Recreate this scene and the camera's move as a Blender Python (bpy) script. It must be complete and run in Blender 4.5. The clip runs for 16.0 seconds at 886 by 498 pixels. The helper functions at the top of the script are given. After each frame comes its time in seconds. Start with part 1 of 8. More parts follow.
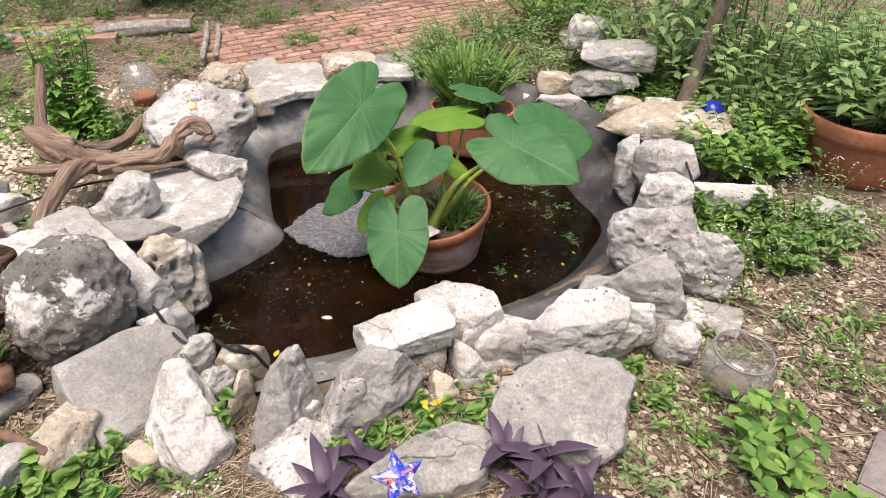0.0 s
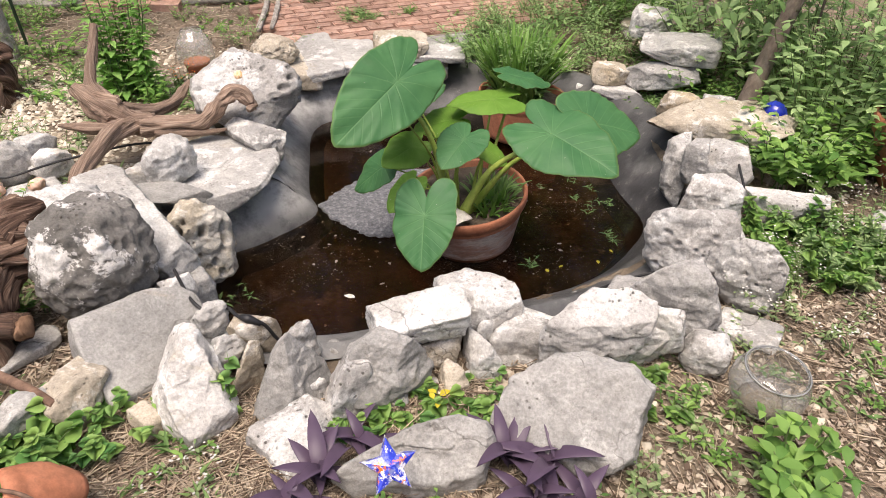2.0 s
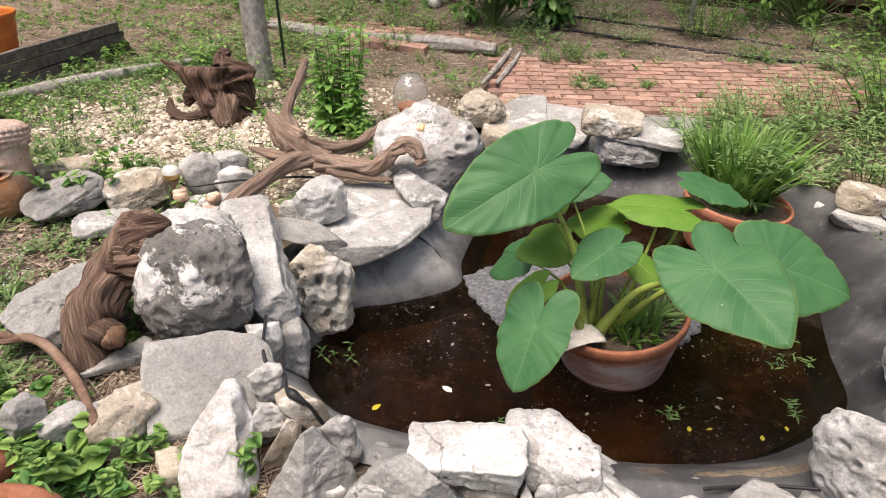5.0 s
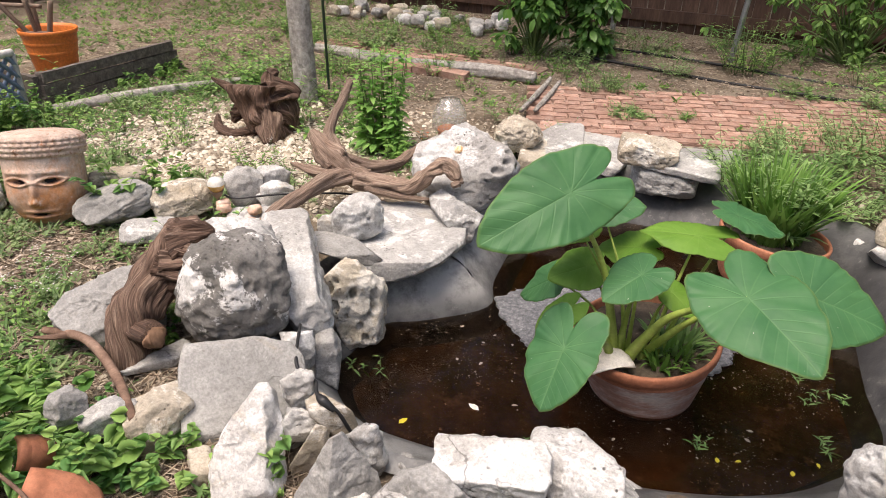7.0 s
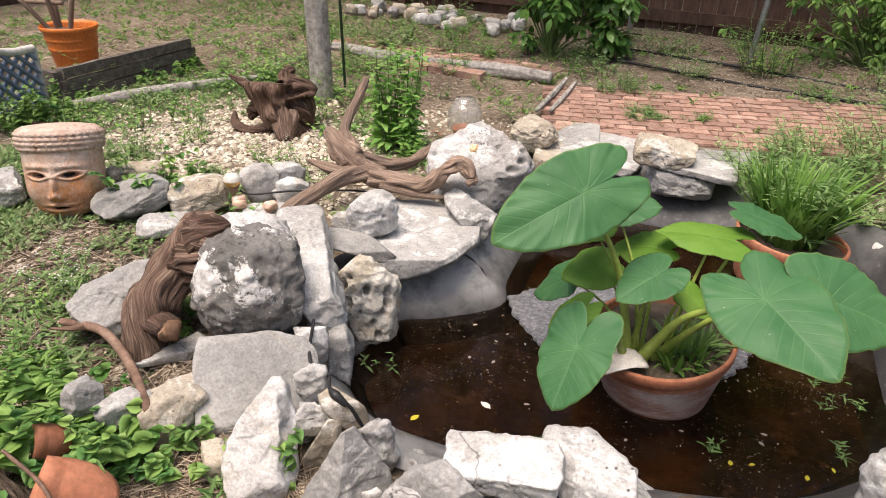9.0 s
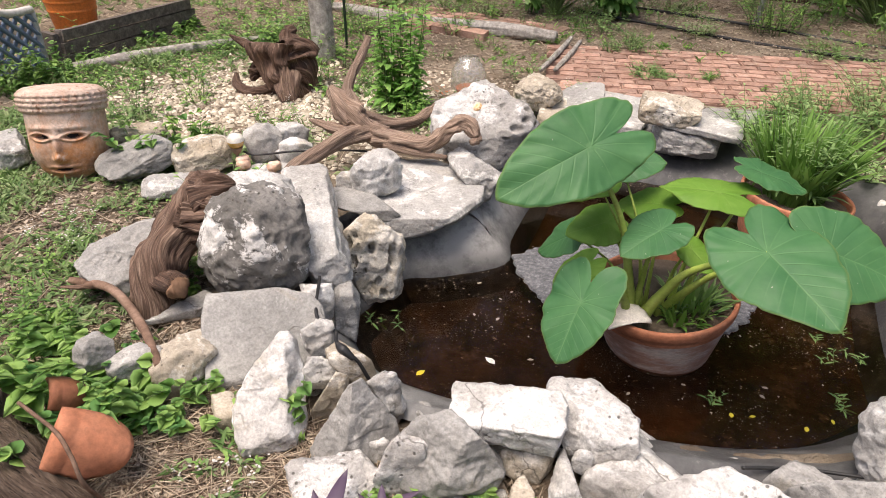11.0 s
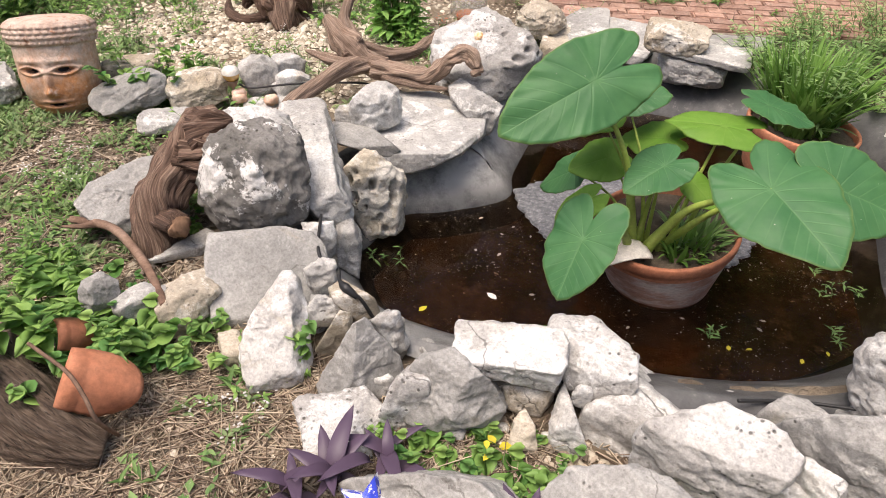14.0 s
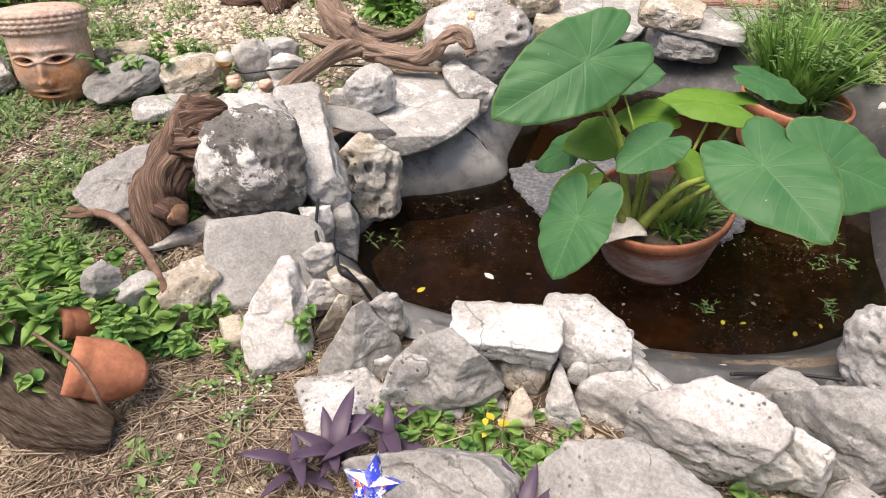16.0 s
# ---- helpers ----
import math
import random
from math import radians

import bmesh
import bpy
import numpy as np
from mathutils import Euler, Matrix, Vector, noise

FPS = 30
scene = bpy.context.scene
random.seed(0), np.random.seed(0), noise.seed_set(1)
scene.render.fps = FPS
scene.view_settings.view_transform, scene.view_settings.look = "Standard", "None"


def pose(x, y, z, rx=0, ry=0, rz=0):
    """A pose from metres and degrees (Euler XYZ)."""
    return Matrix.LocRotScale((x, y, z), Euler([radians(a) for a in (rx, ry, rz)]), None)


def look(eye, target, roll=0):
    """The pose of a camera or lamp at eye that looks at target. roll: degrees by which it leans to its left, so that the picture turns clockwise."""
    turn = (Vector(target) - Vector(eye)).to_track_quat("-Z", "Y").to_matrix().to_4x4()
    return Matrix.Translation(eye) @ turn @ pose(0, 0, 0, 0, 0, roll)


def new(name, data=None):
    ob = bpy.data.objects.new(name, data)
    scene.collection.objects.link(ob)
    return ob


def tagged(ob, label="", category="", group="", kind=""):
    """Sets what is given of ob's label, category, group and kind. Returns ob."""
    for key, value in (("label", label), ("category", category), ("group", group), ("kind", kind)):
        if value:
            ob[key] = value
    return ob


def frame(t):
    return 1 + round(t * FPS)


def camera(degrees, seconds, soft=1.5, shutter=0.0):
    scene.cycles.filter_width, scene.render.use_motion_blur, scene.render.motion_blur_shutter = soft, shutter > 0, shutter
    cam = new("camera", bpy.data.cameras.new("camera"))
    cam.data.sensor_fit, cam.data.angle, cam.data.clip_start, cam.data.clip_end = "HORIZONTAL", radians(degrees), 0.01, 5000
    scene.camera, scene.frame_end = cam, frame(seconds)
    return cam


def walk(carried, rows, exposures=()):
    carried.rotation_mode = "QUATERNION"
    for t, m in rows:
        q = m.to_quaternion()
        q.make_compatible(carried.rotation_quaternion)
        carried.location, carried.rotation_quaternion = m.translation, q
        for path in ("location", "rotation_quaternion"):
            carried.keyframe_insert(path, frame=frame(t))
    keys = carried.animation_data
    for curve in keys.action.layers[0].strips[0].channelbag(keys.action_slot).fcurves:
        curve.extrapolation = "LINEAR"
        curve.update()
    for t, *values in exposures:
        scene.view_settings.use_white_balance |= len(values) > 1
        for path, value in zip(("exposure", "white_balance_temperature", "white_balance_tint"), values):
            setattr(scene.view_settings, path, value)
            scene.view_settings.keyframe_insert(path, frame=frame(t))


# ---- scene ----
cam = camera(67.1, 16.0, soft=0.9)
PATH = [
    (0, (0.16, -2.095, 1.389), (0.387, -0.46, 0.26), -1.6),
    (0.5, (0.166, -2.092, 1.384), (0.374, -0.453, 0.256), -0.9),
    (1, (0.185, -2.081, 1.376), (0.354, -0.436, 0.251), -0.5),
    (1.5, (0.216, -2.073, 1.36), (0.334, -0.432, 0.224), 0.1),
    (2, (0.241, -2.059, 1.346), (0.308, -0.427, 0.192), -0.2),
    (2.5, (0.23, -1.974, 1.301), (0.296, -0.36, 0.122), 0.0),
    (3, (0.214, -1.814, 1.264), (0.172, -0.169, 0.128), 0.1),
    (3.5, (0.286, -1.717, 1.248), (0.058, -0.071, 0.136), -0.1),
    (4, (0.46, -1.65, 1.259), (-0.017, -0.055, 0.152), 3.2),
    (4.5, (0.524, -1.66, 1.298), (-0.084, -0.103, 0.2), 0.4),
    (5, (0.525, -1.722, 1.321), (-0.113, -0.134, 0.286), 0.5),
    (7.5, (0.54, -1.76, 1.313), (-0.221, -0.183, 0.346), 1.4),
    (8, (0.538, -1.76, 1.311), (-0.232, -0.189, 0.342), 1.4),
    (8.5, (0.538, -1.762, 1.311), (-0.239, -0.189, 0.35), 1.5),
    (11, (0.545, -1.783, 1.292), (-0.218, -0.264, 0.237), 1.1),
    (11.5, (0.546, -1.787, 1.291), (-0.2, -0.278, 0.21), 1.2),
    (12, (0.547, -1.783, 1.291), (-0.205, -0.297, 0.183), 0.8),
    (12.5, (0.546, -1.781, 1.296), (-0.195, -0.311, 0.16), 0.8),
    (13, (0.542, -1.781, 1.301), (-0.195, -0.317, 0.155), 0.9),
    (13.5, (0.539, -1.778, 1.303), (-0.178, -0.339, 0.113), 1.1),
    (14, (0.533, -1.77, 1.308), (-0.172, -0.359, 0.078), 0.8),
    (14.5, (0.534, -1.767, 1.312), (-0.16, -0.368, 0.063), 0.7),
    (15, (0.537, -1.77, 1.315), (-0.153, -0.378, 0.056), 0.3),
    (15.5, (0.541, -1.772, 1.32), (-0.151, -0.392, 0.048), -0.1),
    (16, (0.545, -1.776, 1.327), (-0.141, -0.401, 0.048), -0.4),
]
walk(cam, [(t, look(eye, target, roll)) for t, eye, target, roll in PATH],
     [(0.0, 0.51, 7000, 15), (16.0, 0.51, 7000, 15)])

# ---- world and sun: bright overcast sky over a shaded yard ----
world = bpy.data.worlds.new("world")
scene.world = world
world.use_nodes = True
wn, wl = world.node_tree.nodes, world.node_tree.links
sky = wn.new("ShaderNodeTexSky")
sky.sky_type = "NISHITA"
sky.sun_disc = False
sky.sun_elevation = radians(72)
sky.sun_rotation = radians(-155)
sky.dust_density = 4.0
sky.air_density = 1.0
wn["Background"].inputs["Strength"].default_value = 0.15
wl.new(sky.outputs[0], wn["Background"].inputs["Color"])
sun = new("sun", bpy.data.lights.new("sun", "SUN"))
sun.data.energy = 2.75
sun.data.angle = radians(36)
sun.data.color = (1.0, 0.95, 0.88)
sun.matrix_world = look((-0.55, -1.2, 4.2), (0, 0, 0))

# ---- materials ----
def material(name, colours, scale=8.0, rough=0.85, bump=0.4, bump_scale=40.0, metal=0.0, detail=6.0, spots=None, vary=0.12, coat=0.0,
             stretch=(1, 1, 1), spec=0.4, bump_dist=0.01, trans=0.0, grain=0.22, pits=0.0, coords=None, cracks=0.22):
    """Base colours blended by noise at two scales, spots of another colour, relief, and a change from thing to thing."""
    m = bpy.data.materials.new(name)
    m.use_nodes = True
    n, l = m.node_tree.nodes, m.node_tree.links
    bsdf = n["Principled BSDF"]
    tc = n.new("ShaderNodeTexCoord")
    mp = n.new("ShaderNodeMapping")
    info = n.new("ShaderNodeObjectInfo")
    shift = n.new("ShaderNodeVectorMath")
    shift.operation = "SCALE"
    l.new(info.outputs["Random"], shift.inputs[0])
    shift.inputs["Scale"].default_value = 37.0
    l.new(shift.outputs[0], mp.inputs["Location"])
    mp.inputs["Scale"].default_value = stretch
    if coords:
        own = n.new("ShaderNodeAttribute")
        own.attribute_name = coords
        l.new(own.outputs["Vector"], mp.inputs["Vector"])
    else:
        l.new(tc.outputs["Object"], mp.inputs["Vector"])
    big = n.new("ShaderNodeTexNoise")
    big.inputs["Scale"].default_value, big.inputs["Detail"].default_value = scale, detail
    big.inputs["Roughness"].default_value = 0.65
    l.new(mp.outputs[0], big.inputs["Vector"])
    ramp = n.new("ShaderNodeValToRGB")
    els = ramp.color_ramp.elements
    while len(els) < len(colours):
        els.new(0.5)
    for i, c in enumerate(colours):
        els[i].position = 0.28 + 0.44 * i / max(1, len(colours) - 1)
        els[i].color = (*c, 1)
    l.new(big.outputs["Fac"], ramp.inputs["Fac"])
    colour = ramp.outputs["Color"]
    if spots:
        for sc, lo, hi, c in spots:
            sp = n.new("ShaderNodeTexNoise")
            sp.inputs["Scale"].default_value, sp.inputs["Detail"].default_value = sc, 8.0
            sp.inputs["Roughness"].default_value = 0.7
            l.new(mp.outputs[0], sp.inputs["Vector"])
            mr = n.new("ShaderNodeMapRange")
            mr.inputs["From Min"].default_value, mr.inputs["From Max"].default_value = lo, hi
            l.new(sp.outputs["Fac"], mr.inputs["Value"])
            mix = n.new("ShaderNodeMix")
            mix.data_type = "RGBA"
            l.new(mr.outputs[0], mix.inputs["Factor"])
            l.new(colour, mix.inputs["A"])
            mix.inputs["B"].default_value = (*c, 1)
            colour = mix.outputs["Result"]
    hsv = n.new("ShaderNodeHueSaturation")
    vr = n.new("ShaderNodeMapRange")
    vr.inputs["To Min"].default_value, vr.inputs["To Max"].default_value = 1 - vary, 1 + vary
    l.new(info.outputs["Random"], vr.inputs["Value"])
    l.new(colour, hsv.inputs["Color"])
    gn = n.new("ShaderNodeTexNoise")
    gn.inputs["Scale"].default_value, gn.inputs["Detail"].default_value = bump_scale * 0.9, 10.0
    gn.inputs["Roughness"].default_value = 0.75
    l.new(mp.outputs[0], gn.inputs["Vector"])
    gr = n.new("ShaderNodeMapRange")
    gr.inputs["From Min"].default_value, gr.inputs["From Max"].default_value = 0.3, 0.7
    gr.inputs["To Min"].default_value, gr.inputs["To Max"].default_value = 1 - grain * 1.6, 1 + grain
    l.new(gn.outputs["Fac"], gr.inputs["Value"])
    value = n.new("ShaderNodeMath")
    value.operation = "MULTIPLY"
    l.new(vr.outputs[0], value.inputs[0])
    l.new(gr.outputs[0], value.inputs[1])
    l.new(value.outputs[0], hsv.inputs["Value"])
    surface = hsv.outputs[0]
    height = None
    if cracks:
        cn = n.new("ShaderNodeTexNoise")
        cn.inputs["Scale"].default_value, cn.inputs["Detail"].default_value = 4.5, 5.0
        cn.inputs["Distortion"].default_value = 0.4
        l.new(mp.outputs[0], cn.inputs["Vector"])
        away = n.new("ShaderNodeMath")
        away.operation = "SUBTRACT"
        away.inputs[1].default_value = 0.5
        l.new(cn.outputs["Fac"], away.inputs[0])
        dist = n.new("ShaderNodeMath")
        dist.operation = "ABSOLUTE"
        l.new(away.outputs[0], dist.inputs[0])
        line = n.new("ShaderNodeMapRange")
        line.inputs["From Min"].default_value, line.inputs["From Max"].default_value = 0.002, 0.007
        line.inputs["To Min"].default_value, line.inputs["To Max"].default_value = cracks, 0.0
        l.new(dist.outputs[0], line.inputs["Value"])
        half = n.new("ShaderNodeMapRange")
        half.inputs["From Min"].default_value, half.inputs["From Max"].default_value = 0.5, 0.58
        l.new(big.outputs["Fac"], half.inputs["Value"])
        cut = n.new("ShaderNodeMath")
        cut.operation = "MULTIPLY"
        l.new(line.outputs[0], cut.inputs[0])
        l.new(half.outputs[0], cut.inputs[1])
        ck = n.new("ShaderNodeMix")
        ck.data_type = "RGBA"
        l.new(cut.outputs[0], ck.inputs["Factor"])
        l.new(surface, ck.inputs["A"])
        ck.inputs["B"].default_value = (0.11, 0.1, 0.085, 1)
        surface = ck.outputs["Result"]
        height = cut.outputs[0]
    if pits:
        vo = n.new("ShaderNodeTexVoronoi")
        vo.inputs["Scale"].default_value = 55.0
        vo.inputs["Randomness"].default_value = 1.0
        l.new(mp.outputs[0], vo.inputs["Vector"])
        pm = n.new("ShaderNodeMapRange")
        pm.inputs["From Min"].default_value, pm.inputs["From Max"].default_value = 0.08, 0.28
        pm.inputs["To Min"].default_value, pm.inputs["To Max"].default_value = 1.0, 0.0
        l.new(vo.outputs["Distance"], pm.inputs["Value"])
        where = n.new("ShaderNodeMapRange")
        where.inputs["From Min"].default_value, where.inputs["From Max"].default_value = 0.62 - 0.2 * pits, 0.7 - 0.15 * pits
        pn = n.new("ShaderNodeTexNoise")
        pn.inputs["Scale"].default_value, pn.inputs["Detail"].default_value = 11.0, 5.0
        l.new(mp.outputs[0], pn.inputs["Vector"])
        l.new(pn.outputs["Fac"], where.inputs["Value"])
        both = n.new("ShaderNodeMath")
        both.operation = "MULTIPLY"
        l.new(pm.outputs[0], both.inputs[0])
        l.new(where.outputs[0], both.inputs[1])
        dk = n.new("ShaderNodeMix")
        dk.data_type = "RGBA"
        l.new(both.outputs[0], dk.inputs["Factor"])
        l.new(surface, dk.inputs["A"])
        dk.inputs["B"].default_value = (0.1, 0.09, 0.075, 1)
        surface = dk.outputs["Result"]
        if height is not None:
            total = n.new("ShaderNodeMath")
            l.new(height, total.inputs[0])
            l.new(both.outputs[0], total.inputs[1])
            height = total.outputs[0]
        else:
            height = both.outputs[0]
    l.new(surface, bsdf.inputs["Base Color"])
    fine = n.new("ShaderNodeTexNoise")
    fine.inputs["Scale"].default_value, fine.inputs["Detail"].default_value = bump_scale, 9.0
    fine.inputs["Roughness"].default_value = 0.7
    l.new(mp.outputs[0], fine.inputs["Vector"])
    bp = n.new("ShaderNodeBump")
    bp.inputs["Strength"].default_value, bp.inputs["Distance"].default_value = bump, bump_dist
    relief = fine.outputs["Fac"]
    if height is not None:
        sub = n.new("ShaderNodeMath")
        sub.operation = "SUBTRACT"
        l.new(relief, sub.inputs[0])
        l.new(height, sub.inputs[1])
        relief = sub.outputs[0]
    l.new(relief, bp.inputs["Height"])
    l.new(bp.outputs[0], bsdf.inputs["Normal"])
    rr = n.new("ShaderNodeMapRange")
    rr.inputs["To Min"].default_value, rr.inputs["To Max"].default_value = max(0.02, rough - 0.12), min(1, rough + 0.1)
    l.new(fine.outputs["Fac"], rr.inputs["Value"])
    l.new(rr.outputs[0], bsdf.inputs["Roughness"])
    bsdf.inputs["Metallic"].default_value = metal
    bsdf.inputs["Specular IOR Level"].default_value = spec
    bsdf.inputs["Coat Weight"].default_value = coat
    bsdf.inputs["Coat Roughness"].default_value = 0.1
    if trans:
        tr = n.new("ShaderNodeBsdfTranslucent")
        l.new(hsv.outputs[0], tr.inputs["Color"])
        ms = n.new("ShaderNodeMixShader")
        ms.inputs[0].default_value = trans
        l.new(bsdf.outputs[0], ms.inputs[1])
        l.new(tr.outputs[0], ms.inputs[2])
        l.new(ms.outputs[0], n["Material Output"].inputs["Surface"])
    return m


def leafy(name, dark, light, rough=0.5, trans=0.25):
    """Foliage: each leaf its own green; light passes through it."""
    m = bpy.data.materials.new(name)
    m.use_nodes = True
    n, l = m.node_tree.nodes, m.node_tree.links
    bsdf = n["Principled BSDF"]
    geo = n.new("ShaderNodeNewGeometry")
    ramp = n.new("ShaderNodeValToRGB")
    ramp.color_ramp.elements[0].color = (*dark, 1)
    ramp.color_ramp.elements[1].color = (*light, 1)
    l.new(geo.outputs["Random Per Island"], ramp.inputs["Fac"])
    tc = n.new("ShaderNodeTexCoord")
    nz = n.new("ShaderNodeTexNoise")
    nz.inputs["Scale"].default_value, nz.inputs["Detail"].default_value = 22.0, 5.0
    l.new(tc.outputs["Object"], nz.inputs["Vector"])
    mr = n.new("ShaderNodeMapRange")
    mr.inputs["To Min"].default_value, mr.inputs["To Max"].default_value = 0.78, 1.22
    l.new(nz.outputs["Fac"], mr.inputs["Value"])
    hsv = n.new("ShaderNodeHueSaturation")
    l.new(ramp.outputs[0], hsv.inputs["Color"])
    l.new(mr.outputs[0], hsv.inputs["Value"])
    colour = hsv.outputs[0]
    l.new(colour, bsdf.inputs["Base Color"])
    bsdf.inputs["Roughness"].default_value = rough
    bsdf.inputs["Specular IOR Level"].default_value = 0.35
    tr = n.new("ShaderNodeBsdfTranslucent")
    l.new(colour, tr.inputs["Color"])
    ms = n.new("ShaderNodeMixShader")
    ms.inputs[0].default_value = trans
    l.new(bsdf.outputs[0], ms.inputs[1])
    l.new(tr.outputs[0], ms.inputs[2])
    l.new(ms.outputs[0], n["Material Output"].inputs["Surface"])
    return m


class Nodes:
    """Short hand for wiring a material's nodes."""

    def __init__(self, m):
        self.n, self.l = m.node_tree.nodes, m.node_tree.links

    def put(self, socket, value):
        if isinstance(value, bpy.types.NodeSocket):
            self.l.new(value, socket)
        else:
            socket.default_value = value

    def noise(self, co, scale, detail=5.0, rough=0.6, warp=0.0):
        k = self.n.new("ShaderNodeTexNoise")
        k.inputs["Scale"].default_value, k.inputs["Detail"].default_value = scale, detail
        k.inputs["Roughness"].default_value, k.inputs["Distortion"].default_value = rough, warp
        self.l.new(co, k.inputs["Vector"])
        return k.outputs["Fac"]

    def cells(self, co, scale, feature="F1"):
        k = self.n.new("ShaderNodeTexVoronoi")
        k.feature = feature
        k.inputs["Scale"].default_value = scale
        self.l.new(co, k.inputs["Vector"])
        return k.outputs["Distance"]

    def span(self, value, lo, hi, a=0.0, b=1.0):
        k = self.n.new("ShaderNodeMapRange")
        k.inputs["From Min"].default_value, k.inputs["From Max"].default_value = lo, hi
        k.inputs["To Min"].default_value, k.inputs["To Max"].default_value = a, b
        self.put(k.inputs["Value"], value)
        return k.outputs[0]

    def math(self, op, a, b=0.0):
        k = self.n.new("ShaderNodeMath")
        k.operation = op
        self.put(k.inputs[0], a)
        self.put(k.inputs[1], b)
        return k.outputs[0]

    def blend(self, fac, a, b):
        k = self.n.new("ShaderNodeMix")
        k.data_type = "RGBA"
        self.put(k.inputs["Factor"], fac)
        self.put(k.inputs["A"], a if isinstance(a, bpy.types.NodeSocket) else (*a, 1))
        self.put(k.inputs["B"], b if isinstance(b, bpy.types.NodeSocket) else (*b, 1))
        return k.outputs["Result"]

    def bump(self, height, strength, distance, normal=None):
        k = self.n.new("ShaderNodeBump")
        k.inputs["Strength"].default_value, k.inputs["Distance"].default_value = strength, distance
        self.l.new(height, k.inputs["Height"])
        if normal is not None:
            self.l.new(normal, k.inputs["Normal"])
        return k.outputs[0]

    def own_coords(self):
        tc, info, add = self.n.new("ShaderNodeTexCoord"), self.n.new("ShaderNodeObjectInfo"), self.n.new("ShaderNodeVectorMath")
        mul = self.n.new("ShaderNodeVectorMath")
        mul.operation = "SCALE"
        mul.inputs["Scale"].default_value = 37.0
        self.l.new(info.outputs["Random"], mul.inputs[0])
        self.l.new(tc.outputs["Object"], add.inputs[0])
        self.l.new(mul.outputs[0], add.inputs[1])
        return add.outputs[0], info.outputs["Random"]


def stone_material(name, dark, mid, crust, crust_at, stain=(0.34, 0.28, 0.19), stain_at=0.62, pores=0.4, relief=1.0, edge=0.05):
    """Limestone: a grey skin in two tones, pale crust in ragged patches, earthy stains, pores, hairline cracks and grain."""
    m = bpy.data.materials.new(name)
    m.use_nodes = True
    w = Nodes(m)
    b = w.n["Principled BSDF"]
    co, rnd = w.own_coords()
    broad, ragged = w.noise(co, 3.4, 4, 0.55), w.noise(co, 7.5, 12, 0.74, 0.3)
    mid_n, fine = w.noise(co, 30, 8, 0.7), w.noise(co, 150, 6, 0.7)
    colour = w.blend(w.span(broad, 0.36, 0.64), dark, mid)
    colour = w.blend(w.math("MULTIPLY", w.span(ragged, crust_at, crust_at + edge), 0.85), colour, crust)
    colour = w.blend(w.math("MULTIPLY", w.span(w.noise(co, 5.2, 8, 0.65, 0.6), stain_at, stain_at + 0.12), 0.6), colour, stain)
    colour = w.blend(w.math("MULTIPLY", w.span(w.noise(co, 75, 4, 0.6), 0.63, 0.68), 0.5), colour, (0.1, 0.09, 0.08))
    where = w.span(w.noise(co, 8, 4, 0.6), 0.62 - 0.22 * pores, 0.7 - 0.16 * pores)
    pore = w.math("MULTIPLY", w.span(w.cells(co, 60), 0.12, 0.24, 1.0, 0.0), where)
    big_pore = w.math("MULTIPLY", w.span(w.cells(co, 27), 0.06, 0.15, 0.8, 0.0), w.span(w.noise(co, 6, 3), 0.66 - 0.2 * pores, 0.7 - 0.16 * pores))
    hole = w.math("MAXIMUM", pore, big_pore)
    warp = w.n.new("ShaderNodeVectorMath")
    warp.operation = "MULTIPLY_ADD"
    wn = w.n.new("ShaderNodeTexNoise")
    wn.inputs["Scale"].default_value, wn.inputs["Detail"].default_value = 6.0, 6.0
    w.l.new(co, wn.inputs["Vector"])
    w.l.new(wn.outputs["Color"], warp.inputs[0])
    warp.inputs[1].default_value = (0.22, 0.22, 0.22)
    w.l.new(co, warp.inputs[2])
    crack = w.math("MULTIPLY", w.span(w.cells(warp.outputs[0], 3.6, "DISTANCE_TO_EDGE"), 0.002, 0.008, 0.6, 0.0), w.span(w.noise(co, 2.6, 2), 0.56, 0.62))
    gap = w.math("MAXIMUM", hole, crack)
    colour = w.blend(w.math("MULTIPLY", gap, 0.8), colour, (0.075, 0.066, 0.055))
    hsv = w.n.new("ShaderNodeHueSaturation")
    w.l.new(colour, hsv.inputs["Color"])
    grain = w.math("MULTIPLY", w.span(fine, 0.38, 0.62, 0.8, 1.15), w.span(mid_n, 0.36, 0.64, 0.83, 1.13))
    w.l.new(w.math("MULTIPLY", grain, w.span(rnd, 0, 1, 0.9, 1.1)), hsv.inputs["Value"])
    w.l.new(hsv.outputs[0], b.inputs["Base Color"])
    height = w.math("SUBTRACT", w.math("ADD", w.math("MULTIPLY", mid_n, 0.8), w.math("MULTIPLY", fine, 0.3)), w.math("MULTIPLY", gap, 0.7))
    first = w.bump(ragged, 0.35 * relief, 0.02)
    w.l.new(w.bump(height, 0.7 * relief, 0.008, first), b.inputs["Normal"])
    b.inputs["Roughness"].default_value = 0.88
    b.inputs["Specular IOR Level"].default_value = 0.25
    return m


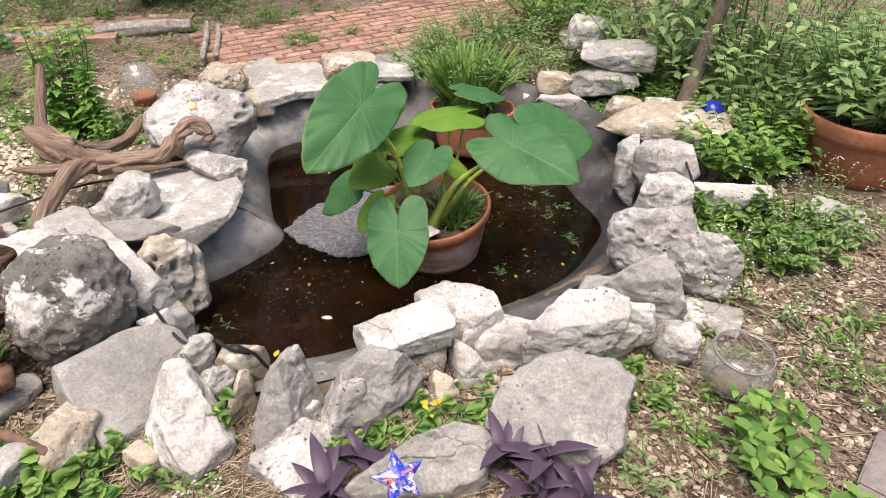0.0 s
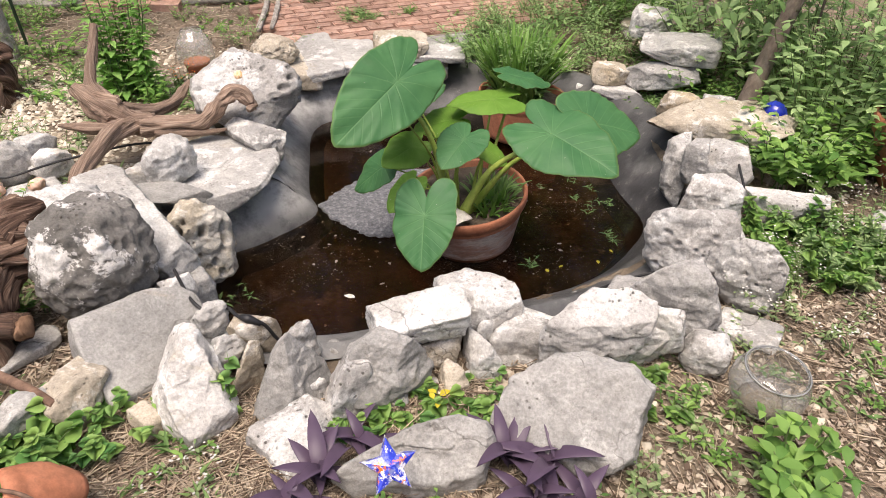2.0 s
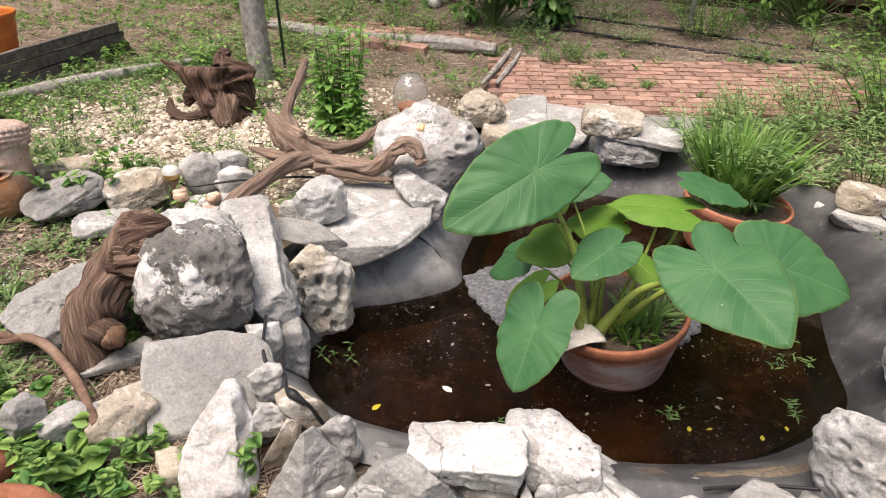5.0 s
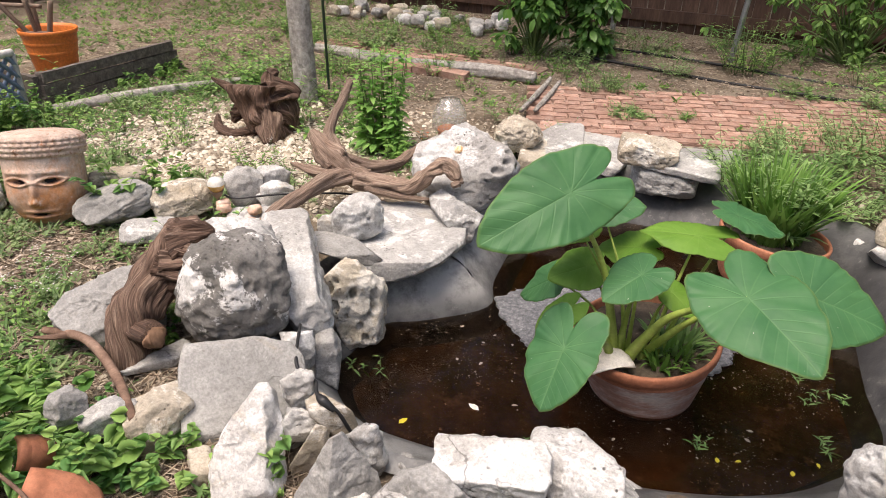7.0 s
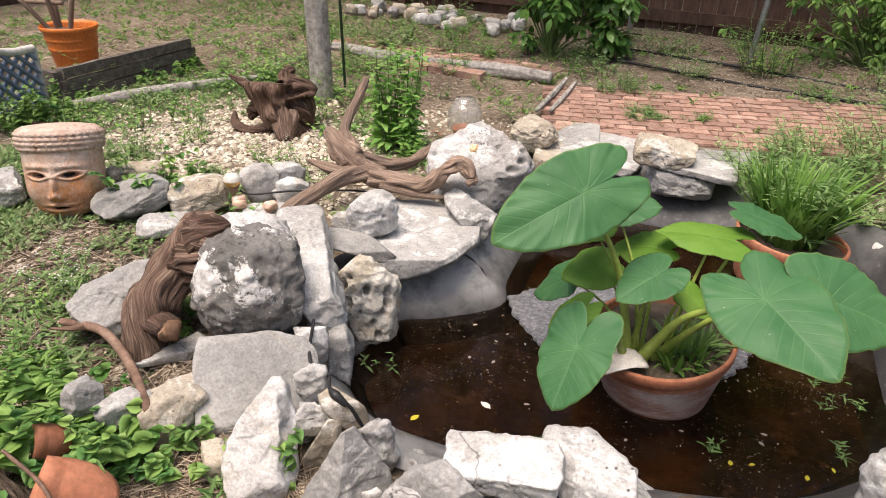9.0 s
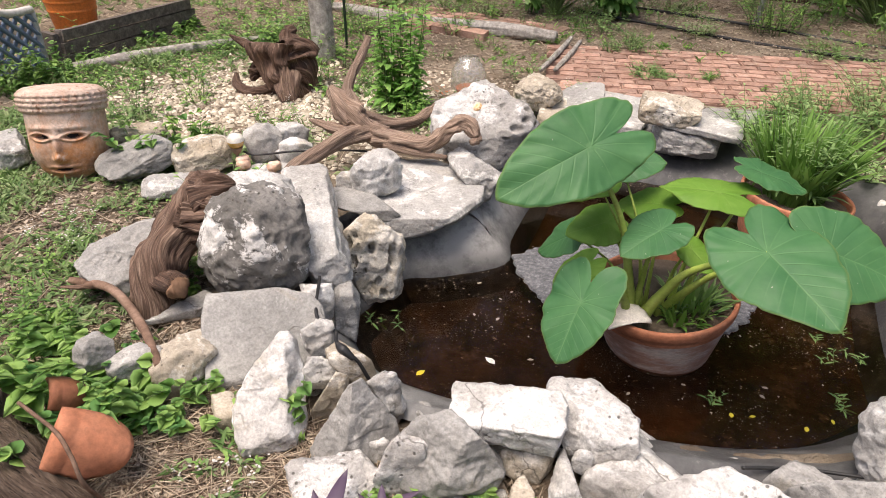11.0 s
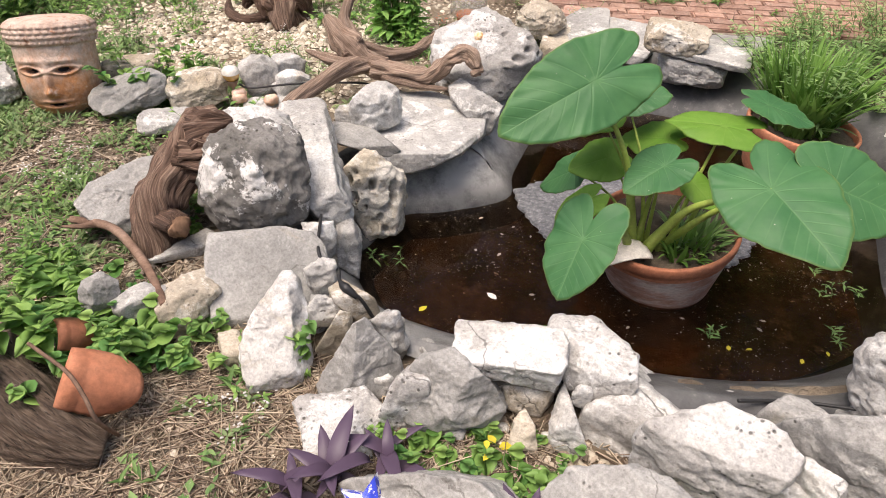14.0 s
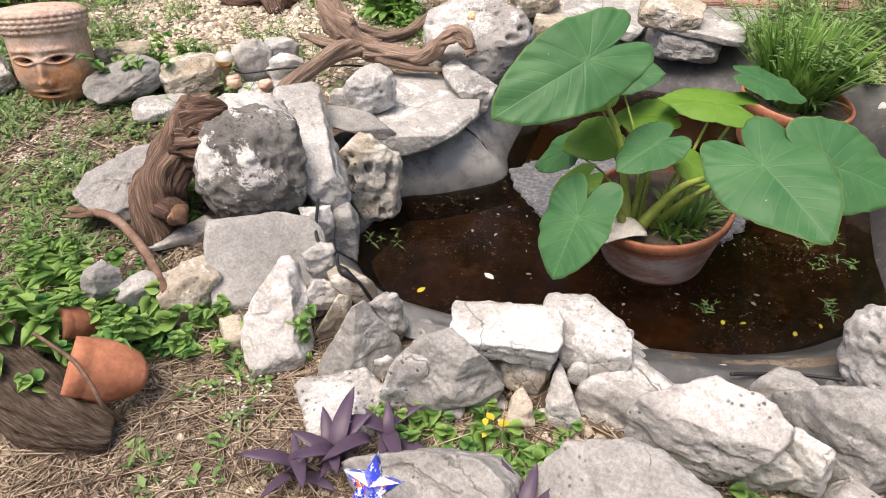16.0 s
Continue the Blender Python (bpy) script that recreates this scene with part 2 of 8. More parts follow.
STONE = {
    "grey": stone_material("stone_grey", (0.33, 0.322, 0.307), (0.46, 0.45, 0.43), (0.64, 0.63, 0.605), 0.52, pores=0.35),
    "pale": stone_material("stone_pale", (0.33, 0.317, 0.298), (0.48, 0.466, 0.445), (0.61, 0.605, 0.588), 0.51, (0.46, 0.38, 0.28), 0.62, 0.6),
    "greyd": stone_material("stone_mid_grey", (0.26, 0.255, 0.242), (0.36, 0.352, 0.335), (0.56, 0.548, 0.52), 0.57, (0.36, 0.29, 0.2), 0.62, 0.12, 0.7, 0.09),
    "white": stone_material("stone_white", (0.42, 0.405, 0.38), (0.53, 0.52, 0.497), (0.64, 0.637, 0.62), 0.49, (0.5, 0.4, 0.29), 0.64, 0.3),
    "tan": stone_material("stone_tan", (0.33, 0.28, 0.21), (0.5, 0.445, 0.365), (0.68, 0.645, 0.585), 0.54, (0.47, 0.36, 0.2), 0.58, 0.6),
    "dark": stone_material("stone_dark", (0.12, 0.114, 0.104), (0.22, 0.21, 0.196), (0.66, 0.645, 0.62), 0.535, (0.3, 0.26, 0.19), 0.66, 0.6, 1.2, 0.025),
    "holed": stone_material("stone_holed", (0.48, 0.42, 0.325), (0.62, 0.565, 0.465), (0.72, 0.69, 0.625), 0.5, (0.52, 0.4, 0.23), 0.6, 0.45, 1.3),
    "lichen": stone_material("stone_lichen", (0.42, 0.4, 0.375), (0.55, 0.54, 0.52), (0.68, 0.675, 0.66), 0.5, (0.4, 0.31, 0.15), 0.54, 0.4),
}
soil_mat = material("soil", [(0.06, 0.045, 0.033), (0.11, 0.085, 0.06), (0.2, 0.16, 0.115)], 14, 0.95, 0.9, 60, vary=0)
ground_mat = material("ground_earth", [(0.12, 0.09, 0.065), (0.22, 0.172, 0.122), (0.36, 0.3, 0.23)], 3.5, 0.95, 0.9, 45, vary=0,
                      spots=[(2.2, 0.58, 0.7, (0.13, 0.105, 0.07)), (40, 0.6, 0.68, (0.45, 0.4, 0.32)), (70, 0.62, 0.7, (0.06, 0.045, 0.03))], bump_dist=0.02)
brick_mat = material("brick_red", [(0.29, 0.165, 0.12), (0.41, 0.25, 0.19), (0.52, 0.36, 0.29)], 16, 0.9, 0.6, 60, vary=0.25,
                     spots=[(9, 0.6, 0.72, (0.55, 0.47, 0.4)), (5, 0.64, 0.72, (0.2, 0.13, 0.1))])
joint_mat = material("brick_joint", [(0.2, 0.13, 0.095), (0.33, 0.23, 0.175)], 12, 0.95, 0.6, 60, vary=0)
mortar_mat = material("mortar", [(0.2, 0.16, 0.125), (0.3, 0.25, 0.2)], 10, 0.95, 0.6, 40)
terracotta = material("terracotta", [(0.3, 0.105, 0.055), (0.42, 0.165, 0.09), (0.5, 0.22, 0.13)], 6, 0.8, 0.2, 60)
terracotta_limed = material("terracotta_limed", [(0.3, 0.14, 0.1), (0.4, 0.24, 0.19), (0.55, 0.48, 0.44)], 9, 0.85, 0.3, 60,
                            stretch=(1, 1, 2.5), spots=[(5, 0.5, 0.66, (0.5, 0.45, 0.42))])
orange_plastic = material("orange_plastic", [(0.62, 0.17, 0.035), (0.68, 0.2, 0.045)], 5, 0.45, 0.05, 60)
driftwood_mat = material("driftwood", [(0.12, 0.075, 0.053), (0.29, 0.2, 0.148), (0.5, 0.395, 0.31)], 2.2, 0.85, 0.55, 5, vary=0.15, bump_dist=0.014, coords="grain_co", stretch=(4.0, 4.0, 0.6), grain=0.35, spots=[(5, 0.6, 0.68, (0.05, 0.035, 0.027))])
darkwood_mat = material("dark_wood", [(0.04, 0.022, 0.015), (0.115, 0.066, 0.045), (0.25, 0.16, 0.115)], 2.0, 0.85, 0.55, 4.5, bump_dist=0.016, coords="grain_co", stretch=(4.0, 4.0, 0.6), grain=0.4, spots=[(4, 0.58, 0.68, (0.3, 0.23, 0.19)), (6, 0.6, 0.66, (0.02, 0.013, 0.01))])
bark_mat = material("bark", [(0.25, 0.225, 0.2), (0.4, 0.37, 0.335), (0.56, 0.53, 0.49)], 18, 0.95, 0.9, 40, bump_dist=0.015)
sapling_bark = material("sapling_bark", [(0.08, 0.06, 0.045), (0.16, 0.125, 0.1), (0.27, 0.225, 0.18)], 14, 0.9, 0.7, 45, stretch=(1, 1, 0.4))
cutwood_mat = material("cut_wood", [(0.15, 0.078, 0.045), (0.27, 0.16, 0.098), (0.4, 0.265, 0.17)], 14, 0.8, 0.4, 50)
logwood_mat = material("log_wood", [(0.055, 0.031, 0.022), (0.17, 0.106, 0.076), (0.38, 0.275, 0.205)], 2.4, 0.85, 0.55, 5, vary=0.1, bump_dist=0.016, coords="grain_co", stretch=(4.0, 4.0, 0.6), grain=0.4, spots=[(5, 0.6, 0.66, (0.03, 0.02, 0.015))])
fence_mat = material("fence_wood", [(0.055, 0.03, 0.02), (0.1, 0.056, 0.038), (0.155, 0.095, 0.065)], 5, 0.9, 0.5, 30, stretch=(4, 4, 0.6), vary=0.2)
greywood_mat = material("grey_wood", [(0.06, 0.05, 0.043), (0.12, 0.1, 0.088), (0.22, 0.19, 0.165)], 7, 0.9, 0.7, 30, stretch=(0.6, 4, 4), vary=0.15)
liner_mat = material("liner_rubber", [(0.026, 0.026, 0.028), (0.06, 0.06, 0.062), (0.16, 0.159, 0.156)], 4.5, 0.45, 0.7, 11, vary=0,
                     spots=[(3.0, 0.55, 0.72, (0.13, 0.129, 0.126)), (18, 0.6, 0.72, (0.24, 0.23, 0.21))], bump_dist=0.008)


def dried_silt(m):
    """Pale dried silt over the rubber, streaked, where the sheet carries it."""
    n, l = m.node_tree.nodes, m.node_tree.links
    b = n["Principled BSDF"]
    old = b.inputs["Base Color"].links[0].from_socket
    at, tc, nz, mr, mu, mix = (n.new("ShaderNode" + k) for k in ("Attribute", "TexCoord", "TexNoise", "MapRange", "Math", "Mix"))
    at.attribute_name = "silt"
    nz.inputs["Scale"].default_value, nz.inputs["Detail"].default_value, nz.inputs["Roughness"].default_value = 9.0, 8.0, 0.7
    l.new(tc.outputs["Object"], nz.inputs["Vector"])
    mr.inputs["From Min"].default_value, mr.inputs["From Max"].default_value = 0.3, 0.56
    l.new(nz.outputs["Fac"], mr.inputs["Value"])
    mu.operation = "MULTIPLY"
    l.new(mr.outputs[0], mu.inputs[0])
    l.new(at.outputs["Fac"], mu.inputs[1])
    mix.data_type = "RGBA"
    l.new(mu.outputs[0], mix.inputs["Factor"])
    l.new(old, mix.inputs["A"])
    mix.inputs["B"].default_value = (0.42, 0.415, 0.4, 1)
    l.new(mix.outputs["Result"], b.inputs["Base Color"])


dried_silt(liner_mat)
bed_mat = material("pond_bed", [(0.03, 0.018, 0.01), (0.066, 0.04, 0.023), (0.13, 0.08, 0.046)], 7, 0.9, 0.6, 40, vary=0,
                   spots=[(9, 0.58, 0.7, (0.17, 0.11, 0.065)), (32, 0.62, 0.67, (0.4, 0.29, 0.19)), (75, 0.64, 0.68, (0.52, 0.4, 0.28))])
rubber_and_hollow_shade = material("cable_and_hollow_shade", [(0.012, 0.012, 0.013), (0.03, 0.03, 0.032)], 20, 0.5, 0.1, 50)
metal_grey = material("galvanised", [(0.3, 0.31, 0.32), (0.45, 0.46, 0.47)], 12, 0.45, 0.2, 50, metal=0.8)
white_paint = material("white_trim", [(0.45, 0.43, 0.4), (0.6, 0.58, 0.55)], 10, 0.7, 0.3, 40)
blue_paint = material("blue_paint", [(0.16, 0.21, 0.3), (0.22, 0.28, 0.37)], 8, 0.7, 0.3, 40)
shell_mat = material("shell", [(0.6, 0.55, 0.48), (0.75, 0.71, 0.65)], 14, 0.4, 0.2, 60)
sheet_mat = material("grey_sheet", [(0.06, 0.063, 0.07), (0.14, 0.144, 0.155), (0.33, 0.335, 0.345)], 75, 0.55, 0.5, 160, vary=0)
litter_mat = leafy("dry_litter", (0.085, 0.055, 0.037), (0.56, 0.47, 0.37), 0.85, 0.1)
mulch_mat = leafy("mulch", (0.08, 0.05, 0.034), (0.44, 0.34, 0.26), 0.9, 0.05)
straw_mat = leafy("straw", (0.13, 0.085, 0.06), (0.58, 0.48, 0.36), 0.8, 0.1)
gravel_mat = leafy("gravel", (0.32, 0.27, 0.2), (0.7, 0.64, 0.53), 0.9, 0.0)
petiole_mat = material("petiole", [(0.3, 0.42, 0.065), (0.45, 0.56, 0.14)], 12, 0.45, 0.1, 40, trans=0.1)
grass_mat = leafy("grass_blade", (0.08, 0.19, 0.03), (0.22, 0.4, 0.09), 0.5, 0.3)
weed_mat = leafy("weed_leaf", (0.085, 0.18, 0.05), (0.27, 0.41, 0.15), 0.55, 0.3)
ivy_mat = leafy("ivy_leaf", (0.09, 0.24, 0.065), (0.33, 0.52, 0.14), 0.5, 0.4)
bush_mat = leafy("bush_leaf", (0.09, 0.22, 0.048), (0.31, 0.5, 0.13), 0.5, 0.42)
dry_green = leafy("pale_weed", (0.16, 0.25, 0.1), (0.36, 0.46, 0.22), 0.6, 0.4)
pale_leaf = leafy("pale_leaf", (0.2, 0.34, 0.13), (0.46, 0.62, 0.29), 0.5, 0.5)
fence_leaf = leafy("glossy_leaf", (0.05, 0.14, 0.03), (0.16, 0.32, 0.07), 0.35, 0.3)
yellow_leaf = leafy("yellow_leaf", (0.5, 0.42, 0.03), (0.7, 0.58, 0.05), 0.6, 0.3)
purple_mat = leafy("purple_leaf", (0.055, 0.037, 0.06), (0.135, 0.09, 0.145), 0.42, 0.2)
stem_mat = material("green_stem", [(0.1, 0.16, 0.05), (0.16, 0.22, 0.08)], 20, 0.6, 0.1, 40)
fresh_mat = leafy("fresh_leaf", (0.16, 0.36, 0.08), (0.36, 0.6, 0.18), 0.5, 0.5)
far_leaf = leafy("tree_leaf", (0.03, 0.08, 0.02), (0.1, 0.2, 0.05), 0.6, 0.25)


def blade_material(name, dark, light, vein, rough, trans):
    """A broad leaf: midrib, side veins and quilting follow the blade's own plan (x across, y to the tip)."""
    m = bpy.data.materials.new(name)
    m.use_nodes = True
    w = Nodes(m)
    b = w.n["Principled BSDF"]
    at, sep = w.n.new("ShaderNodeAttribute"), w.n.new("ShaderNodeSeparateXYZ")
    at.attribute_name = "blade"
    w.l.new(at.outputs["Vector"], sep.inputs[0])
    x, y, rim = w.math("ABSOLUTE", sep.outputs[0]), sep.outputs[1], sep.outputs[2]
    rib = w.math("MULTIPLY", w.span(x, 0.003, 0.014, 1.0, 0.0), w.span(y, -0.02, 0.0))
    fan = w.math("MULTIPLY", w.span(x, 0.0, 0.03, 0.8, 0.0), w.span(y, -0.03, 0.0))
    lines = None
    for y0, deg, weight in ((0.0, 152, 0.8), (0.0, 124, 0.75), (0.0, 96, 0.75), (0.04, 70, 0.8), (0.17, 62, 0.65), (0.3, 57, 0.6), (0.43, 53, 0.5), (0.56, 50, 0.45), (0.69, 48, 0.4), (0.8, 46, 0.35)):
        dx, dy = math.sin(radians(deg)), math.cos(radians(deg))
        ly = w.math("SUBTRACT", y, y0)
        along = w.math("ADD", w.math("MULTIPLY", x, dx), w.math("MULTIPLY", ly, dy))
        bent = w.math("MULTIPLY", w.math("MULTIPLY", along, along), 0.16)
        off = w.math("ABSOLUTE", w.math("ADD", w.math("SUBTRACT", w.math("MULTIPLY", x, dy), w.math("MULTIPLY", ly, dx)), bent))
        line = w.math("MULTIPLY", w.math("MULTIPLY", w.span(off, 0.002, 0.011, 1.0, 0.0), w.span(along, 0.0, 0.01)), w.span(along, 0.1, 0.62, weight, 0.12 * weight))
        lines = line if lines is None else w.math("MAXIMUM", lines, line)
    hub = w.span(w.math("SQRT", w.math("ADD", w.math("MULTIPLY", x, x), w.math("MULTIPLY", y, y))), 0.0, 0.09, 0.9, 0.0)
    ribs = w.math("MAXIMUM", w.math("MAXIMUM", rib, w.math("MULTIPLY", fan, 0.35)), w.math("MAXIMUM", lines, hub))
    co, rnd = w.own_coords()
    tone = w.noise(co, 9, 5, 0.6)
    fine = w.noise(co, 60, 5, 0.6)
    colour = w.blend(w.span(tone, 0.34, 0.66), dark, light)
    colour = w.blend(w.math("MULTIPLY", w.span(fine, 0.62, 0.7), 0.3), colour, light)
    colour = w.blend(w.span(w.noise(co, 130, 3, 0.5), 0.755, 0.77), colour, (0.5, 0.5, 0.42))
    colour = w.blend(w.math("MULTIPLY", ribs, 0.24), colour, vein)
    colour = w.blend(w.math("MULTIPLY", w.span(rim, 0.962, 1.0), 0.3), colour, (0.3, 0.34, 0.09))
    w.l.new(colour, b.inputs["Base Color"])
    height = w.math("ADD", w.math("MULTIPLY", w.noise(co, 26, 3, 0.5), 0.5), w.math("MULTIPLY", ribs, -0.5))
    w.l.new(w.bump(height, 0.3, 0.006), b.inputs["Normal"])
    w.l.new(w.span(fine, 0.3, 0.7, rough - 0.06, rough + 0.08), b.inputs["Roughness"])
    b.inputs["Specular IOR Level"].default_value = 0.28
    tr, ms = w.n.new("ShaderNodeBsdfTranslucent"), w.n.new("ShaderNodeMixShader")
    w.l.new(colour, tr.inputs["Color"])
    ms.inputs[0].default_value = trans
    w.l.new(b.outputs[0], ms.inputs[1])
    w.l.new(tr.outputs[0], ms.inputs[2])
    w.l.new(ms.outputs[0], w.n["Material Output"].inputs["Surface"])
    return m


taro_mat = blade_material("taro_leaf", (0.04, 0.137, 0.05), (0.066, 0.185, 0.066), (0.2, 0.38, 0.16), 0.5, 0.16)
taro_young = blade_material("taro_young_leaf", (0.17, 0.36, 0.05), (0.26, 0.47, 0.085), (0.36, 0.55, 0.15), 0.45, 0.5)


twig_mat = material("twig_brown", [(0.11, 0.062, 0.042), (0.2, 0.122, 0.085), (0.31, 0.21, 0.155)], 9, 0.85, 0.4, 40)


def thin_glass(name, dust=0.05, tint=0.97):
    """Thin dusty glass: clear, glossy towards its edges."""
    m = bpy.data.materials.new(name)
    m.use_nodes = True
    n, l = m.node_tree.nodes, m.node_tree.links
    tr, gl, df, fr, m1, m2 = (n.new("ShaderNode" + k) for k in ("BsdfTransparent", "BsdfGlossy", "BsdfDiffuse", "LayerWeight", "MixShader", "MixShader"))
    tr.inputs[0].default_value = (tint, tint + 0.01, tint, 1)
    gl.inputs["Roughness"].default_value = 0.06
    df.inputs[0].default_value = (0.6, 0.6, 0.57, 1)
    nz = n.new("ShaderNodeTexNoise")
    nz.inputs["Scale"].default_value, nz.inputs["Detail"].default_value = 30.0, 6.0
    mr = n.new("ShaderNodeMapRange")
    mr.inputs["From Min"].default_value, mr.inputs["From Max"].default_value = 0.35, 0.75
    mr.inputs["To Min"].default_value, mr.inputs["To Max"].default_value = dust * 0.3, dust * 2
    l.new(nz.outputs["Fac"], mr.inputs["Value"])
    fr.inputs["Blend"].default_value = 0.5
    pw, am = n.new("ShaderNodeMath"), n.new("ShaderNodeMath")
    pw.operation, am.operation = "POWER", "MULTIPLY_ADD"
    pw.inputs[1].default_value = 4.0
    am.inputs[1].default_value, am.inputs[2].default_value = 0.75, 0.07
    l.new(fr.outputs["Facing"], pw.inputs[0])
    l.new(pw.outputs[0], am.inputs[0])
    l.new(mr.outputs[0], m1.inputs[0])
    l.new(tr.outputs[0], m1.inputs[1])
    l.new(df.outputs[0], m1.inputs[2])
    l.new(am.outputs[0], m2.inputs[0])
    l.new(m1.outputs[0], m2.inputs[1])
    l.new(gl.outputs[0], m2.inputs[2])
    l.new(m2.outputs[0], n["Material Output"].inputs["Surface"])
    return m


jar_glass = thin_glass("jar_glass", 0.28, 0.93)
lamp_glass = material("frosted_glass", [(0.7, 0.66, 0.58), (0.82, 0.79, 0.72)], 20, 0.15, 0.05, 40, coat=0.7)
rough_bark = material("rough_bark", [(0.1, 0.066, 0.046), (0.22, 0.155, 0.112), (0.38, 0.29, 0.225)], 2.6, 0.95, 1.0, 7, bump_dist=0.03, coords="grain_co", stretch=(2.6, 2.6, 0.9), grain=0.45, spots=[(6, 0.56, 0.62, (0.03, 0.02, 0.015)), (14, 0.6, 0.66, (0.4, 0.35, 0.3))])
dusty_glass = thin_glass("dusty_glass", 0.2, 0.74)
amber_glass = material("amber_glass", [(0.5, 0.25, 0.05), (0.72, 0.42, 0.12), (0.8, 0.6, 0.3)], 20, 0.15, 0.05, 40, coat=0.7)


def water_material():
    m = bpy.data.materials.new("pond_water")
    m.use_nodes = True
    n, l = m.node_tree.nodes, m.node_tree.links
    b = n["Principled BSDF"]
    b.inputs["Base Color"].default_value = (0.27, 0.158, 0.082, 1)
    b.inputs["Transmission Weight"].default_value = 1.0
    b.inputs["Roughness"].default_value = 0.02
    b.inputs["IOR"].default_value = 1.33
    tc, nz, bp = n.new("ShaderNodeTexCoord"), n.new("ShaderNodeTexNoise"), n.new("ShaderNodeBump")
    nz.inputs["Scale"].default_value, nz.inputs["Detail"].default_value = 22.0, 3.0
    bp.inputs["Strength"].default_value, bp.inputs["Distance"].default_value = 0.1, 0.01
    l.new(tc.outputs["Object"], nz.inputs["Vector"])
    l.new(nz.outputs["Fac"], bp.inputs["Height"])
    l.new(bp.outputs[0], b.inputs["Normal"])
    return m


water_mat = water_material()

# ---- tools for meshes ----
def mesh_object(name, verts, faces, mat, parent=None, smooth=True, label="", mats=None, mat_index=None):
    me = bpy.data.meshes.new(name)
    me.from_pydata([tuple(v) for v in verts], [], [tuple(f) for f in faces])
    for m in (mats or [mat]):
        me.materials.append(m)
    if mat_index is not None:
        me.polygons.foreach_set("material_index", mat_index)
    if smooth:
        me.polygons.foreach_set("use_smooth", [True] * len(me.polygons))
    me.update()
    ob = new(name, me)
    if parent is not None:
        ob.parent = parent
    if label:
        tagged(ob, label)
    return ob


def part(name, bm, mat, parent, label="", smooth=True):
    me = bpy.data.meshes.new(name)
    bm.to_mesh(me)
    bm.free()
    me.materials.append(mat)
    if smooth:
        me.polygons.foreach_set("use_smooth", [True] * len(me.polygons))
    ob = new(name, me)
    ob.parent = parent
    if label:
        tagged(ob, label)
    return ob


def thing(name, label, category, place=(0, 0, 0), group="", turn=(0, 0, 0)):
    ob = new(name)
    ob.empty_display_size = 0.05
    ob.matrix_world = pose(*place, *turn)
    return tagged(ob, label, category, group)


def tube_data(points, radii, sides=10, gnarl=0.0, seed=0, cap=True, steps=6, ridge=0.0):
    """A round limb along smoothed points, with uneven, ridged sides."""
    pts = [Vector(p) for p in points]
    path, rad = [], []
    for i in range(len(pts) - 1):
        p0, p1, p2, p3 = pts[max(i - 1, 0)], pts[i], pts[i + 1], pts[min(i + 2, len(pts) - 1)]
        for s in range(steps):
            t = s / steps
            path.append(0.5 * ((2 * p1) + (p2 - p0) * t + (2 * p0 - 5 * p1 + 4 * p2 - p3) * t * t + (3 * p1 - p0 - 3 * p2 + p3) * t ** 3))
            rad.append(radii[i] * (1 - t) + radii[i + 1] * t)
    path.append(pts[-1])
    rad.append(radii[-1])
    verts, faces = [], []
    ref = Vector((0.31, 0.52, 0.79))
    for i, p in enumerate(path):
        d = (path[min(i + 1, len(path) - 1)] - path[max(i - 1, 0)]).normalized()
        u = d.cross(ref)
        if u.length < 0.05:
            u = d.cross(Vector((1, 0, 0)))
        u.normalize()
        v = d.cross(u)
        for k in range(sides):
            a = 2 * math.pi * k / sides
            r = rad[i]
            if gnarl:
                q = Vector((math.cos(a) * 1.6, math.sin(a) * 1.6, i * 0.09 + seed * 5.1))
                r *= 1 + gnarl * noise.noise(q) + 0.35 * gnarl * noise.noise(Vector((math.cos(a + i * 0.03) * 4, math.sin(a + i * 0.03) * 4, i * 0.04 + seed)))
                r *= 1 + 0.22 * gnarl * noise.noise(Vector((math.cos(a + i * 0.03) * 9, math.sin(a + i * 0.03) * 9, i * 0.05 + seed)))
            if ridge:
                tw = a + 0.25 * noise.noise(Vector((i * 0.05, seed, 2.0)))
                f1 = noise.noise(Vector((math.cos(tw) * 6, math.sin(tw) * 6, i * 0.05 + seed * 2)))
                f2 = noise.noise(Vector((math.cos(tw) * 20, math.sin(tw) * 20, i * 0.09 + seed)))
                r *= 1 + ridge * (0.5 - 1.6 * abs(f1)) + 0.6 * ridge * (0.4 - 1.5 * abs(f2))
            verts.append(p + (u * math.cos(a) + v * math.sin(a)) * r)
    for i in range(len(path) - 1):
        for k in range(sides):
            a, b = i * sides + k, i * sides + (k + 1) % sides
            faces.append((a, b, b + sides, a + sides))
    if cap:
        faces.append(tuple(range(sides))[::-1])
        faces.append(tuple(range(len(verts) - sides, len(verts))))
    return verts, faces


def joined(items):
    verts, faces = [], []
    for v, f in items:
        o = len(verts)
        verts += v
        faces += [tuple(i + o for i in q) for q in f]
    return verts, faces


def lathe(profile, segments=48, wobble=0.0, seed=0):
    """A turned form from (radius, height) pairs, open at both ends unless the radius reaches zero."""
    verts, faces = [], []
    for r, z in profile:
        for k in range(segments):
            a = 2 * math.pi * k / segments
            rr = r * (1 + wobble * noise.noise(Vector((math.cos(a), math.sin(a), z * 6 + seed))))
            verts.append((rr * math.cos(a), rr * math.sin(a), z))
    for i in range(len(profile) - 1):
        for k in range(segments):
            a, b = i * segments + k, i * segments + (k + 1) % segments
            faces.append((a, b, b + segments, a + segments))
    return verts, faces


